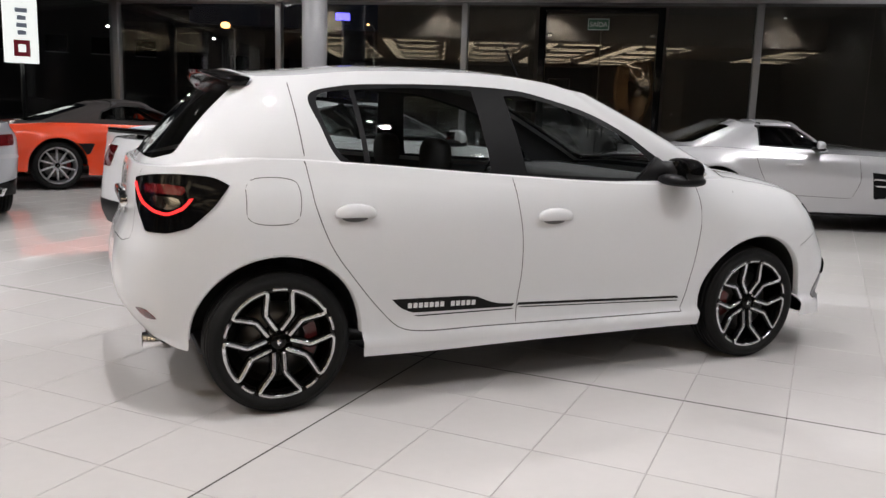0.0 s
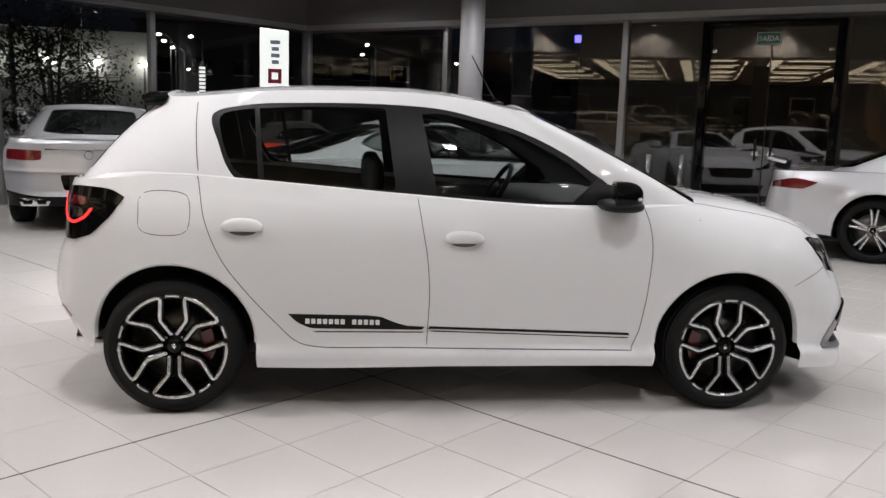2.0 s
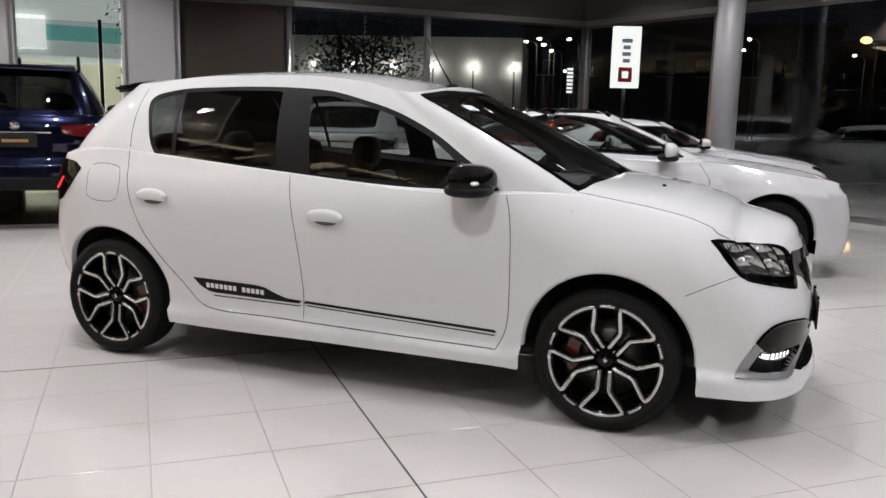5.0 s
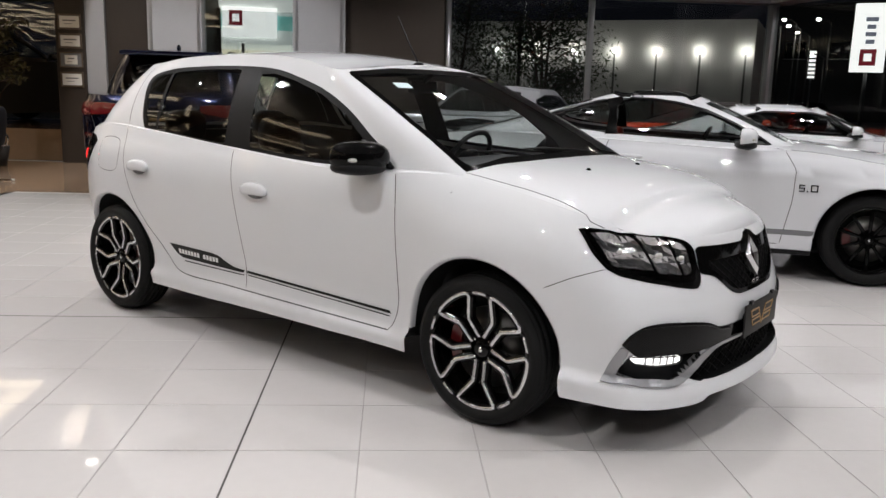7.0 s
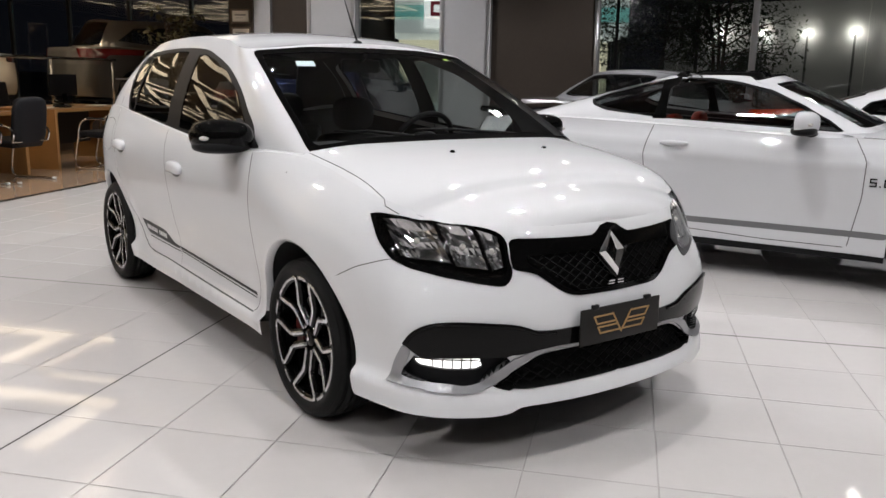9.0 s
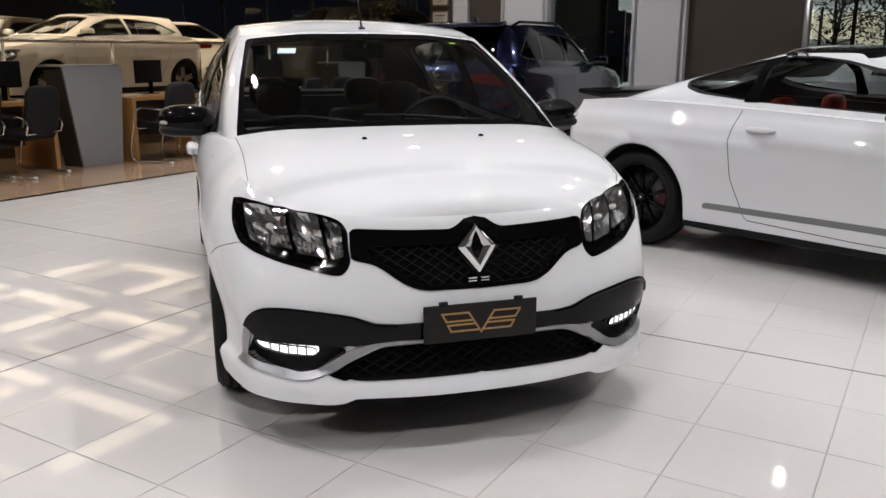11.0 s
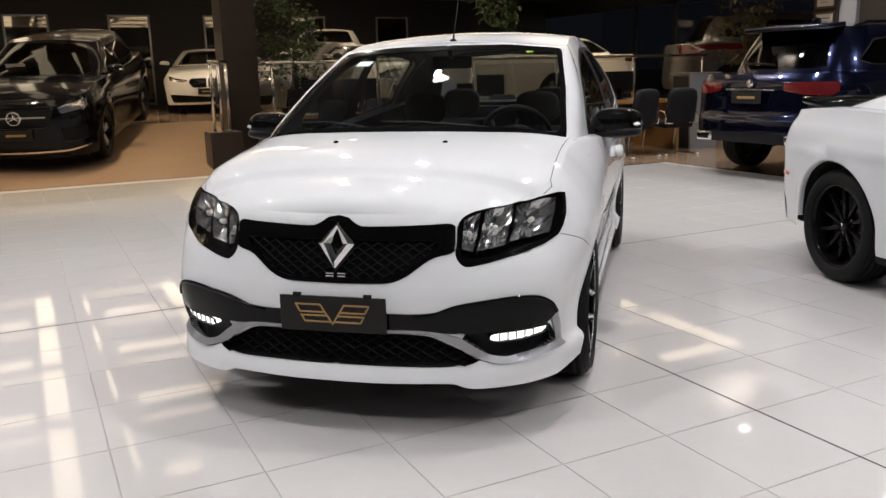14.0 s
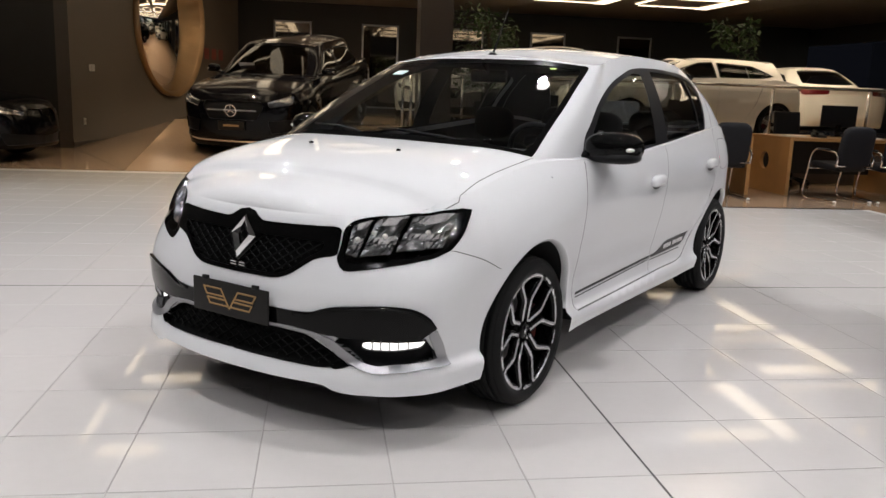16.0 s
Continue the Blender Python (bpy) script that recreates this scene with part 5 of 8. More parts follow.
sidew = lambda q: q[:, 1] > 0.3
for side in (1, -1):
    for x0, z0 in ((-0.983, 0.862), (-0.004, 0.826)):
        p, n = on(low, (x0, z0), "xz", sidew)
        m = facing(p, n, side)
        h = ellipsoid_bm(0.09, 0.03, 0.026, (0, 0.008, 0.014), 2.8)
        for v in h.verts:
            v.co.y -= 0.012 * (v.co.x * -side / 0.09) ** 2
        hd = part("door_handle", put(h, m), WHITE, hero)
        # dark disc painted in as the shade of the hollow behind the handle
        part("handle_recess", put(ellipsoid_bm(0.06, 0.02, 0.006, (0, -0.02, 0.001)), m), GAP, hd)
    # dividers between the daytime lamp's diodes
    for i in range(5):
        yy = 0.572 + 0.028 * i
        p, n = on(low, (yy, 0.366 + 0.1 * (yy - 0.55)), "yz", lambda q: q[:, 0] > 0)
        part("lamp_divider", put(box_bm(0.005, 0.034, 0.008, (0, 0, -0.003)), facing(p, n, side)), SATSIL, hero, smooth=False)
    # rounded bead along the band's upper edge
    bead = curve_through([(2.087, 0.284, 0.461), (2.0745, 0.354, 0.466), (2.0675, 0.388, 0.479), (2.058, 0.43, 0.493), (2.02, 0.536, 0.508), (1.966, 0.65, 0.515), (1.93, 0.707, 0.506), (1.90, 0.74, 0.48), (1.877, 0.754, 0.445)], 6)
    st = low.find(bead, "xyz")
    pb, nb = low.place(st[:, 0], st[:, 1]), low.normal(st[:, 0], st[:, 1])
    part("band_bead", sweep_bm([tuple(q * (1, side, 1)) for q in pb + nb * 0.005 - np.array((0, 0, 0.007))], 0.008, 10), GLOSSBLK, hero)
    # white bars in place of the stripe's lettering
    for i in range(13):
        if i != 7:
            p, n = on(low, (-0.703 + i * 0.0265, 0.427 - 0.0004 * i), "xz", sidew)
            part("decal_lettering", put(box_bm(0.019, 0.024, 0.0012, (0, 0, 0.0028)), facing(p, n, side)), DECALW, hero, smooth=False)
    # headlamp reflectors: three slanted faceted bowls between dark dividers
    for quad, deep, nu in ((((1.705, 0.732, 0.824), (1.805, 0.605, 0.816), (1.905, 0.595, 0.695), (1.795, 0.720, 0.712)), 0.032, 8),
                           (((1.815, 0.592, 0.813), (1.888, 0.503, 0.798), (1.972, 0.490, 0.672), (1.918, 0.580, 0.684)), 0.032, 6),
                           (((1.900, 0.490, 0.792), (1.948, 0.438, 0.772), (1.992, 0.440, 0.680), (1.978, 0.476, 0.668)), 0.020, 4)):
        part("reflector", lamp_bowl(quad, deep, nu, 6, side), REFLECTOR, hero, "faceted chrome headlamp reflector", smooth=False)
        c = np.mean(np.array(quad), axis=0)
        p, n = on(low, tuple(c), "xyz")
        part("bulb", put(ellipsoid_bm(0.011, 0.011, 0.018, (0, 0, -0.026)), facing(p, n, side)), LENSW, hero)
    # washer nozzles
    part("washer_nozzle", ellipsoid_bm(0.011, 0.011, 0.008, (1.424, side * 0.241, 1.003)), GLOSSBLK, hero)
    # mirror sail
    part("mirror_sail", prism_bm([(0.50, 0.982), (0.76, 0.972), (0.795, 0.99), (0.76, 1.025), (0.62, 1.10)], 0.03, (0, side * 0.79 + 0.015, 0), (90, 0, 0), 0.008), SATBLK, hero)
    # wipers
    part("wiper", sweep_bm([(1.125, side * 0.3 + 0.12, 1.03), (1.095, side * 0.25 + 0.0, 1.047), (1.06, side * 0.2 - 0.2, 1.064), (1.045, side * 0.2 - 0.36, 1.066)], [0.011, 0.009, 0.007, 0.004], 6), SATBLK, hero)
    # exhaust tip
part("exhaust_tip", lathe_bm([(0.028, -0.06), (0.038, -0.06), (0.04, 0.06), (0.03, 0.06)], 24, "x"), CHROME, hero).location = (-1.76, -0.45, 0.26)
part("rear_diffuser", box_bm(0.12, 0.8, 0.10, (-1.74, 0, 0.30), 0.03), SATBLK, hero)
# tailgate handle bar and number panel
part("tailgate_bar", box_bm(0.05, 0.62, 0.05, (-1.86, 0, 0.86), 0.015), CHROME, hero)
# grille bars
gm = bmesh.new()
for sgn in (1, -1):
    for k in range(-14, 15):
        pts = []
        for j in range(14):
            z = 0.582 + j * 0.010
            y = k * 0.05 + sgn * (z - 0.64) * 1.5
            lim = np.interp(z, [0.58, 0.607, 0.643, 0.670, 0.71], [0.165, 0.246, 0.29, 0.33, 0.36])
            if abs(y) < lim:
                x = np.interp(z, [0.56, 0.63, 0.68, 0.72], [2.093, 2.078, 2.064, 2.055]) - 0.26 * y * y
                pts.append((x - 0.006, y, z))
        if len(pts) > 2:
            gm = join(gm, sweep_bm(pts, 0.0035, 4))
part("grille_lattice", gm, MESHBLK, hero, smooth=False)
lm = bmesh.new()
for sgn in (1, -1):
    for k in range(-13, 14):
        pts = []
        for j in range(8):
            z = 0.277 + j * 0.0148
            y = k * 0.06 + sgn * (z - 0.32) * 1.6
            lim = np.interp(z, [0.27, 0.285, 0.327, 0.361, 0.385], [0.40, 0.49, 0.43, 0.365, 0.30])
            if abs(y) < lim:
                pts.append((2.085 - 0.26 * y * y, y, z))
        if len(pts) > 2:
            lm = join(lm, sweep_bm(pts, 0.004, 4))
part("intake_lattice", lm, MESHBLK, hero, smooth=False)
# diamond badge
dia = lambda a, b: [(0, b), (a, 0), (0, -b), (-a, 0)]
bd = bmesh.new()
o, i_ = dia(0.069, 0.092), dia(0.023, 0.041)
vo = [bd.verts.new((x, y, 0.0)) for x, y in o]
vm = [bd.verts.new((x * 0.97, y * 0.97, 0.012)) for x, y in o]
vr = [bd.verts.new((x * 0.5 + u * 0.5, y * 0.5 + v * 0.5, 0.024)) for (x, y), (u, v) in zip(o, i_)]
vi = [bd.verts.new((x, y, 0.012)) for x, y in i_]
vb = [bd.verts.new((x, y, 0.0)) for x, y in i_]
for ra, rb in ((vo, vm), (vm, vr), (vr, vi), (vi, vb)):
    for k in range(4):
        bd.faces.new((ra[k], ra[(k + 1) % 4], rb[(k + 1) % 4], rb[k]))
bmesh.ops.recalc_face_normals(bd, faces=bd.faces)
badge = part("badge", put(bd, pose(2.052, 0, 0.697, 90, 0, 90) @ pose(0, 0, 0, -20, 0, 0)), CHROME, hero, "chrome diamond badge", False)
part("badge_base", put(prism_bm(dia(0.085, 0.108), 0.03, bevel=0.006), pose(2.030, 0, 0.697, 90, 0, 90) @ pose(0, 0, 0, -20, 0, 0)), GLOSSBLK, hero)
for yy in (-0.022, 0.022):
    for zz in (0.590, 0.600):
        part("grille_lettering", box_bm(0.006, 0.030, 0.006, (2.088, yy, zz), 0.001), CHROME, hero)
# number plate with a dealer's winged mark
PX, PY = 2.124, -0.004
plate = part("number_plate", put(box_bm(0.40, 0.13, 0.008, bevel=0.003), pose(PX, PY, 0.459, 90, 0, 90)), PLATE, hero, "dark dealer plate with a gold winged mark")
part("plate_bracket", box_bm(0.04, 0.3, 0.06, (2.10, PY, 0.45), 0.01), SATBLK, hero)
for yy in (-0.132, 0.133):
    part("plate_clip", box_bm(0.012, 0.03, 0.016, (PX, PY + yy, 0.527), 0.002), SATBLK, plate)


def mark_bar(y0, z0, y1, z1):
    """One stroke of the mark, in the plate's plane from its centre."""
    ln, an = math.hypot(y1 - y0, z1 - z0), math.degrees(math.atan2(z1 - z0, y1 - y0))
    part("mark_bar", put(box_bm(0.003, ln + 0.005, 0.0058), pose(PX + 0.005, PY + (y0 + y1) / 2, 0.459 + (z0 + z1) / 2, an, 0, 0)), GOLD, plate, smooth=False)


for s in (1, -1):
    for k in ((0.045, 0.034, 0.138, 0.034), (0.138, 0.034, 0.122, 0.007), (0.122, 0.007, 0.030, 0.007), (0.118, -0.006, 0.105, -0.028), (0.024, -0.006, 0.118, -0.006), (0.105, -0.028, 0.012, -0.028), (0.045, 0.034, 0.0, -0.036)):
        mark_bar(s * k[0], k[1], s * k[2], k[3])
# aerial
part("aerial_base", ellipsoid_bm(0.035, 0.017, 0.016, (0.27, 0, 1.447)), SATBLK, hero)
part("aerial_mast", sweep_bm([(0.27, 0, 1.45), (0.20, 0.0, 1.56), (0.12, 0.0, 1.70)], [0.006, 0.004, 0.0025], 6), SATBLK, hero)
# roof spoiler
sp = bmesh.new()
rows = []
for w in np.linspace(-1, 1, 19):
    y = 0.56 * w
    x1 = -1.53 + 0.06 * abs(w) ** 3
    prof = [(-1.36, 1.462), (-1.44, 1.463), (x1 + 0.02, 1.458), (x1, 1.452), (x1 + 0.02, 1.435), (-1.45, 1.425), (-1.38, 1.43)]
    rows.append([sp.verts.new((x, y, z - 0.018 - 0.035 * abs(w) ** 2.5 + 0.012 * (1 - w * w))) for x, z in prof])
for ra, rb in zip(rows, rows[1:]):
    for k in range(7):
        sp.faces.new((ra[k], ra[(k + 1) % 7], rb[(k + 1) % 7], rb[k]))
sp.faces.new(rows[0]), sp.faces.new(rows[-1][::-1])
bmesh.ops.recalc_face_normals(sp, faces=sp.faces)
spoiler = part("roof_spoiler", sp, GLOSSBLK, hero, "gloss black roof spoiler")
part("brake_lamp", box_bm(0.01, 0.3, 0.012, (-1.53, 0, 1.444), 0.003), REDLENS, spoiler)
# stickers and inner mirror on the windscreen
for yy, zz, sx, sy, mt, nm in ((-0.42, 1.335, 0.085, 0.055, STICKER, "sticker"), (0.44, 1.375, 0.035, 0.018, GREEN, "sticker")):
    p, n = on(up, (abs(yy), zz), "yz", lambda q: q[:, 0] > 0)
    part(nm, put(box_bm(sx, sy, 0.001), facing(p + n * 0.002, n, 1 if yy > 0 else -1)), mt, hero, smooth=False)
part("inner_mirror", box_bm(0.03, 0.22, 0.065, (0.30, 0, 1.335), 0.015), SATBLK, hero)
part("mirror_stem", sweep_bm([(0.31, 0, 1.36), (0.36, 0, 1.40)], 0.012), SATBLK, hero)

# ---------------------------------------------------------------- the other cars
def car_spec(name, paint, L, W, H, wb, fo, nose, hood, belt_f, belt_r, tail, ws0, ws1, bl1, bl0, roof_w, tyre, rim, style, **extra):
    """Outlines of a car from its main sizes. ws0, ws1: foot and top of the windscreen; bl0, bl1: foot and top of the rear glass (x)."""
    xf = wb / 2 + fo
    xr = xf - L
    h = W / 2
    hr = H - extra.get("crown", 0.045)
    mid = (ws1 + bl1) / 2
    bw = extra.get("belt_w", 0.90) * h
    sp = dict(
        name=name, paint=paint, cell=extra.get("cell", 0.06), axles=(-wb / 2, wb / 2), hub=tyre, arch_r=tyre + 0.055, flare=extra.get("flare", 0.02),
        plan=[(xr, 0), (xr + 0.02, 0.45 * h), (xr + 0.09, 0.74 * h), (xr + 0.24, 0.91 * h), (xr + 0.5, 0.975 * h), (-wb / 2, h), (-0.2, 0.985 * h), (wb / 2 - 0.4, 0.985 * h), (wb / 2, h), (xf - 0.42, 0.95 * h), (xf - 0.2, 0.82 * h), (xf - 0.09, 0.62 * h), (xf - 0.02, 0.32 * h), (xf, 0)],
        low=extra.get("low", [(xr, 0.30), (-wb / 2 - 0.3, 0.26), (-wb / 2 + 0.4, 0.20), (wb / 2 - 0.4, 0.20), (wb / 2 + 0.4, 0.20), (xf, 0.20)]),
        high=extra.get("high", [(xr, tail), (xr + 0.35, tail + 0.01), (bl0 + 0.25, belt_r), (mid, (belt_r + belt_f) / 2), (ws0 - 0.35, belt_f), (ws0 - 0.05, belt_f + 0.01), (wb / 2, hood), (xf - 0.25, nose + (hood - nose) * 0.4), (xf, nose)]),
        front_in=extra.get("front_in", [(0.1, 0.08), (0.2, 0.03), (0.3, 0.0), (0.5, 0.0), (nose - 0.12, 0.03), (nose - 0.04, 0.07), (nose, 0.12), (nose + 0.1, 0.2)]),
        side_in=[(0.1, 0.05), (0.25, 0.035), (0.4, 0.03), (0.55, 0.012), (0.7, 0.0), (belt_f - 0.08, 0.012), (belt_f, 0.06), (belt_r + 0.05, 0.09)],
        rear_in=extra.get("rear_in", [(0.1, 0.15), (0.28, 0.06), (0.42, 0.0), (0.6, 0.01), (tail - 0.12, 0.05), (tail - 0.03, 0.05), (tail + 0.03, 0.1)]),
        taper=extra.get("taper", (ws0 - 0.3, wb / 2 + 0.2, hood - 0.18, 0.55)), crease=extra.get("crease"),
        house=[((bl0, 0, tail + 0.01), (bl1, 0, hr)), ((bl0 + 0.03, 0.45 * bw, tail + 0.01), (bl1 + 0.01, 0.6 * roof_w, hr - 0.004)), ((bl0 + 0.16, 0.78 * bw, tail + 0.02), (bl1 + 0.07, 0.9 * roof_w, hr - 0.025)), ((bl0 + 0.5, 0.955 * bw, belt_r + 0.01), (bl1 + 0.25, roof_w, hr - 0.03)), ((mid * 0.6 + bl1 * 0.4, bw, (belt_r + belt_f) / 2 + 0.01), (mid * 0.5 + bl1 * 0.5, roof_w * 1.03, hr - 0.012)), ((mid * 0.5 + ws1 * 0.5 + 0.1, bw, belt_f + 0.012), (mid * 0.5 + ws1 * 0.5, roof_w * 1.03, hr - 0.01)), ((ws0 - 0.14, 0.90 * bw, belt_f + 0.03), (ws1 - 0.10, roof_w * 0.97, hr - 0.04)), ((ws0 - 0.03, 0.5 * bw, belt_f + 0.045), (ws1 - 0.02, 0.55 * roof_w, hr - 0.012)), ((ws0, 0, belt_f + 0.05), (ws1, 0, hr))],
        bulge=extra.get("bulge", 0.025), cowl=ws0 - 0.10, hood_rise=extra.get("hood_rise", [(0, 0.045), (0.4, 0.06), (0.65, 0.05), (0.85, 0.02), (1, 0)]), roof_rise=[(0, 0.0), (0.2, 0.03), (0.5, 0.045), (0.8, 0.03), (1, 0)],
        track=h - 0.145, tyre_r=tyre, tyre_w=extra.get("tyre_w", 0.245), rim_r=rim, style=style,
        mirror=(ws0 - 0.32, h + 0.02, belt_f + 0.10, 0.075, 0.11, 0.06), cab_x=mid, dash_x=ws0 - 0.35, dash_z=belt_f + 0.0,
        seats=[(x, s * 0.37) for x in extra.get("rows", (0.0,)) for s in (1, -1)], back_h=extra.get("back_h", 0.5), cabin_z=extra.get("cabin_z", 0.25), pieces=[], gap_part=0.45)
    for k in ("roof", "pillar", "shoulder", "mirror_mat", "cloth", "caliper", "group", "roof_label", "lip"):
        if k in extra:
            sp[k] = extra[k]
    gm = extra.get("glass", GLASSD)
    add = lambda **k: sp["pieces"].append(k)
    # windscreen and rear glass
    zt = hr - 0.02
    if not extra.get("no_screen"):
        add(name="windscreen", on="up", axes="yz", line=[(0, belt_f + 0.075), (0.45 * bw, belt_f + 0.07), (0.80 * bw, belt_f + 0.06), (roof_w * 0.86, hr - 0.06), (0.5 * roof_w, hr - 0.04), (0, hr - 0.035)], mat=extra.get("screen", GLASS), out=-0.002)
    if not extra.get("no_back"):
        add(name="rear_glass", on="up", axes="yz", rear=True, line=[(0, tail + 0.05), (0.42 * bw, tail + 0.05), (0.66 * bw, tail + 0.07), (roof_w * 0.82, hr - 0.06), (0.5 * roof_w, hr - 0.045), (0, hr - 0.04)], mat=extra.get("backglass", gm), out=-0.002)
    for w in extra.get("windows", ()):
        add(name="window_seal", on="up", line=w, mat=SATBLK, out=0.001, smooth=extra.get("round_windows", False))
        c = np.array(w).mean(0)
        small = [tuple(c + (np.array(p) - c) * (1 - 0.022 / max(np.linalg.norm(np.array(p) - c), 0.05))) for p in w]
        add(name="side_window", on="up", line=small, mat=gm, out=-0.002, smooth=extra.get("round_windows", False))
    for g in extra.get("gaps", ()):
        add(name="door_gap", on="low", line=g, width=0.006, mat=GAP, out=-0.003)
    for p in extra.get("more", ()):
        sp["pieces"].append(p)
    sp["xf"], sp["xr"] = xf, xr
    return sp


def handle(car, chart, x, z, paint, sides=(1, -1)):
    for side in sides:
        p, n = on(chart, (x, z), "xz", sidew)
        part("door_handle", put(ellipsoid_bm(0.10, 0.018, 0.018, (0, 0, 0.012), 2.6), facing(p, n, side)), paint, car)


def plate_on(car, x, z, back=True, w=0.40):
    p = part("number_plate", box_bm(0.012, w, 0.13, (x, 0, z), 0.003), PLATE, car, "dark dealer plate")
    part("plate_bar", box_bm(0.004, w * 0.6, 0.03, (x + (-0.007 if back else 0.007), 0, z), 0), GOLD, p, smooth=False)


S10 = dict(kind="single", n=10, w=0.022, spoke=GLOSSBLK, body=GLOSSBLK)
S5D = dict(kind="double", n=5, w=0.026, spoke=ALLOYG, a0=18, am=8, a1=7)
S10S = dict(kind="double", n=5, w=0.016, spoke=ALLOYG, a0=20, am=10, a1=12)
S5W = dict(kind="double", n=5, w=0.034, spoke=ALLOY, a0=10, am=5, a1=6)

# white fastback coupe
T = dict(axes="yz", on="low")
must = car_spec("coupe_car", WHITE2, 4.49, 1.90, 1.39, 2.65, 0.92, 0.74, 0.90, 0.955, 1.015, 0.985, 0.84, 0.10, -0.62, -1.86, 0.52, 0.338, 0.25, S10, rows=(-0.25,), roof=GLOSSBLK, roof_label="gloss black roof panel", pillar=WHITE2, cloth=REDLEATHER, cell=0.05, crease=(0.80, 0.016), belt_w=0.86, tyre_w=0.255, glass=GLASSD, round_windows=False, rear_in=[(0.1, 0.16), (0.28, 0.06), (0.42, 0.0), (0.6, 0.015), (0.8, 0.06), (0.92, 0.105), (0.98, 0.15), (1.04, 0.21)],
    windows=[[(-0.565, 1.035), (0.3, 1.0), (0.62, 0.988), (0.53, 1.05), (0.34, 1.15), (0.12, 1.245), (-0.1, 1.295), (-0.31, 1.318), (-0.565, 1.308)], [(-1.15, 1.145), (-1.10, 1.105), (-0.98, 1.072), (-0.595, 1.038), (-0.595, 1.306), (-0.72, 1.288), (-0.95, 1.232), (-1.09, 1.18)]],
    gaps=[[(-0.59, 1.02), (-0.635, 0.8), (-0.61, 0.55), (-0.50, 0.30), (0.2, 0.272), (0.70, 0.274)], [(0.69, 0.965), (0.77, 0.83), (0.765, 0.6), (0.708, 0.274)]],
    more=[dict(name="sill_stripe", on="low", line=[(-0.80, 0.335), (0.92, 0.345), (0.96, 0.385), (-0.80, 0.375)], mat=GREYDECAL, out=0.0015),
          dict(name="lower_sill", on="low", line=[(-0.97, 0.19), (0.97, 0.19), (0.97, 0.235), (-0.97, 0.24)], mat=SATBLK, out=0.006),
          dict(name="centre_pillar", on="up", line=[(-0.58, 1.03), (-0.58, 1.31)], width=0.05, mat=GLOSSBLK, out=0.002),
          dict(name="headlight", on="low", axes="xyz", line=[(2.20, 0.45, 0.76), (2.05, 0.70, 0.80), (1.92, 0.80, 0.80), (2.02, 0.78, 0.71), (2.20, 0.52, 0.68)], mat=LENS, out=0.003),
          dict(name="grille", on="low", axes="yz", line=[(0, 0.70), (0.42, 0.69), (0.36, 0.53), (0, 0.52)], mat=SATBLK, out=-0.03, skirt=-0.03),
          dict(name="lower_intake", on="low", axes="yz", line=[(0, 0.40), (0.62, 0.40), (0.55, 0.25), (0, 0.25)], mat=SATBLK, out=-0.03, skirt=-0.03),
          dict(name="side_marker", on="low", axes="xz", line=[(-1.98, 0.60), (-1.86, 0.60), (-1.86, 0.575), (-1.98, 0.575)], mat=AMBER, out=0.004, skirt=0.006),
          dict(name="rear_valance", on="low", axes="yz", rear=True, line=[(0, 0.20), (0.85, 0.20), (0.86, 0.42), (0.7, 0.50), (0, 0.50)], mat=SATBLK, out=0.003),
          dict(name="tail_lamp", on="low", axes="yz", rear=True, line=[(0.42, 0.93), (0.78, 0.93), (0.78, 0.76), (0.46, 0.76)], mat=REDLENS, out=0.004)])
must["mirror"] = (0.40, 0.985, 1.045, 0.08, 0.115, 0.075)
mu, ch, _ = build_car(must, pose(0.365, 3.50, 0, 0, 0, 23.0), "white fastback coupe with black roof, black wheels and spoiler")
handle(mu, ch["low"], -0.424, 0.87, WHITE2)
for s in (1, -1):
    part("spoiler_post", box_bm(0.05, 0.03, 0.04, (-1.93, s * 0.42, 1.005), 0.008), SATBLK, mu)
part("spoiler_wing", put_m(box_bm(0.25, 1.46, 0.045, (0, 0, 0), 0.018, 3), pose(-1.94, 0, 1.038, 0, 5, 0)), GLOSSBLK, mu)
# fender numerals 5.0 in dark strokes
for side in (1, -1):
    p, n = on(ch["low"], (0.875, 0.70), "xz", sidew)
    m = facing(p, n, side)
    for x0, strokes in ((-0.055, ((0, 0.022, 0.04, 0.008), (0, 0.0, 0.04, 0.008), (0, -0.022, 0.04, 0.008), (-0.016, 0.011, 0.008, 0.022), (0.016, -0.011, 0.008, 0.022))), (-0.016, ((0, -0.022, 0.009, 0.009),)), (0.03, ((0, 0.022, 0.05, 0.008), (0, -0.022, 0.05, 0.008), (-0.021, 0, 0.008, 0.044), (0.021, 0, 0.008, 0.044)))):
        for sx, sy, wx, wy in strokes:
            part("fender_badge", put(box_bm(wx, wy, 0.006, (x0 + sx, sy, 0.004), 0.001), m), GLOSSBLK, mu, smooth=False)

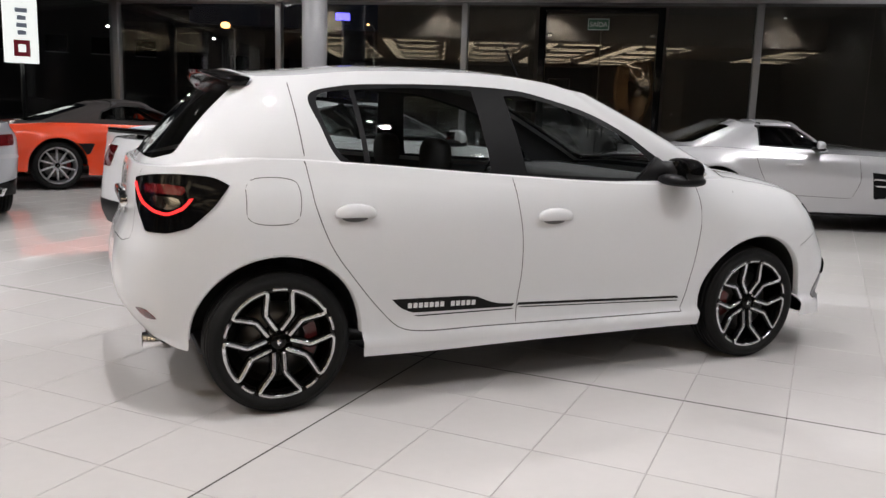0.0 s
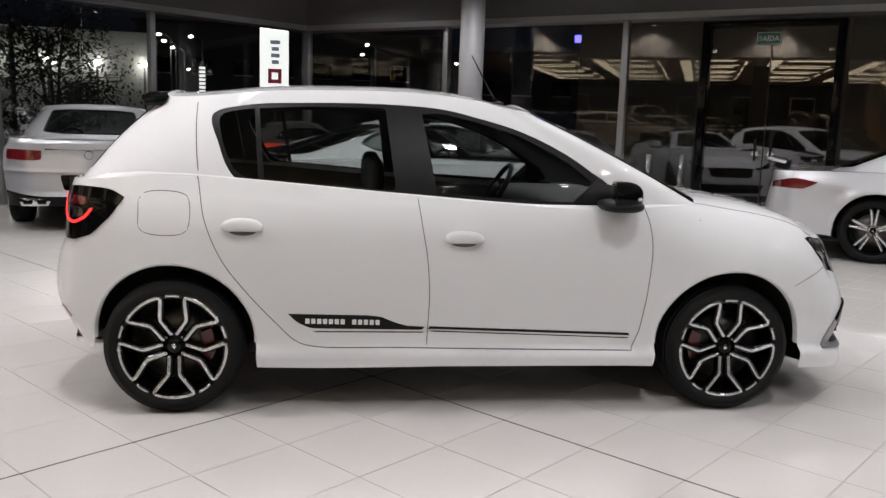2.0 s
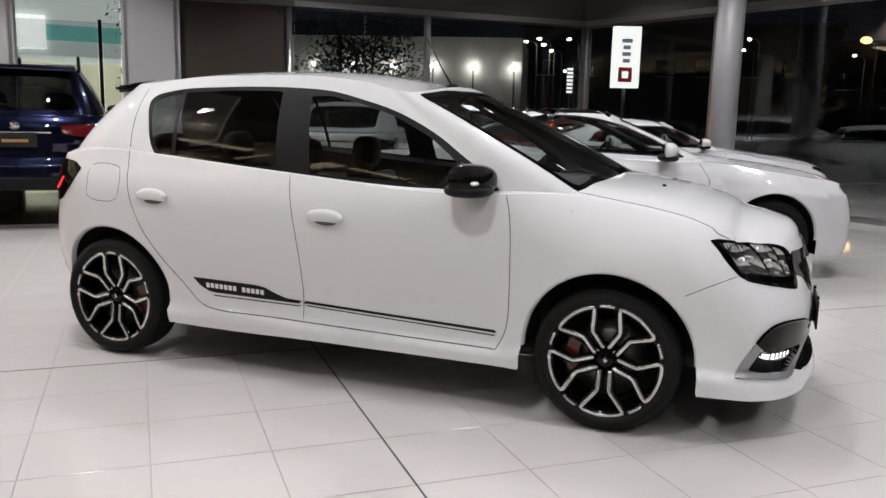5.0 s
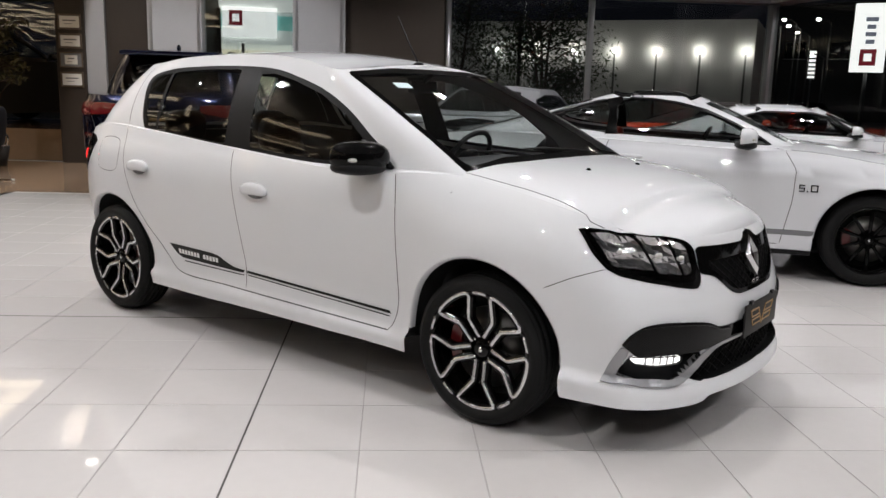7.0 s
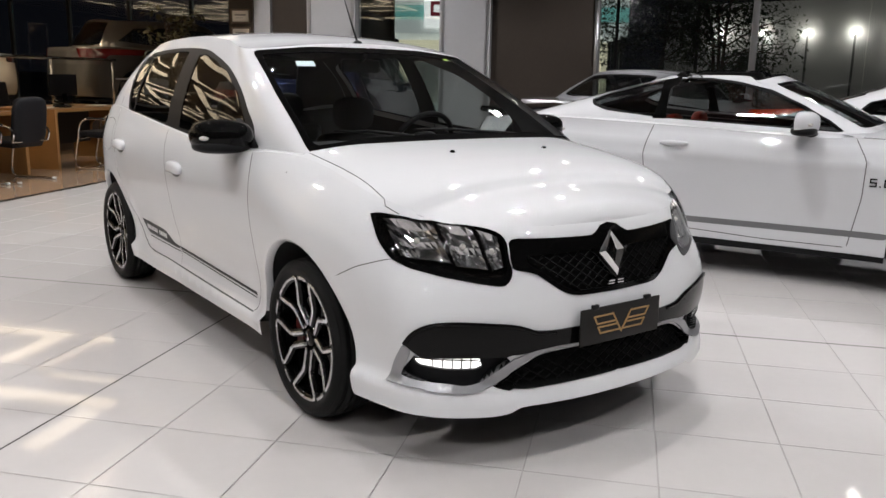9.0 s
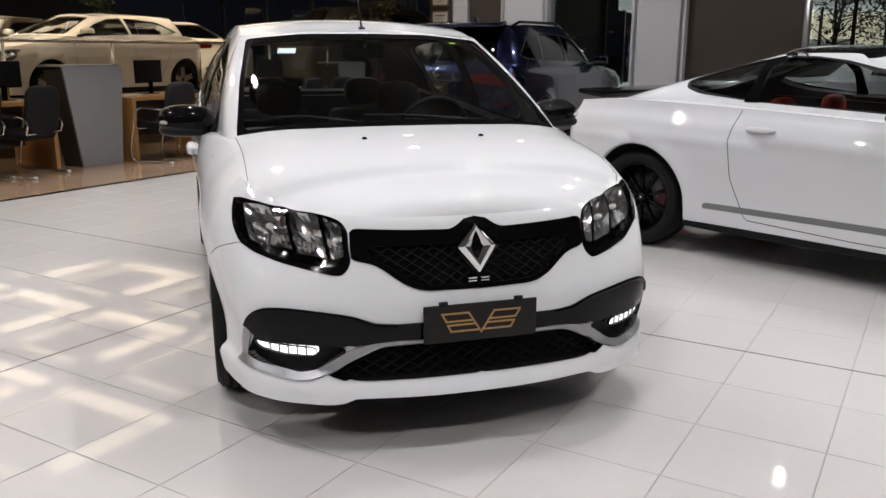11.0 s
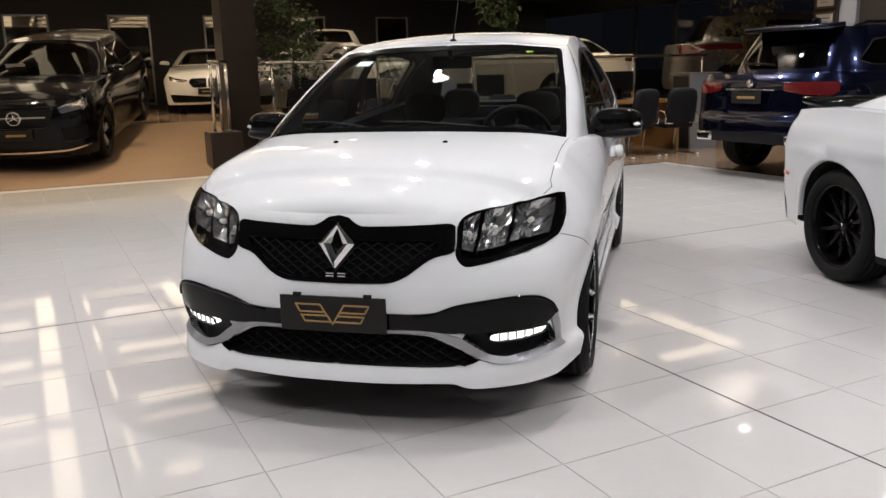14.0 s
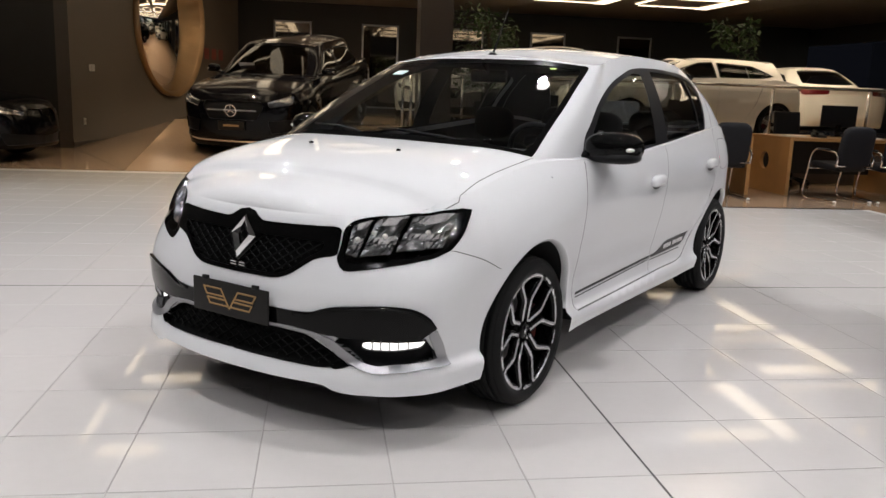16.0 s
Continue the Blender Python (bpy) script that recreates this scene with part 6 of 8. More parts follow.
# second white coupe, further back
c2 = car_spec("coupe_car", WHITE2, 4.4, 1.82, 1.30, 2.47, 0.95, 0.72, 0.86, 0.93, 0.98, 0.92, 0.75, 0.15, -0.75, -1.75, 0.50, 0.335, 0.245, S10S, rows=(-0.2,), belt_w=0.85,
    windows=[[(-0.9, 1.02), (-0.3, 0.985), (0.55, 0.965), (0.30, 1.15), (0.05, 1.215), (-0.45, 1.215), (-0.8, 1.13)]], gaps=[[(-0.5, 0.98), (-0.45, 0.6), (-0.35, 0.3)], [(0.72, 0.93), (0.72, 0.5), (0.62, 0.3)]],
    more=[dict(name="headlight", on="low", axes="xyz", line=[(2.0, 0.55, 0.74), (1.80, 0.72, 0.80), (1.72, 0.76, 0.74), (1.9, 0.70, 0.66)], mat=LENS, out=0.003)])
build_car(c2, pose(0.45, 6.75, 0, 0, 0, 20), "white sports coupe parked by the window front")

# silver grand coupe, seen from behind
sil = car_spec("coupe_car", SILVER, 5.03, 1.90, 1.45, 2.945, 0.95, 0.76, 0.92, 0.97, 1.02, 1.02, 1.10, 0.35, -0.95, -1.90, 0.59, 0.345, 0.25, S5D, rows=(-0.1, -0.95), belt_w=0.87,
    windows=[[(-1.25, 1.10), (-0.8, 1.06), (0.80, 1.02), (0.45, 1.22), (0.15, 1.31), (-0.55, 1.32), (-1.0, 1.25)]], gaps=[[(-0.75, 1.02), (-0.70, 0.6), (-0.6, 0.3)], [(0.9, 0.97), (0.9, 0.5), (0.8, 0.3)]],
    more=[dict(name="tail_lamp", on="low", axes="yz", rear=True, line=[(0.48, 0.90), (0.72, 0.91), (0.84, 0.91), (0.84, 0.80), (0.60, 0.79), (0.48, 0.80)], mat=REDLENS, out=0.005, skirt=0.01, label="red tail lamp with a light bar"),
          dict(name="chrome_strip", on="low", axes="yz", rear=True, line=[(0, 0.925), (0.46, 0.925), (0.46, 0.91), (0, 0.91)], mat=CHROME, out=0.006),
          dict(name="bumper_shelf", on="low", axes="yz", rear=True, line=[(0, 0.705), (0.86, 0.71), (0.88, 0.67), (0, 0.66)], mat=SILVER2, out=0.02, skirt=0.02),
          dict(name="rear_diffuser", on="low", axes="yz", rear=True, line=[(0, 0.20), (0.84, 0.20), (0.86, 0.46), (0.66, 0.42), (0.5, 0.40), (0, 0.40)], mat=GLOSSBLK, out=0.004),
          dict(name="plate_recess", on="low", axes="yz", rear=True, line=[(0, 0.64), (0.30, 0.64), (0.26, 0.47), (0, 0.47)], mat=GLOSSBLK, out=-0.01)])
SILP = pose(-3.42, 5.01, 0, 0, 0, 104) @ pose(2.62, 0, 0)
si, ch, _ = build_car(sil, SILP, "silver luxury coupe with red tail lamps and twin exhausts")
plate_on(si, sil["xr"] - 0.012, 0.555)
for s in (1, -1):
    part("exhaust_trim", prism_bm([(-0.17, 0.04), (0.17, 0.04), (0.13, -0.045), (-0.13, -0.045)], 0.03, (sil["xr"] + 0.06, s * 0.56, 0.34), (90, 0, -90), 0.01), CHROME, si, "chrome twin exhaust trim")
    for k in (-0.07, 0.07):
        part("exhaust_hole", prism_bm([(-0.055, 0.025), (0.055, 0.025), (0.045, -0.028), (-0.045, -0.028)], 0.035, (sil["xr"] + 0.062, s * 0.56 + k, 0.34), (90, 0, -90), 0.004), GLOSSBLK, si)
part("boot_star", lathe_bm([(0.045, 0), (0.052, 0.006), (0.045, 0.01), (0.04, 0.004)], 24, "x"), CHROME, si).location = (sil["xr"] + 0.02, 0, 0.86)

# red-orange convertible with a dark hood
org = car_spec("convertible_car", ORANGE, 4.5, 1.85, 1.30, 2.45, 0.95, 0.70, 0.84, 0.90, 0.94, 0.90, 0.80, 0.20, -0.55, -1.60, 0.50, 0.345, 0.262, dict(kind="single", n=10, w=0.024, spoke=ALLOYG, body=ALLOYG), rows=(0.0,), roof=SOFTTOP, pillar=SOFTTOP, belt_w=0.84, flare=0.03, roof_label="dark brown fabric hood",
    windows=[[(-0.62, 1.0), (0.0, 0.965), (0.66, 0.945), (0.38, 1.10), (0.10, 1.20), (-0.30, 1.20), (-0.55, 1.12)]], gaps=[[(-0.5, 0.95), (-0.48, 0.6), (-0.40, 0.3)], [(0.75, 0.9), (0.75, 0.5), (0.65, 0.3)]],
    more=[dict(name="tail_lamp", on="low", axes="yz", rear=True, line=[(0.3, 0.80), (0.80, 0.80), (0.80, 0.74), (0.3, 0.74)], mat=REDLENS, out=0.004),
          dict(name="side_intake", on="low", axes="xz", line=[(-0.98, 0.66), (-0.72, 0.66), (-0.80, 0.50), (-0.95, 0.50)], mat=SATBLK, out=-0.01)])
build_car(org, pose(-2.33, 8.72, 0, 0, 0, 14) @ pose(1.225, 0.86, 0), "red-orange convertible with a closed dark fabric hood")

# silver gull-wing coupe
sls = car_spec("sports_car", SILVER2, 4.75, 1.94, 1.31, 2.68, 0.95, 0.70, 0.86, 0.91, 0.95, 0.93, 0.12, -0.28, -1.02, -1.78, 0.50, 0.345, 0.262, dict(kind="double", n=5, w=0.026, spoke=ALLOY, a0=14, am=8, a1=9), rows=(-0.75,), belt_w=0.83, flare=0.035, pillar=SILVER2, backglass=GLASSP, glass=GLASSP,
    windows=[[(-0.83, 0.985), (-0.4, 0.965), (-0.06, 0.95), (-0.13, 1.03), (-0.27, 1.16), (-0.40, 1.225), (-0.82, 1.225)]], gaps=[[(-0.90, 0.9), (-0.83, 0.7), (-0.72, 0.5), (-0.6, 0.42), (0.25, 0.40), (0.33, 0.6), (0.30, 0.88)]],
    more=[dict(name="tail_lamp", on="low", axes="xyz", line=[(-2.38, 0.55, 0.80), (-2.22, 0.80, 0.835), (-1.90, 0.93, 0.825), (-2.05, 0.90, 0.75), (-2.38, 0.60, 0.735)], mat=REDLENS, out=0.005, skirt=0.008),
          dict(name="side_vent", on="low", axes="xz", line=[(0.45, 0.72), (0.72, 0.70), (0.66, 0.42), (0.50, 0.40)], mat=SATBLK, out=-0.02, skirt=-0.02),
          dict(name="lower_sill", on="low", line=[(-0.96, 0.19), (0.96, 0.19), (0.96, 0.225), (-0.96, 0.225)], mat=SATBLK, out=0.006),
          dict(name="vent_fin", on="low", axes="xz", line=[(0.48, 0.64), (0.72, 0.63)], width=0.018, mat=CHROME, out=0.004), dict(name="vent_fin", on="low", axes="xz", line=[(0.50, 0.56), (0.70, 0.555)], width=0.018, mat=CHROME, out=0.004)])
sl, ch, _ = build_car(sls, pose(6.58, 3.74, 0, 0, 0, -30), "silver gull-wing sports car with twin-spoke wheels")
handle(sl, ch["low"], -0.45, 0.78, SILVER2)
for side in (1, -1):
    part("spoiler_strut", put_m(box_bm(0.16, 0.02, 0.09), pose(-2.30, side * 0.42, 0.985, 0, 18, 0)), SATBLK, sl, smooth=False)
part("spoiler_blade", put_m(box_bm(0.20, 1.24, 0.022, bevel=0.008), pose(-2.36, 0, 1.035, 0, 12, 0)), SILVER2, sl)


def suv_spec(name, paint, **k):
    base = dict(L=4.92, W=2.0, H=1.74, wb=2.97, fo=0.87, nose=0.95, hood=1.10, belt_f=1.13, belt_r=1.18, tail=1.17, ws0=1.02, ws1=0.30, bl1=-1.78, bl0=-2.12, roof_w=0.60, tyre=0.375, rim=0.265, style=S5D)
    base.update(k)
    args = [base.pop(q) for q in ("L", "W", "H", "wb", "fo", "nose", "hood", "belt_f", "belt_r", "tail", "ws0", "ws1", "bl1", "bl0", "roof_w", "tyre", "rim", "style")]
    return car_spec(name, paint, *args, **base)


x5 = suv_spec("suv_car", BLUE, rear_in=[(0.1, 0.15), (0.34, 0.06), (0.5, 0.0), (0.66, 0.01), (0.74, 0.045), (0.95, 0.06), (1.10, 0.085), (1.2, 0.16)], rows=(0.0, -0.95), back_h=0.62, cabin_z=0.5, belt_w=0.88, glass=GLASSP, backglass=GLASSP,
    low=[(-2.6, 0.42), (-1.9, 0.36), (-1.0, 0.30), (1.0, 0.30), (1.9, 0.30), (2.4, 0.30)],
    windows=[[(-0.28, 1.225), (0.70, 1.19), (0.45, 1.36), (0.15, 1.53), (-0.24, 1.58)], [(-1.15, 1.24), (-0.34, 1.225), (-0.31, 1.58), (-1.0, 1.57)], [(-1.75, 1.30), (-1.6, 1.25), (-1.21, 1.24), (-1.08, 1.56), (-1.45, 1.53)]],
    gaps=[[(-0.30, 1.16), (-0.26, 0.8), (-0.28, 0.40)], [(-1.18, 1.17), (-1.05, 0.9), (-0.9, 0.5), (-0.85, 0.42)], [(0.95, 1.13), (0.92, 0.8), (0.85, 0.42)]],
    more=[dict(name="tail_lamp", on="low", axes="yz", rear=True, line=[(0.42, 1.07), (0.60, 1.085), (0.92, 1.085), (0.93, 0.99), (0.90, 0.945), (0.66, 0.955), (0.42, 0.995)], mat=REDLENS, out=0.01, skirt=0.02, label="dark red wide tail lamp"),
          dict(name="rear_reflector", on="low", axes="yz", rear=True, line=[(0.74, 0.73), (0.90, 0.745), (0.90, 0.715), (0.74, 0.705)], mat=REDLENS, out=0.004),
          dict(name="tailgate_gap", on="low", axes="yz", rear=True, line=[(0.80, 0.96), (0.72, 0.68), (0, 0.66)], width=0.008, mat=GAP, out=-0.004),
          dict(name="rear_valance", on="low", axes="yz", rear=True, line=[(0, 0.36), (0.9, 0.36), (0.93, 0.52), (0, 0.54)], mat=SATBLK, out=0.004)])
X5P = pose(-5.16, 2.04, 0, 0, 0, 134) @ pose(-x5["xr"], 0, 0)
xx, ch, _ = build_car(x5, X5P, "dark blue luxury SUV with red tail lamps")
plate_on(xx, x5["xr"] - 0.004, 0.92)
for s in (1, -1):
    part("exhaust_trim", prism_bm([(-0.12, 0.05), (0.12, 0.05), (0.10, -0.05), (-0.10, -0.05)], 0.05, (x5["xr"] + 0.06, s * 0.62, 0.47), (90, 0, -90), 0.012), CHROME, xx, "chrome exhaust trim")
    part("exhaust_hole", prism_bm([(-0.095, 0.033), (0.095, 0.033), (0.08, -0.033), (-0.08, -0.033)], 0.055, (x5["xr"] + 0.062, s * 0.62, 0.47), (90, 0, -90), 0.003), GLOSSBLK, xx)
    part("roof_rail", sweep_bm([(-1.62, s * 0.60, 1.655), (-1.4, s * 0.60, 1.715), (-0.2, s * 0.60, 1.73), (0.15, s * 0.585, 1.68)], 0.018, 8), GLOSSBLK, xx)
part("boot_badge", cyl_bm(0.045, 0.01, (x5["xr"] + 0.05, 0, 1.07), "x", 24), CHROME, xx)
part("roof_fin", ellipsoid_bm(0.08, 0.02, 0.045, (-1.45, 0, 1.75)), BLUE, xx)
part("roof_spoiler", put_m(box_bm(0.30, 1.14, 0.055, (0, 0, 0), 0.022, 3), pose(-1.86, 0, 1.675, 0, -6, 0)), BLUE, xx)
part("rear_wiper", sweep_bm([(-2.13, 0.0, 1.27), (-2.10, 0.25, 1.285), (-2.09, 0.46, 1.29)], 0.010, 8), SATBLK, xx)
part("lamp_bar", box_bm(0.012, 0.66, 0.018, (x5["xr"] + 0.045, 0, 1.005), 0.004), CHROME, xx)

# black SUV facing the hall
glc = suv_spec("suv_car", BLACKP, L=4.66, W=1.90, H=1.58, wb=2.87, fo=0.85, nose=0.92, hood=1.04, belt_f=1.05, belt_r=1.10, tail=1.10, ws0=1.0, ws1=0.28, bl1=-1.60, bl0=-1.98, tyre=0.36, rim=0.25, style=S5D, screen=GLASSP, backglass=GLASSP, glass=GLASSP, rows=(0.0,), belt_w=0.88,
    windows=[[(-0.28, 1.14), (0.66, 1.11), (0.40, 1.27), (0.12, 1.40), (-0.24, 1.435)], [(-1.45, 1.19), (-1.15, 1.155), (-0.34, 1.14), (-0.31, 1.435), (-1.1, 1.41)]],
    more=[dict(name="headlight", on="low", axes="xyz", line=[(2.20, 0.52, 0.86), (2.05, 0.74, 0.92), (1.90, 0.82, 0.92), (2.0, 0.80, 0.80), (2.22, 0.55, 0.77)], mat=LENS, out=0.003, behind=REFLECTOR),
          dict(name="grille", on="low", axes="yz", line=[(0, 0.86), (0.42, 0.86), (0.46, 0.78), (0.36, 0.60), (0, 0.60)], mat=SATBLK, out=-0.02, skirt=-0.025),
          dict(name="chrome_lip", on="low", axes="yz", line=[(0, 0.285), (0.6, 0.29), (0.82, 0.33)], width=0.025, mat=CHROME, out=0.012, skirt=0.015),
          dict(name="side_intake", on="low", axes="yz", line=[(0.52, 0.58), (0.82, 0.60), (0.82, 0.42), (0.56, 0.40)], mat=SATBLK, out=-0.015, skirt=-0.02)])
GLCP = B @ pose(-8.55, -2.08, 0.205, 0, 7.3, -18) @ pose(-1.43, 0, 0)
gg, ch, _ = build_car(glc, GLCP, "black SUV with a chrome star grille")
plate_on(gg, glc["xf"] + 0.03, 0.52, False)
part("grille_star", lathe_bm([(0.075, -0.004), (0.09, 0.0), (0.09, 0.01), (0.075, 0.012), (0.075, -0.004)], 32, "x"), CHROME, gg).location = (glc["xf"] + 0.02, 0, 0.735)
for a in (90, 210, 330):
    part("star_arm", put(box_bm(0.008, 0.014, 0.08, (0, 0, 0.04)), pose(glc["xf"] + 0.027, 0, 0.735, a - 90, 0, 0)), CHROME, gg)
part("grille_bar", box_bm(0.02, 0.74, 0.018, (glc["xf"] - 0.01, 0, 0.735), 0.004), SATSIL, gg)
part("price_card", put(box_bm(0.26, 0.004, 0.16), pose(0.78, -0.35, 1.20, 40, 0, 90)), LENSW, gg, smooth=False)

# cream-lit cars on the platform
acl = car_spec("hatchback_car", CREAM, 4.29, 1.78, 1.43, 2.70, 0.90, 0.78, 0.95, 1.0, 1.06, 1.02, 1.0, 0.25, -1.50, -1.78, 0.54, 0.325, 0.245, S5D, rows=(0.0, -0.9), belt_w=0.88, crease=(0.72, 0.015), glass=GLASSD,
    windows=[[(-0.25, 1.07), (0.72, 1.04), (0.35, 1.22), (0.05, 1.31), (-0.22, 1.33)], [(-1.35, 1.13), (-1.1, 1.085), (-0.30, 1.075), (-0.28, 1.33), (-0.95, 1.29)]],
    gaps=[[(-0.27, 1.02), (-0.24, 0.6), (-0.26, 0.3)], [(-1.1, 1.05), (-0.95, 0.7), (-0.8, 0.4)], [(0.9, 1.0), (0.88, 0.6), (0.8, 0.3)]],
    more=[dict(name="tail_lamp", on="low", axes="xyz", line=[(-2.05, 0.45, 0.98), (-1.9, 0.75, 1.0), (-1.72, 0.82, 0.98), (-1.88, 0.80, 0.86), (-2.08, 0.5, 0.86)], mat=REDLENS, out=0.005),
          dict(name="lower_sill", on="low", line=[(-0.95, 0.19), (0.95, 0.19), (0.95, 0.245), (-0.95, 0.245)], mat=SATBLK, out=0.004),
          dict(name="headlight", on="low", axes="xyz", line=[(2.1, 0.5, 0.74), (1.9, 0.72, 0.80), (1.75, 0.78, 0.80), (1.88, 0.76, 0.68), (2.1, 0.55, 0.66)], mat=LENS, out=0.003, behind=REFLECTOR)])
build_car(acl, B @ pose(-9.45, 6.5, PZ, 0, 0, -86) @ pose(1.35, 0, 0), "white compact hatchback under warm hall lights")
sed = dict(rows=(0.0,), belt_w=0.88, cell=0.08)
SEDW = [[(-1.35, 1.08), (-1.0, 1.03), (0.75, 0.99), (0.40, 1.18), (0.10, 1.29), (-0.55, 1.31), (-1.05, 1.24)]]


def sedan_spec(name, paint, **k):
    e = dict(sed)
    e.update(windows=SEDW, gaps=[[(-0.28, 1.0), (-0.25, 0.6), (-0.26, 0.3)]], more=[
        dict(name="tail_lamp", on="low", axes="yz", rear=True, line=[(0.42, 0.98), (0.84, 0.98), (0.84, 0.86), (0.42, 0.88)], mat=REDLENS, out=0.005),
        dict(name="headlight", on="low", axes="xyz", line=[(2.25, 0.42, 0.74), (2.1, 0.68, 0.79), (1.92, 0.78, 0.79), (2.05, 0.74, 0.68), (2.26, 0.45, 0.67)], mat=LENS, out=0.003, behind=REFLECTOR),
        dict(name="grille", on="low", axes="yz", line=[(0.02, 0.74), (0.34, 0.74), (0.38, 0.66), (0.30, 0.55), (0.02, 0.55)], mat=GLOSSBLK, out=-0.015, skirt=-0.02),
        dict(name="lower_intake", on="low", axes="yz", line=[(0, 0.36), (0.78, 0.42), (0.72, 0.25), (0, 0.25)], mat=SATBLK, out=-0.02, skirt=-0.025)])
    e.update(k)
    return car_spec(name, paint, 4.70, 1.83, 1.43, 2.85, 0.85, 0.78, 0.93, 0.98, 1.03, 1.02, 1.05, 0.30, -1.05, -1.75, 0.53, 0.335, 0.235, S5D, **e)


b3, ch, _ = build_car(sedan_spec("sedan_car", CREAM), B @ pose(-13.7, 1.30, PZ, 0, 0, -13) @ pose(-2.3, 0, 0), "white sedan with black double grille, facing the hall")
plate_on(b3, 2.29, 0.47, False)
build_car(sedan_spec("sedan_car", CREAM), B @ pose(-9.5, 8.55, PZ, 0, 0, 178) @ pose(2.4, 0, 0), "white sedan with red tail lamps under warm light")
build_car(sedan_spec("sedan_car", GREYP), B @ pose(-12.2, 3.2, PZ, 0, 0, -60), "graphite sedan parked on the raised floor")
build_car(sedan_spec("sedan_car", BROWNP), B @ pose(-11.6, 4.9, PZ, 0, 0, -70), "bronze brown sedan parked on the raised floor")
build_car(suv_spec("suv_car", CREAM, L=4.3, H=1.85, wb=2.6, hood=1.15, nose=1.02, belt_f=1.18, belt_r=1.2, tail=1.2, ws0=0.75, ws1=0.45, bl1=-1.78, bl0=-1.9, cell=0.09, rows=(0.0,), windows=[[(-0.2, 1.26), (0.45, 1.25), (0.25, 1.66), (-0.2, 1.68)], [(-1.1, 1.27), (-0.27, 1.26), (-0.27, 1.68), (-1.1, 1.68)]]), B @ pose(-15.4, 4.6, PZ, 0, 0, -20), "white boxy off-road vehicle with a roof rack")
build_car(suv_spec("suv_car", GREYP, cell=0.09, rows=(0.0,), windows=[[(-1.75, 1.30), (-1.2, 1.24), (-0.3, 1.225), (0.68, 1.19), (0.40, 1.40), (0.12, 1.54), (-0.6, 1.58), (-1.4, 1.54)]],
    more=[dict(name="tail_lamp", on="low", axes="yz", rear=True, line=[(0.62, 1.14), (0.97, 1.14), (0.97, 0.92), (0.72, 0.95)], mat=REDLENS, out=0.01, skirt=0.02)]), B @ pose(-7.95, 8.9, PZ, 0, 0, 60) @ pose(2.565, 0.97, 0), "graphite SUV with tall red tail lamps")
build_car(sedan_spec("sedan_car", BLACKP), B @ pose(-8.3, -6.1, 0, 0, 0, 80) @ pose(-1.2, 0, 0), "black sedan in the dark bay beside the wall")

# ---------------------------------------------------------------- furniture of the hall
WOOD = mat("honey_wood_veneer", (0.40, 0.21, 0.075), 0.35, 0, 0.2, var=0.12, scale=5, rvar=0.08, bump=0.03)
UPH = mat("black_upholstery", (0.009, 0.009, 0.011), 0.6, var=0.15, scale=30, bump=0.12, bscale=500, spec=0.2)
PODIUM = mat("grey_laminate", (0.25, 0.25, 0.26), 0.45, 0.1, 0, var=0.05, scale=3, rvar=0.05)
SCREEN = mat("black_screen", (0.006, 0.006, 0.008), 0.08, var=0.05)
PAPER = mat("white_paper", (0.72, 0.70, 0.66), 0.7, var=0.05, scale=9)
LEAF = mat("dark_green_leaf", (0.045, 0.085, 0.025), 0.45, var=0.3, scale=3, rand=0.1)
LEAFO = mat("olive_leaf", (0.085, 0.075, 0.028), 0.5, var=0.3, scale=3)
BARK = mat("brown_bark", (0.07, 0.05, 0.035), 0.85, var=0.25, scale=9, bump=0.4, bscale=60)
BRONZE = mat("brushed_bronze", (0.42, 0.27, 0.14), 0.32, 0.75, var=0.12, scale=6, rvar=0.1)
MIRROR = mat("mirror_silver", (0.86, 0.86, 0.86), 0.01, 1.0, var=0)
SWITCH = mat("ivory_switch_plate", (0.55, 0.53, 0.49), 0.4, var=0.04)
RAILGLASS = glass("railing_glass", (0.94, 0.95, 0.95), 0.0, 1.0, 0.02)
TERRA = mat("dark_planter", (0.035, 0.032, 0.03), 0.5, var=0.15, scale=8, bump=0.1)


def holed_panel_bm(w, h, t, cx, cz, r):
    """An upright board in the x-z plane with a round hole, its lower left corner at the origin."""
    bm = bmesh.new()
    angs = sorted([math.tau * k / 40 for k in range(40)] + [math.atan2(z - cz, x - cx) % math.tau for x in (0, w) for z in (0, h)])
    rings = []
    for y in (0, t):
        inner, outer = [], []
        for a in angs:
            c, s = math.cos(a), math.sin(a)
            k = min((w - cx) / c if c > 1e-6 else 99, -cx / c if c < -1e-6 else 99, (h - cz) / s if s > 1e-6 else 99, -cz / s if s < -1e-6 else 99)
            inner.append(bm.verts.new((cx + r * c, y, cz + r * s)))
            outer.append(bm.verts.new((cx + k * c, y, cz + k * s)))
        rings.append((inner, outer))
    n = len(angs)
    (i0, o0), (i1, o1) = rings
    for k in range(n):
        j = (k + 1) % n
        bm.faces.new((i0[k], o0[k], o0[j], i0[j]))
        bm.faces.new((i1[k], i1[j], o1[j], o1[k]))
        bm.faces.new((i0[k], i0[j], i1[j], i1[k]))
        bm.faces.new((o0[k], o1[k], o1[j], o0[j]))
    return bm


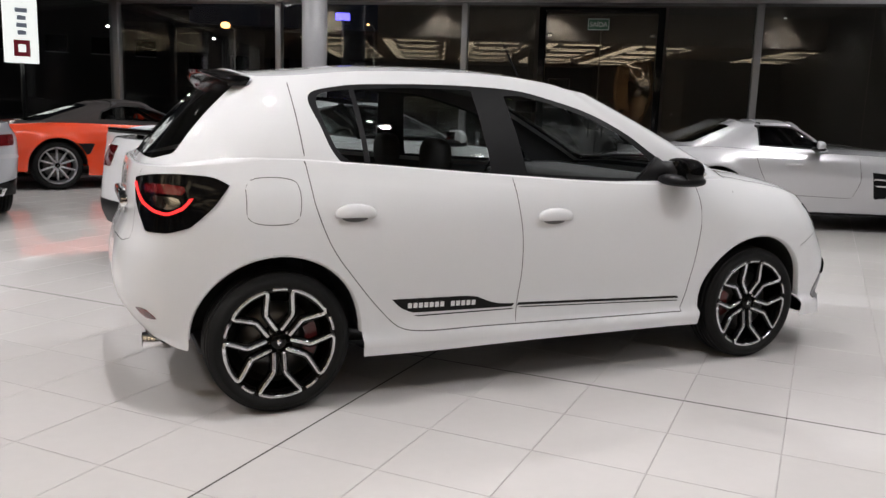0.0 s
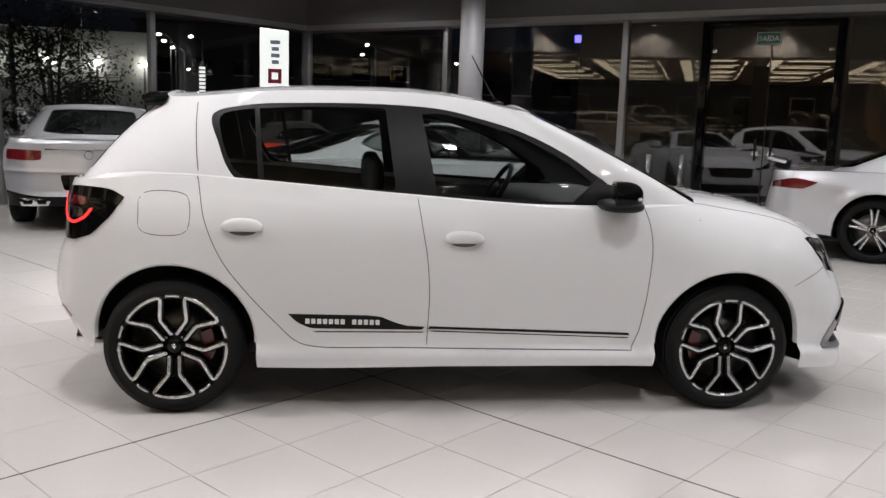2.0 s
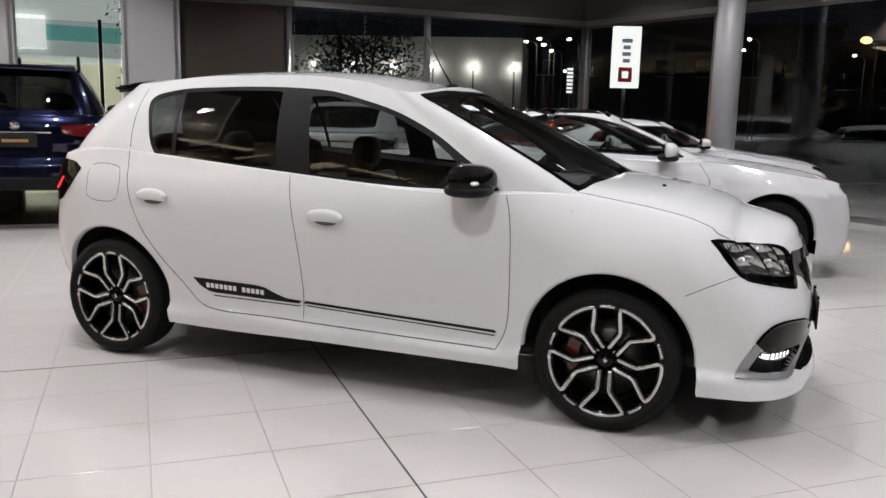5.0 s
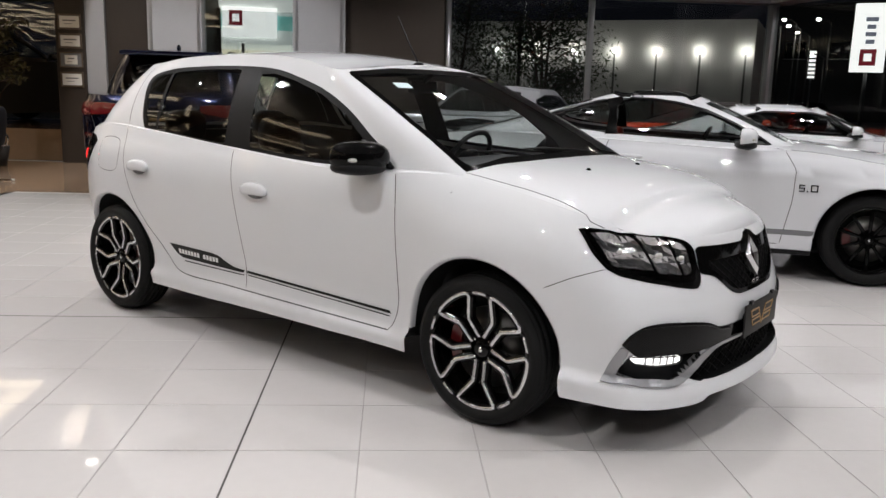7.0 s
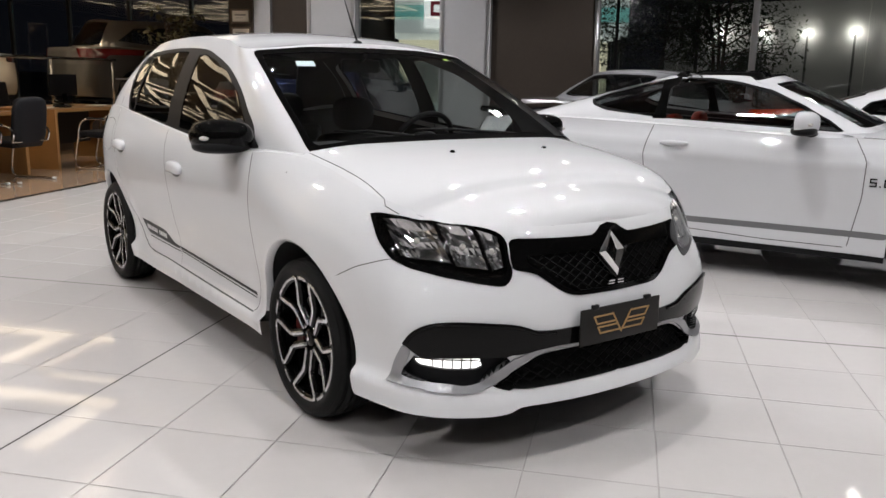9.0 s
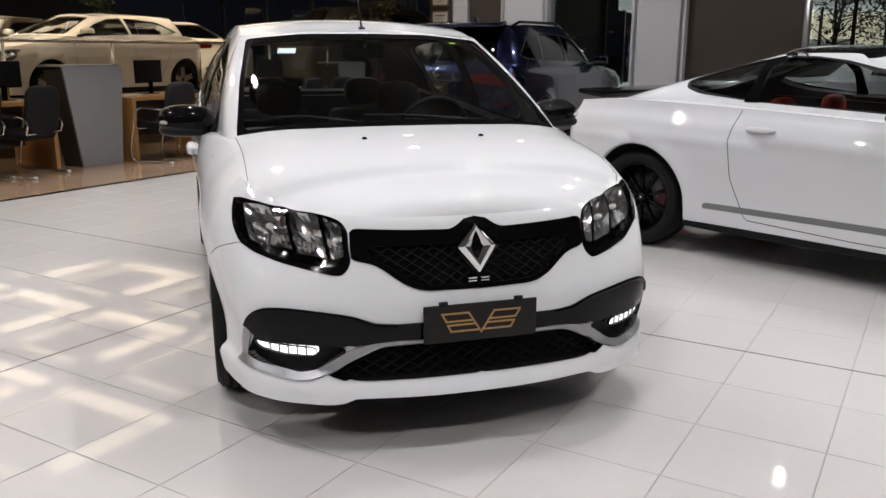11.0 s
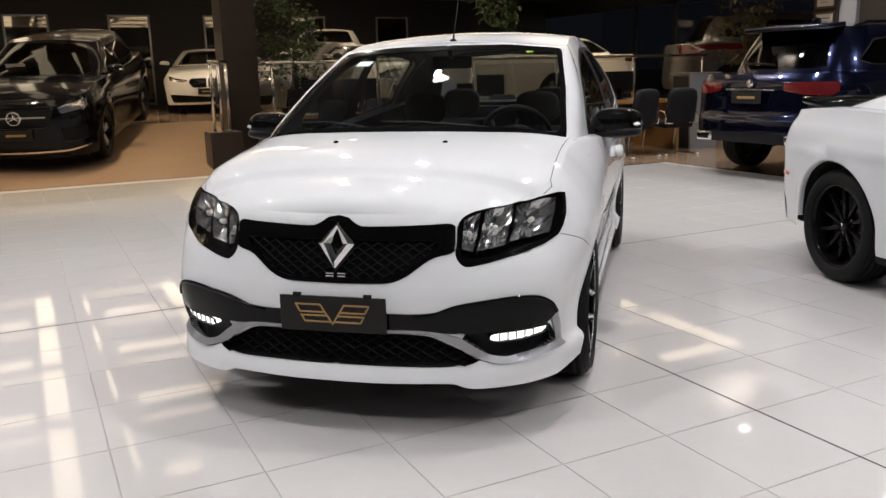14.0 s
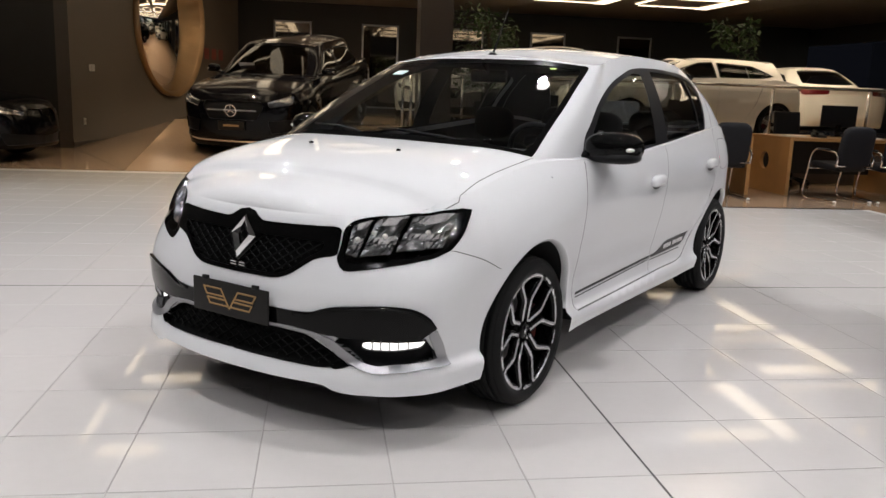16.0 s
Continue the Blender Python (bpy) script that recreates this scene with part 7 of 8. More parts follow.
def desk(x0, x1, y0, y1, label, group):
    d = thing("desk", B @ pose(x0, y0, 0), label, "desk", group)
    w, ln = x1 - x0, y1 - y0
    part("end_panel", holed_panel_bm(w, 0.738, 0.05, w * 0.41, 0.43, 0.12), WOOD, d, "wooden end panel with a round hole", smooth=False)
    part("end_panel", put_m(holed_panel_bm(w, 0.738, 0.05, w * 0.41, 0.43, 0.12), pose(0, ln - 0.05, 0)), WOOD, d, smooth=False)
    part("desktop", box_bm(w, ln, 0.042, (w / 2, ln / 2, 0.759), 0.003), WOOD, d, smooth=False)
    part("modesty_panel", box_bm(0.025, ln - 0.1, 0.50, (w * 0.28, ln / 2, 0.486), 0.002), DARKW, d, smooth=False)
    return d


def cantilever_chair(x, y, rz):
    c = thing("visitor_chair", B @ pose(x, y, 0, 0, 0, 180 + rz), "black upholstered visitor chair with chrome sled frame", "chair", "desk chairs")
    part("seat", put_m(box_bm(0.48, 0.47, 0.085, (0, 0, 0), 0.035, 4), pose(0.02, 0, 0.45, 0, -3, 0)), UPH, c)
    part("backrest", put_m(ellipsoid_bm(0.045, 0.245, 0.285, (0, 0, 0), 5.0), pose(-0.25, 0, 0.69, 0, -8, 0)), UPH, c)
    for s in (1, -1):
        y_ = s * 0.27
        pts = curve_through([(-0.30, y_, 0.014), (0.05, y_, 0.014), (0.26, y_, 0.016), (0.31, y_, 0.07), (0.26, y_, 0.40), (0.21, y_, 0.60), (0.13, y_, 0.655), (-0.10, y_, 0.65), (-0.22, y_, 0.63), (-0.27, y_, 0.57), (-0.25, y_, 0.47)], 44)
        part("side_frame", sweep_bm([tuple(p) for p in pts], 0.0125, 10), CHROME, c, "bent chrome tube frame")
        part("arm_pad", box_bm(0.24, 0.04, 0.022, (0.0, y_, 0.668), 0.01), UPH, c)
        part("foot_cap", cyl_bm(0.0155, 0.05, (-0.30, y_, 0.016), "x", 12, bevel=0.003), LENSW, c)
    part("cross_tube", sweep_bm([(0.26, -0.27, 0.40), (0.26, 0.27, 0.40)], 0.011, 8), CHROME, c)
    part("cross_tube", sweep_bm([(-0.25, -0.27, 0.47), (-0.25, 0.27, 0.47)], 0.011, 8), CHROME, c)
    return c


def office_chair(x, y, rz):
    c = thing("office_chair", B @ pose(x, y, 0, 0, 0, rz), "black swivel office chair behind the desk", "chair", "office chairs")
    part("seat", box_bm(0.46, 0.47, 0.08, (0, 0, 0.47), 0.03, 3), UPH, c)
    part("backrest", put_m(box_bm(0.06, 0.44, 0.54, (0, 0, 0), 0.028, 3), pose(-0.23, 0, 0.83, 0, -7, 0)), UPH, c)
    part("back_stem", sweep_bm([(-0.05, 0, 0.42), (-0.22, 0, 0.44), (-0.27, 0, 0.70)], 0.02, 8), SATBLK, c)
    part("gas_column", cyl_bm(0.028, 0.33, (0, 0, 0.265), "z", 16), SATBLK, c)
    for k in range(5):
        a = math.tau * k / 5
        part("star_leg", sweep_bm([(0, 0, 0.12), (0.27 * math.cos(a), 0.27 * math.sin(a), 0.075)], 0.018, 8), SATBLK, c)
        part("castor", cyl_bm(0.03, 0.04, (0.27 * math.cos(a), 0.27 * math.sin(a), 0.03), "x", 14, bevel=0.006), SATBLK, c)
    return c


def monitor(x, y, rz, z=0.78):
    m = thing("monitor", B @ pose(x, y, z, 0, 0, rz), "black flat computer monitor on a desk", "monitor", "desk monitors")
    part("foot", box_bm(0.17, 0.22, 0.012, (0, 0, 0.006), 0.004), GLOSSBLK, m)
    part("stem", box_bm(0.03, 0.06, 0.16, (-0.03, 0, 0.09), 0.005), GLOSSBLK, m)
    sh = part("casing", box_bm(0.035, 0.50, 0.30, (0, 0, 0.29), 0.008), SATBLK, m)
    part("screen", box_bm(0.004, 0.475, 0.27, (0.0195, 0, 0.293), 0.001), SCREEN, sh, smooth=False)
    return m


def telephone(x, y, rz, z=0.78):
    t = thing("telephone", B @ pose(x, y, z, 0, 0, rz), "dark desk telephone with a handset", "telephone", "desk telephones")
    part("base", prism_bm([(-0.09, 0), (0.09, 0), (0.09, 0.02), (-0.09, 0.06)], 0.16, (0, 0.08, 0), (90, 0, 0), 0.004), SATBLK, t)
    part("handset", put_m(box_bm(0.18, 0.045, 0.035, (0, 0, 0), 0.014, 3), pose(0, -0.045, 0.07, 0, 12, 0)), GLOSSBLK, t)
    return t


def podium(x, y0, y1, b0, b1, h, label):
    p = thing("podium", B @ pose(x, 0, 0), label, "podium", "grey podiums")
    part("front_board", put_m(prism_bm([(b0, 0), (b1, 0), (y1, h), (y0, h)], 0.03, (0.015, 0, 0), (90, 0, 90), 0.003), pose(0, 0, 0)), PODIUM, p, smooth=False)
    part("body", prism_bm([(b0 + 0.03, 0), (b1 - 0.03, 0), (y1 - 0.05, h - 0.03), (y0 + 0.03, h - 0.03)], 0.36, (-0.36, 0, 0), (90, 0, 90), 0.003), DARKW, p, smooth=False)
    part("top_board", box_bm(0.42, y1 - y0, 0.025, (-0.2, (y0 + y1) / 2, h + 0.0135), 0.004), PODIUM, p, smooth=False)
    for k in (0.27, 0.77):
        part("button_lamp", cyl_bm(0.035, 0.012, (0.034, y0 + (y1 - y0) * k, h - 0.09), "x", 20, bevel=0.003), CHROME, p)
    return p


desk(-6.70, -5.90, 0.62, 2.18, "honey-coloured wooden desk with a round hole in its end panel", "sales desks")
desk(-6.68, -5.65, 3.05, 4.60, "honey-coloured wooden desk beside a grey podium", "sales desks")
desk(-6.68, -5.65, 5.13, 6.90, "honey-coloured wooden desk by the raised floor", "sales desks")
for x, y, rz in ((-5.70, 1.00, 30), (-5.72, 1.66, 18), (-5.45, 3.35, 8), (-5.40, 4.05, -4), (-5.25, 5.62, 7), (-5.20, 6.32, -8)):
    cantilever_chair(x, y, rz)
for x, y, rz in ((-6.98, 1.35, 8), (-6.98, 3.8, -10), (-6.98, 6.0, 5)):
    office_chair(x, y, rz)
for x, y, rz in ((-6.35, 1.25, 200), (-6.35, 1.85, 185), (-6.35, 3.9, 190), (-6.35, 6.25, 170)):
    monitor(x, y, rz)
for x, y, rz in ((-6.0, 2.02, 10), (-6.0, 4.3, 0), (-6.0, 5.75, -15)):
    telephone(x, y, rz)
for x, y, rz in ((-6.2, 0.85, 12), (-6.05, 1.1, -8), (-6.1, 3.35, 10), (-6.1, 5.42, -6), (-6.0, 6.5, 14)):
    sheet_ = thing("paper_stack", B @ pose(x, y, 0.78, 0, 0, rz), "small stack of white papers on a desk", "papers", "desk papers")
    for k in range(3):
        part("paper", put_m(box_bm(0.21, 0.297, 0.004, (0, 0, 0.002 + 0.0045 * k)), pose(0.004 * k, 0.003 * k, 0, 0, 0, 3 * k)), PAPER, sheet_, smooth=False)
podium(-5.80, 2.22, 3.02, 2.38, 2.93, 1.15, "grey tapered podium between two desks")
podium(-5.55, 6.95, 7.65, 7.0, 7.55, 1.15, "grey tapered podium beside the blue car")

# steel and glass railing along the raised floor
rail = thing("railing", B @ pose(-7.42, 0, PZ), "brushed steel railing with clear glass panels on the platform edge", "railing")
for k in range(6):
    part("post", cyl_bm(0.021, 0.93, (0, 0.95 + 1.62 * k, 0.465), "z", 16), STEEL, rail)
    part("post_foot", lathe_bm([(0.0, 0), (0.045, 0), (0.045, 0.008), (0.022, 0.014)], 20, "z"), STEEL, rail).location = (0, 0.95 + 1.62 * k, 0)
part("top_rail", sweep_bm([(0, 0.86, 0.945), (0, 9.15, 0.945)], 0.024, 14), STEEL, rail)
for k in range(5):
    g = part("glass_panel", box_bm(0.01, 1.50, 0.74, (0, 0.95 + 1.62 * k + 0.81, 0.49)), RAILGLASS, rail, smooth=False)
    g.visible_shadow = False
# steel guard of three posts on the plinth beside the pier
guard = thing("post_guard", B @ pose(-7.42, 0.20, 0.54, 0, 0, 135), "low steel guard of three slim posts on the dark pier plinth", "guard rail")
for k in (-1, 0, 1):
    part("post", cyl_bm(0.022, 0.93, (0.19 * -k, 0.0, 0.465), "z", 16), STEEL, guard)
    part("post_foot", lathe_bm([(0.0, 0), (0.04, 0), (0.04, 0.008), (0.023, 0.014)], 20, "z"), STEEL, guard).location = (0.19 * -k, 0, 0)
part("top_rail", sweep_bm([(-0.22, 0, 0.945), (0.22, 0, 0.945)], 0.024, 14), STEEL, guard)


def leafy(name, m, label, height, spread, base_z, leaves, size, leaf_mat, seed, pot=None, lean=0.0, stems=1, group=""):
    """A small tree: tapered trunk, limbs and a crown of single leaves."""
    rnd = random.Random(seed)
    t = thing(name, m, label, "tree" if pot is None else "potted plant", group)
    z0 = 0.0
    if pot:
        part("pot", lathe_bm([(0, 0), (pot * 0.72, 0), (pot, pot * 1.5), (pot * 0.93, pot * 1.52), (pot * 0.88, pot * 1.35), (0, pot * 1.35)], 28, "z"), TERRA, t)
        z0 = pot * 1.3
    limbs, tips = bmesh.new(), []
    for q in range(stems):
        ax = lean * rnd.uniform(-1, 1)
        trunk = [(0.03 * q + ax * f * f * spread, 0.04 * q + 0.15 * spread * math.sin(3 * f + q) * f, z0 + (height - z0) * f * 0.82) for f in (0, 0.25, 0.5, 0.75, 1.0)]
        part("trunk", taper_bm(trunk, 0.016 * height, 0.005 * height), BARK, t)
        for k in range(16):
            f = rnd.uniform(0.30, 1.0)
            i = min(3, int(f * 4))
            u = f * 4 - i
            p0 = [trunk[i][j] * (1 - u) + trunk[i + 1][j] * u for j in range(3)]
            a = rnd.uniform(0, math.tau)
            ln = spread * rnd.uniform(0.55, 1.05) * (1.1 - 0.5 * abs(f - 0.55))
            p2 = (p0[0] + ln * math.cos(a), p0[1] + ln * math.sin(a), max(base_z, p0[2] + rnd.uniform(-0.05, 0.45) * spread))
            p1 = tuple((p0[j] + p2[j]) / 2 + (0.1 * spread if j == 2 else 0) for j in range(3))
            limbs = join(limbs, taper_bm([tuple(p0), p1, p2], 0.005 * height, 0.0015 * height))
            for w in (0.45, 0.7, 0.85, 1.0):
                tips.append(tuple(p0[j] * (1 - w) + p2[j] * w for j in range(3)))
    part("limb", limbs, BARK, t)
    vs, fs = [], []
    for k in range(leaves):
        c = rnd.choice(tips)
        r = spread * 0.30
        p = Vector((rnd.gauss(c[0], r * 0.5), rnd.gauss(c[1], r * 0.5), rnd.gauss(c[2], r * 0.5)))
        if p.z < base_z:
            continue
        a, dn = rnd.uniform(0, math.tau), rnd.uniform(-1.1, 0.3)
        d = Vector((math.cos(a) * math.cos(dn), math.sin(a) * math.cos(dn), math.sin(dn)))
        sd = d.cross(Vector((rnd.gauss(0, 0.4), rnd.gauss(0, 0.4), 1))).normalized()
        up = sd.cross(d)
        ln = size * rnd.uniform(0.7, 1.3)
        b = len(vs)
        vs += [p, p + d * ln * 0.5 + sd * ln * 0.24 + up * ln * 0.06, p + d * ln, p + d * ln * 0.5 - sd * ln * 0.24 + up * ln * 0.06, p + d * ln * 0.52]
        fs += [(b, b + 1, b + 4), (b + 1, b + 2, b + 4), (b + 2, b + 3, b + 4), (b + 3, b, b + 4)]
    raw("crown", vs, fs, leaf_mat, t, smooth=False)
    return t


def taper_bm(points, r0, r1, seg=8):
    bm = bmesh.new()
    rings = []
    n = len(points)
    for i, p in enumerate(points):
        d = (Vector(points[min(n - 1, i + 1)]) - Vector(points[max(0, i - 1)])).normalized()
        a = d.orthogonal().normalized()
        b = d.cross(a)
        r = r0 + (r1 - r0) * i / (n - 1)
        rings.append([bm.verts.new(Vector(p) + (a * math.cos(math.tau * k / seg) + b * math.sin(math.tau * k / seg)) * r) for k in range(seg)])
    for r, q in zip(rings, rings[1:]):
        for k in range(seg):
            bm.faces.new((r[k], r[(k + 1) % seg], q[(k + 1) % seg], q[k]))
    bm.faces.new(rings[-1])
    return bm


leafy("potted_tree", B @ pose(-7.85, 1.38, PZ), "bushy green indoor tree in a dark pot behind the railing", 2.05, 0.52, 0.35, 1500, 0.085, LEAF, 3, pot=0.2, stems=2, lean=0.3)
leafy("potted_tree", B @ pose(-12.4, 7.7, PZ), "tall green indoor plant near the back of the hall", 2.6, 0.55, 1.2, 900, 0.13, LEAF, 5, pot=0.22, stems=1)
leafy("potted_tree", B @ pose(-6.0, 8.6, 0), "olive-leaved plant beside the picture pier", 2.6, 0.45, 1.3, 700, 0.12, LEAFO, 8, pot=0.2, stems=2, lean=0.4)

# four framed certificates on the pier
for k, (z0, z1) in enumerate(((2.12, 2.36), (1.83, 2.06), (1.53, 1.77), (1.22, 1.46))):
    f = thing("picture_frame", B @ pose(XC - 11.525, YW - 0.10, (z0 + z1) / 2), "white certificate in a thin dark wooden frame" if k != 2 else "small white certificate with a wide mount in a dark frame", "picture", "framed certificates")
    w, h = 0.36, z1 - z0
    part("frame_border", join(box_bm(w, 0.02, 0.016, (0, -0.012, h / 2 - 0.008), 0.002), box_bm(w, 0.02, 0.016, (0, -0.012, -h / 2 + 0.008), 0.002), box_bm(0.016, 0.02, h - 0.03, (w / 2 - 0.008, -0.012, 0), 0.002), box_bm(0.016, 0.02, h - 0.03, (-w / 2 + 0.008, -0.012, 0), 0.002)), mat("frame_wood", (0.10, 0.065, 0.04), 0.4, var=0.1) if k == 0 else bpy.data.materials["frame_wood"], f)
    part("mount", box_bm(w - 0.03, 0.008, h - 0.03, (0, -0.007, 0)), GREYDECAL if k == 2 else PLINTH, f, smooth=False)
    sh = part("certificate", box_bm((w - 0.06) * (0.66 if k == 2 else 1), 0.004, (h - 0.06) * (0.8 if k == 2 else 1), (0, -0.014, 0)), PAPER, f, smooth=False)
    part("print_bar", box_bm(0.20 if k != 2 else 0.1, 0.002, 0.02, (0.0, -0.0175, 0.02), 0), GREYDECAL, sh, smooth=False)
    part("print_bar", box_bm(0.12 if k != 2 else 0.08, 0.002, 0.008, (-0.02, -0.0175, -0.03), 0), GREYDECAL, sh, smooth=False)

# round mirror, switches and faint red marks on the angled wall
rm = thing("round_mirror", W3 @ pose(-3.8, 0, 2.42), "large round mirror in a deep bronze ring on the taupe wall", "mirror")
part("ring", lathe_bm([(1.57, 0.0), (1.57, 0.10), (1.555, 0.11), (1.53, 0.11), (1.47, 0.045), (1.45, 0.03), (1.45, 0.0)], 72, "y"), BRONZE, rm, "deep brushed bronze ring")
part("mirror_disc", lathe_bm([(0, 0.035), (1.465, 0.035), (1.465, 0.01), (0, 0.01)], 72, "y"), MIRROR, rm)
for x, z, w, n in ((-0.62, 1.37, 0.075, "light_switch"), (-0.72, 1.37, 0.075, "light_switch"), (-0.37, 0.44, 0.075, "socket_outlet")):
    o = thing(n, W3 @ pose(x, 0, z), "ivory plastic switch plate on the taupe wall" if n == "light_switch" else "ivory plastic socket plate low on the taupe wall", "switch" if n == "light_switch" else "socket", "wall switches" if n == "light_switch" else "")
    part("plate", box_bm(w, 0.012, 0.12, (0, 0.006, 0), 0.003), SWITCH, o)
    part("rocker" if n == "light_switch" else "socket_face", box_bm(0.034, 0.006, 0.05, (0, 0.014, 0), 0.002), LENSW, o)
# square plates added in place of the wall's red lettering
sg = thing("wall_sign", W3 @ pose(-6.1, 0, 1.83), "small red square safety signs on the wall", "sign")
for x in (-0.42, 0.0, 0.42):
    part("sign_plate", box_bm(0.26, 0.006, 0.26, (x, 0.003, 0), 0.002), mat("faded_red", (0.22, 0.05, 0.035), 0.5, var=0.1) if x < -0.1 else bpy.data.materials["faded_red"], sg, smooth=False)

# exit sign over the entrance door
GREENS = mat("green_exit_sign", (0.03, 0.10, 0.06), 0.4, var=0.05)
ex = thing("exit_sign", W1 @ pose(8.10, -0.185, 2.605), "small green exit sign with white lettering on the door", "sign")
part("board", box_bm(0.32, 0.008, 0.17, (0, 0, 0), 0.003), GREENS, ex, smooth=False)
for x, z, w, h in ((0, 0.077, 0.30, 0.006), (0, -0.077, 0.30, 0.006), (0.148, 0, 0.006, 0.15), (-0.148, 0, 0.006, 0.15)):
    part("border_line", box_bm(w, 0.002, h, (x, -0.0055, z)), DECALW, ex, smooth=False)
cu = bpy.data.curves.new("exit_lettering", "FONT")
cu.body, cu.size, cu.align_x, cu.align_y, cu.extrude = "SAÍDA", 0.092, "CENTER", "CENTER", 0.001
cu.materials.append(DECALW)
tx = new("exit_lettering", cu)
tx.parent = ex
tx.matrix_parent_inverse = Matrix()
tx.matrix_local = pose(0, -0.006, -0.005, 90, 0, 0)
# steel bollards and a mat by the door
for x, y in ((4.5, 9.2), (5.15, 9.35)):
    p = thing("bollard", pose(x, y, -0.06), "short steel bollard outside the glass front", "bollard", "entrance bollards")
    part("shaft", cyl_bm(0.05, 0.98, (0, 0, 0.49), "z", 20, bevel=0.006), STEEL, p)
    part("base_plate", cyl_bm(0.09, 0.012, (0, 0, 0.006), "z", 20), STEEL, p)
dm = thing("door_mat", W1 @ pose(8.14, -0.85, 0), "dark rubber-edged door mat in front of the exit", "mat")
part("carpet_surface", box_bm(1.5, 0.9, 0.010, (0, 0, 0.007), 0.003), mat("dark_carpet_pile", (0.02, 0.02, 0.021), 0.95, var=0.2, scale=40, bump=0.4, bscale=800), dm)
part("edge", box_bm(1.58, 0.98, 0.007, (0, 0, 0.0045), 0.002), RUBBER, dm)

# ---------------------------------------------------------------- the street at night
FENCEW = mat("white_rendered_wall", (0.60, 0.59, 0.57), 0.8, var=0.06, scale=1.5, bump=0.15, bscale=30)
LAMPW = mat("lit_lamp_glass", (0.9, 0.9, 0.88), 0.4, emit=(1.0, 0.95, 0.85), power=40.0)
LAMPO = mat("lit_sodium_lamp", (0.9, 0.6, 0.3), 0.4, emit=(1.0, 0.50, 0.16), power=6.0)
LAMPB = mat("lit_blue_tube", (0.3, 0.3, 0.9), 0.4, emit=(0.12, 0.10, 1.0), power=5.0)
LAMPR = mat("lit_red_lamp", (0.8, 0.1, 0.1), 0.4, emit=(1.0, 0.06, 0.04), power=14.0)
SIGNW = mat("lit_white_sign_face", (0.9, 0.9, 0.9), 0.4, emit=(1.0, 0.98, 0.95), power=1.5)
SIGNR = mat("dark_red_sign_mark", (0.22, 0.02, 0.03), 0.4, emit=(0.25, 0.02, 0.035), power=0.6)
SIGNG = mat("grey_blue_sign_mark", (0.25, 0.27, 0.33), 0.4, emit=(0.3, 0.32, 0.4), power=0.5)
# emission in these three surfaces stands in for the shop's lighting
TEAL = mat("glowing_teal_band", (0.25, 0.55, 0.52), 0.5, emit=(0.16, 0.42, 0.38), power=0.9)
FACADE = mat("glowing_white_facade", (0.75, 0.75, 0.72), 0.6, var=0.04, scale=0.6, emit=(0.85, 0.9, 0.86), power=0.55)
SHOPIN = mat("glowing_shop_interior", (0.8, 0.7, 0.5), 0.6, var=0.3, scale=1.2, emit=(1.0, 0.86, 0.62), power=0.6)
POLE = mat("galvanised_pole", (0.12, 0.12, 0.12), 0.5, 0.6, var=0.1)
BUSH = mat("night_foliage", (0.035, 0.05, 0.02), 0.6, var=0.3, scale=2)

# white boundary wall with its row of lamps
FW = pose(-11.08, 39.22, 0, 0, 0, 13.5)
slab("wall_boundary", -16.5, 0.15, 0.30, 0.55, -0.06, 5.35, FENCEW, FW)
slab("wall_boundary_return", 0.15, 0.40, 0.30, 9.0, -0.06, 5.35, FENCEW, FW)
for k in range(7):
    x = -2.22 * k
    l_ = thing("wall_lamp", FW @ pose(x, 0.30, 3.80), "white glowing lamp on the boundary wall", "lamp", "boundary wall lamps")
    part("bracket", box_bm(0.06, 0.16, 0.05, (0, -0.08, -0.12), 0.006), POLE, l_)
    part("globe", ellipsoid_bm(0.10, 0.10, 0.11, (0, -0.17, -0.02), 2.0, 16, 10), LAMPW, l_, "white glowing glass globe")
    part("pilaster_strip", box_bm(0.10, 0.04, 3.6, (0, -0.02, -1.98), 0.004), POLE, l_)
    data = bpy.data.lights.new("wall_lamp_glow", "POINT")
    data.energy, data.color, data.shadow_soft_size = 18, (1.0, 0.96, 0.88), 0.12
    g_ = new("wall_lamp_glow", data)
    g_.matrix_world = FW @ pose(x, -0.12, 3.62)
leafy("street_tree", pose(-6.1, 11.6, -0.06), "dark bushy street tree outside the side window", 3.5, 1.15, 0.7, 6500, 0.095, BUSH, 21, stems=3, lean=0.4)
leafy("street_tree", pose(-17.6, 19.0, -0.06), "street tree in front of the lit shop", 5.2, 1.8, 1.6, 2200, 0.16, BUSH, 22, stems=2, lean=0.3, group="street trees")
leafy("street_tree", pose(-14.9, 20.4, -0.06), "street tree in front of the lit shop", 5.6, 1.8, 1.9, 2200, 0.16, BUSH, 23, stems=1, lean=0.3, group="street trees")

# lit upright sign of the shop across the road
sn = thing("light_box_sign", pose(-3.9, 31.3, 0, 0, 0, 14), "tall white lit sign box with a dark red mark", "sign")
part("pole", cyl_bm(0.07, 2.6, (0, 0, 1.24), "z", 14), POLE, sn)
bx = part("box", box_bm(1.16, 0.28, 2.5, (0, 0, 3.76), 0.03), SIGNW, sn)
part("mark", box_bm(0.56, 0.02, 0.60, (0, -0.15, 3.05), 0.01), SIGNR, bx)
part("mark_centre", box_bm(0.26, 0.02, 0.28, (0, -0.165, 3.05), 0.01), SIGNW, bx)
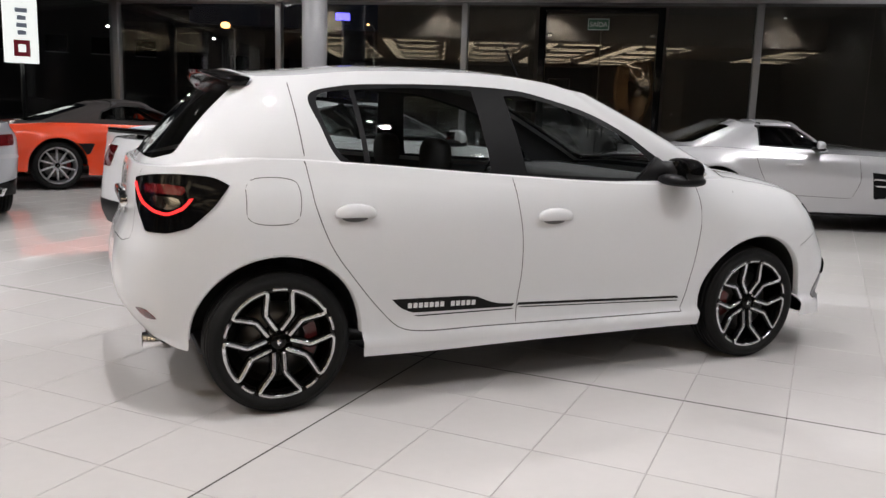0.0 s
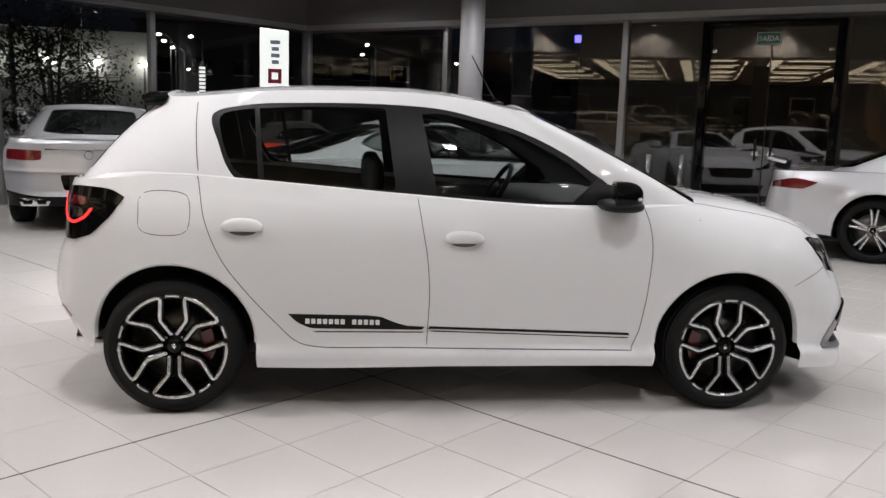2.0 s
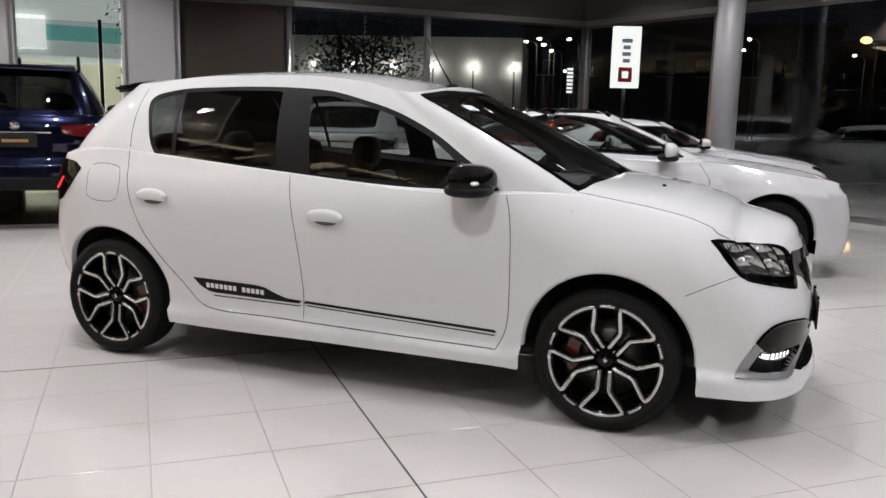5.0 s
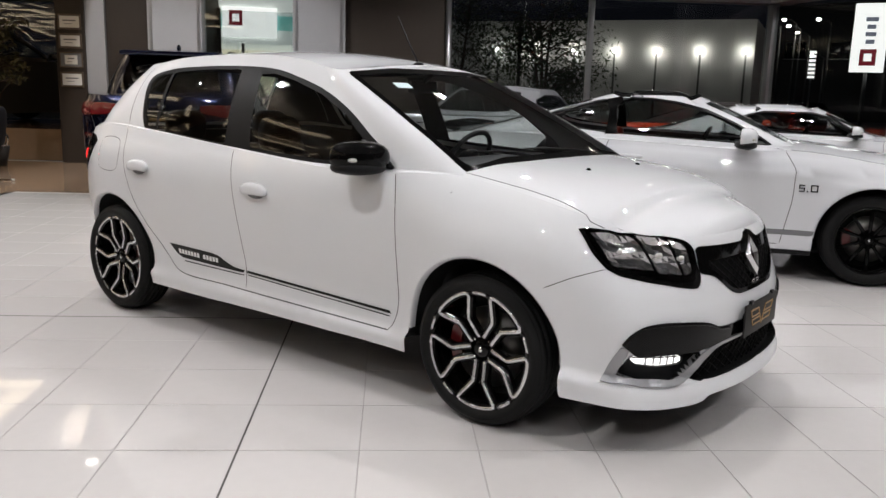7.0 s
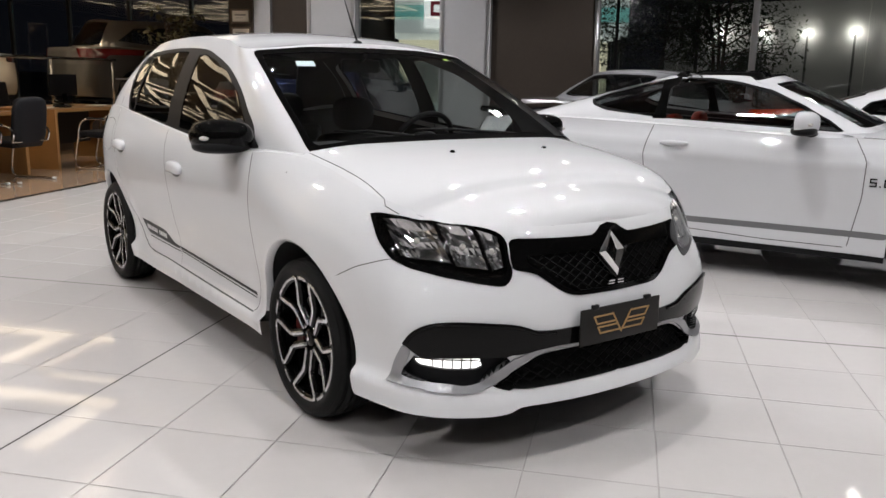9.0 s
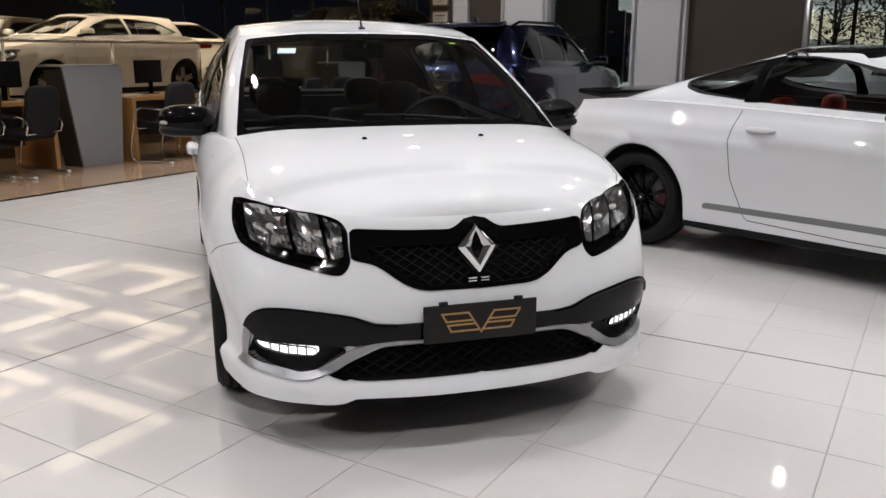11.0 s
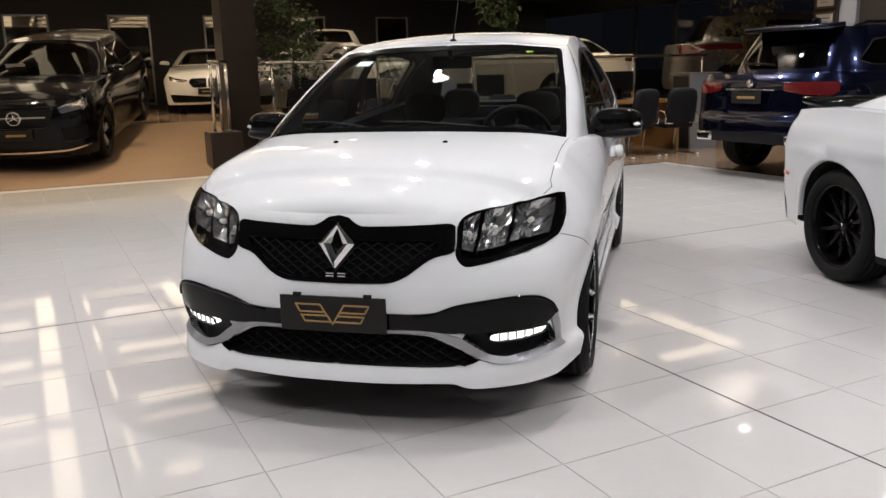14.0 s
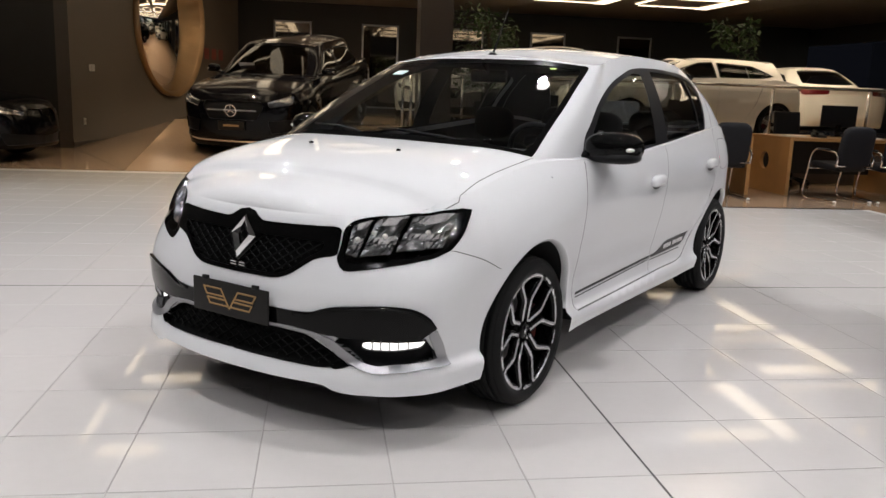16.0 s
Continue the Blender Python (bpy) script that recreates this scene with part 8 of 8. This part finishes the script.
for k, w in enumerate((0.30, 0.36, 0.30, 0.42)):
    part("letter_bar", box_bm(w, 0.02, 0.16, (0.02, -0.15, 3.62 + 0.27 * k), 0.01), SIGNG, bx)
s2 = thing("light_sign", pose(-9.1, 44.0, 0, 0, 0, 8), "column of small white lit bars on a post", "sign")
part("post", cyl_bm(0.05, 2.7, (0, 0, 1.29), "z", 12), POLE, s2)
for k in range(7):
    part("lit_bar", box_bm(0.34, 0.06, 0.13, (0, 0, 2.68 + 0.215 * k), 0.01), SIGNW, s2)

# lit shop front across the road, its walls glowing in place of lamps
PF = pose(-24.2, 12.2, -0.06, 0, 0, 50)
ph = thing("shop_building", PF, "white lit shop front with a teal band and a white sign", "building")
part("wall", box_bm(9, 6, 2.2, (7, 3.1, 3.98)), FACADE, ph, smooth=False)
part("plinth", box_bm(9, 5.4, 0.30, (7, 3.4, 0.15)), FACADE, ph, smooth=False)
part("back_wall", box_bm(9, 0.2, 3.2, (7, 5.9, 1.6)), SHOPIN, ph, smooth=False)
part("roof", box_bm(9.4, 6.6, 0.25, (7, 3.1, 5.25), 0.03), HEADER, ph)
part("band", box_bm(9, 0.05, 0.5, (7, 0.07, 3.62)), TEAL, ph, smooth=False)
for k in range(5):
    part("shop_mullion", box_bm(0.10, 0.12, 2.6, (2.7 + 2.15 * k, 0.2, 1.6)), POLE, ph, smooth=False)
for k in range(3):
    part("shelf_unit", box_bm(1.6, 0.5, 1.6, (4.0 + 2.8 * k, 3.2, 1.1), 0.02), LENSW, ph)
for x in (5.1,):
    sgn = part("sign_panel", box_bm(1.9, 0.12, 1.05, (x, -0.02, 3.60), 0.02), SIGNW, ph)
    part("mark", box_bm(0.46, 0.02, 0.52, (x - 0.48, -0.09, 3.74), 0.01), SIGNR, sgn)
    part("mark_centre", box_bm(0.24, 0.02, 0.26, (x - 0.48, -0.105, 3.74), 0.01), SIGNW, sgn)


def street_lamp(x, y, z, mt, r, label, group="far street lamps"):
    s = thing("street_lamp", pose(x, y, -0.06, 0, 0, 40), label, "street lamp", group)
    part("pole", cyl_bm(0.06, z + 0.05, (0, 0, (z + 0.05) / 2), "z", 10, r2=0.035), POLE, s)
    part("arm", sweep_bm([(0, 0, z), (-0.3, 0, z + 0.22), (-0.8, 0, z + 0.28)], 0.03, 8), POLE, s)
    part("lamp_head", ellipsoid_bm(r * 1.1, r * 0.75, r * 0.6, (-0.85, 0, z + 0.22), 2.0, 12, 8), mt, s)


def far_car(x, y, rz, mt_paint, lit, label, z=-0.06):
    c = thing("car", pose(x, y, z, 0, 0, rz), label, "car", "cars in the street")
    part("body", prism_bm([(-2.1, 0.25), (2.1, 0.25), (2.15, 0.6), (1.9, 0.82), (0.95, 0.92), (-1.6, 0.95), (-2.1, 0.9)], 1.72, (0, 0.86, 0), (90, 0, 0), 0.06), mt_paint, c)
    part("cabin", prism_bm([(-1.75, 0.92), (0.95, 0.90), (0.30, 1.40), (-1.1, 1.44)], 1.46, (0, 0.73, 0), (90, 0, 0), 0.05), GLOSSBLK, c)
    for wx in (-1.3, 1.3):
        for wy in (-0.78, 0.78):
            part("wheel", cyl_bm(0.31, 0.2, (wx, wy, 0.31), "y", 20, bevel=0.03), RUBBER, c)
    for s in (1, -1):
        part("tail_lamp", box_bm(0.05, 0.34, 0.13, (-2.11, s * 0.62, 0.74), 0.02), LAMPR if lit else REDLENS, c)
        part("headlight", box_bm(0.06, 0.34, 0.13, (2.06, s * 0.60, 0.66), 0.02), LAMPW if lit else LENSW, c)


street_lamp(7.5, 52.0, 6.0, LAMPO, 0.34, "orange sodium street lamp on a tall pole", "")
for x, y, z, r in ((7.2, 55.1, 5.5, 0.10), (18.1, 52.4, 5.0, 0.16), (25.9, 48.9, 5.0, 0.20), (26.6, 48.6, 5.0, 0.20), (25.6, 49.1, 6.1, 0.09), (25.2, 49.3, 7.1, 0.09), (36.0, 42.3, 8.1, 0.17), (36.1, 42.1, 5.6, 0.11), (38.9, 39.8, 4.2, 0.13), (37.1, 41.3, 2.5, 0.2), (42.9, 35.6, 4.5, 0.10), (0.9, 55.8, 6.6, 0.13), (0.6, 55.6, 5.9, 0.10), (-13.9, 54.2, 6.4, 0.12), (-13.0, 54.4, 6.6, 0.14), (-12.7, 54.5, 6.2, 0.14), (-12.2, 54.8, 5.8, 0.12), (-11.0, 54.9, 6.6, 0.14), (-11.2, 54.9, 4.4, 0.09)):
    street_lamp(x, y, z - 0.16, LAMPW, r, "far white street lamp across the avenue")
for x, y, z in ((17.3, 52.6, 6.9), (18.5, 52.2, 6.8), (40.9, 37.8, 6.5), (43.0, 35.5, 5.7)):
    street_lamp(x, y, z - 0.16, LAMPO, 0.12, "far orange street lamp across the avenue")
fl_ = thing("floodlight", pose(40.8, 37.8, -0.06, 0, 0, 45), "bar-shaped white floodlight on a pole", "street lamp")
part("pole", cyl_bm(0.06, 5.8, (0, 0, 2.9), "z", 10), POLE, fl_)
part("light_bar", box_bm(0.14, 1.1, 0.14, (0, 0, 5.85), 0.03), LAMPW, fl_)
bl_ = thing("blue_sign", pose(15.2, 53.3, -0.06, 0, 0, -15), "faint blue lit sign on a far roof", "sign")
part("post", cyl_bm(0.08, 7.3, (0, 0, 3.65), "z", 10), POLE, bl_)
part("lit_panel", box_bm(1.0, 0.12, 0.5, (0, 0, 7.5), 0.05), LAMPB, bl_)
for x, y, rz, lit, lab in ((40.0, 38.6, 20, True, "far car with lit red tail lamps on the avenue"), (41.6, 37.1, 20, True, "far car with lit red tail lamps on the avenue"), (43.0, 35.5, -165, True, "far car with lit headlights on the avenue"), (-11.6, 54.6, 60, True, "far car with lit tail lamps on the avenue")):
    far_car(x, y, rz, GREYP, lit, lab, 2.25 if x > 0 else -0.06)
slab("road_embankment", -16, 16, -4.5, 6.5, -0.06, 2.25, ASPHALT, pose(41.5, 37.0, 0, 0, 0, -46))
far_car(3.9, 20.6, 150, GREYP, False, "dark car parked outside the entrance")
# cars added so that their lamps stand in for low lights in the windows
for x, y, rz, lab in ((5.6, 31.0, -105, "far car with lit headlights in the street"), (11.5, 33.0, -120, "far car with lit headlights in the street"), (19.5, 30.5, -135, "far car with lit headlights in the street"), (24.5, 27.0, 40, "far car with lit tail lamps in the street")):
    far_car(x, y, rz, GREYP, True, lab)
far_car(9.6, 18.4, -20, CREAM, False, "pale car parked outside the street front")
# low dark buildings that close the avenue
for nm, x, y, rz, w, h in (("far_building", 22, 66, -15, 34, 7.5), ("far_building", 58, 40, -50, 40, 6.0), ("far_building", -6, 70, 5, 26, 9.0)):
    fb_ = thing(nm, pose(x, y, -0.06, 0, 0, rz), "low unlit building across the avenue at night", "building", "far buildings")
    part("wall", box_bm(w, 8, h, (0, 4, h / 2)), DARKW, fb_, smooth=False)
    part("roof", box_bm(w + 0.5, 8.5, 0.3, (0, 4, h + 0.15), 0.04), DARKW, fb_)
    for k in range(int(w / 3.4)):
        win = part("window", box_bm(1.6, 0.06, 1.3, (-w / 2 + 2 + 3.4 * k, -0.02, h * 0.62)), GLOSSBLK, fb_, smooth=False)
        part("frame", box_bm(1.7, 0.05, 0.08, (-w / 2 + 2 + 3.4 * k, -0.04, h * 0.62 - 0.69)), ALU, win, smooth=False)

# ---------------------------------------------------------------- porcelain floor tiles, laid along the building's axes
P = 0.444
G = 0.0035
TX0, TY0 = -0.057 * P, 0.136 * P


def tile_mesh(name, centres, half):
    vs, fs = [], []
    c = 0.0012
    for x, y in centres:
        k = len(vs)
        vs += [(x - half, y - half, -0.0012), (x + half, y - half, -0.0012), (x + half, y + half, -0.0012), (x - half, y + half, -0.0012)]
        h = half - c
        vs += [(x - h, y - h, 0), (x + h, y - h, 0), (x + h, y + h, 0), (x - h, y + h, 0)]
        fs += [(k + 4, k + 5, k + 6, k + 7)] + [(k + i, k + (i + 1) % 4, k + 4 + (i + 1) % 4, k + 4 + i) for i in range(4)]
    me = bpy.data.meshes.new(name)
    me.from_pydata(vs, [], fs)
    me.materials.append(TILE)
    return me


one = tile_mesh("tile", [(0, 0)], (P - G) / 2)
near, rest = [], []
for i in range(-20, 40):
    for j in range(-40, 24):
        x, y = TX0 + (i + 0.5) * P, TY0 + (j + 0.5) * P
        edge = -6.9 if y < 0.2 else (-4.38 if y < 5.5 else -1.4)
        if x < edge or x > 15.8 or y > 9.35 or y < -15.8:
            continue
        w = B @ Vector((x, y, 0))
        (near if (abs(w.x - 0.6) < 4.3 and abs(w.y + 0.2) < 3.6) else rest).append((x, y))
near.sort(key=lambda q: (q[0] - 0.5) ** 2 + (q[1] + 0.5) ** 2)
near, rest = near[:300], rest + near[300:]
for x, y in near:
    t = new("tile", one)
    t.parent = floor
    t.matrix_parent_inverse = floor.matrix_world.inverted()
    t.matrix_basis = B @ pose(x, y, 0)
far_tiles = new("tiles", tile_mesh("tiles", rest, (P - G) / 2))
far_tiles.parent = floor
far_tiles.matrix_basis = B
tagged(far_tiles, "cream polished porcelain tiles", kind="stuff")
for nm, pts in (("joint_across", ((-6.9, TY0 - 0.004), (15.8, TY0 + 0.004))), ("joint_along", ((TX0 - P - 0.004, -15.8), (TX0 - P + 0.004, 9.3)))):
    (x0, y0), (x1, y1) = pts
    slab(nm, x0, x1, y0, y1, -0.002, 0.0006, GROUTD, B)
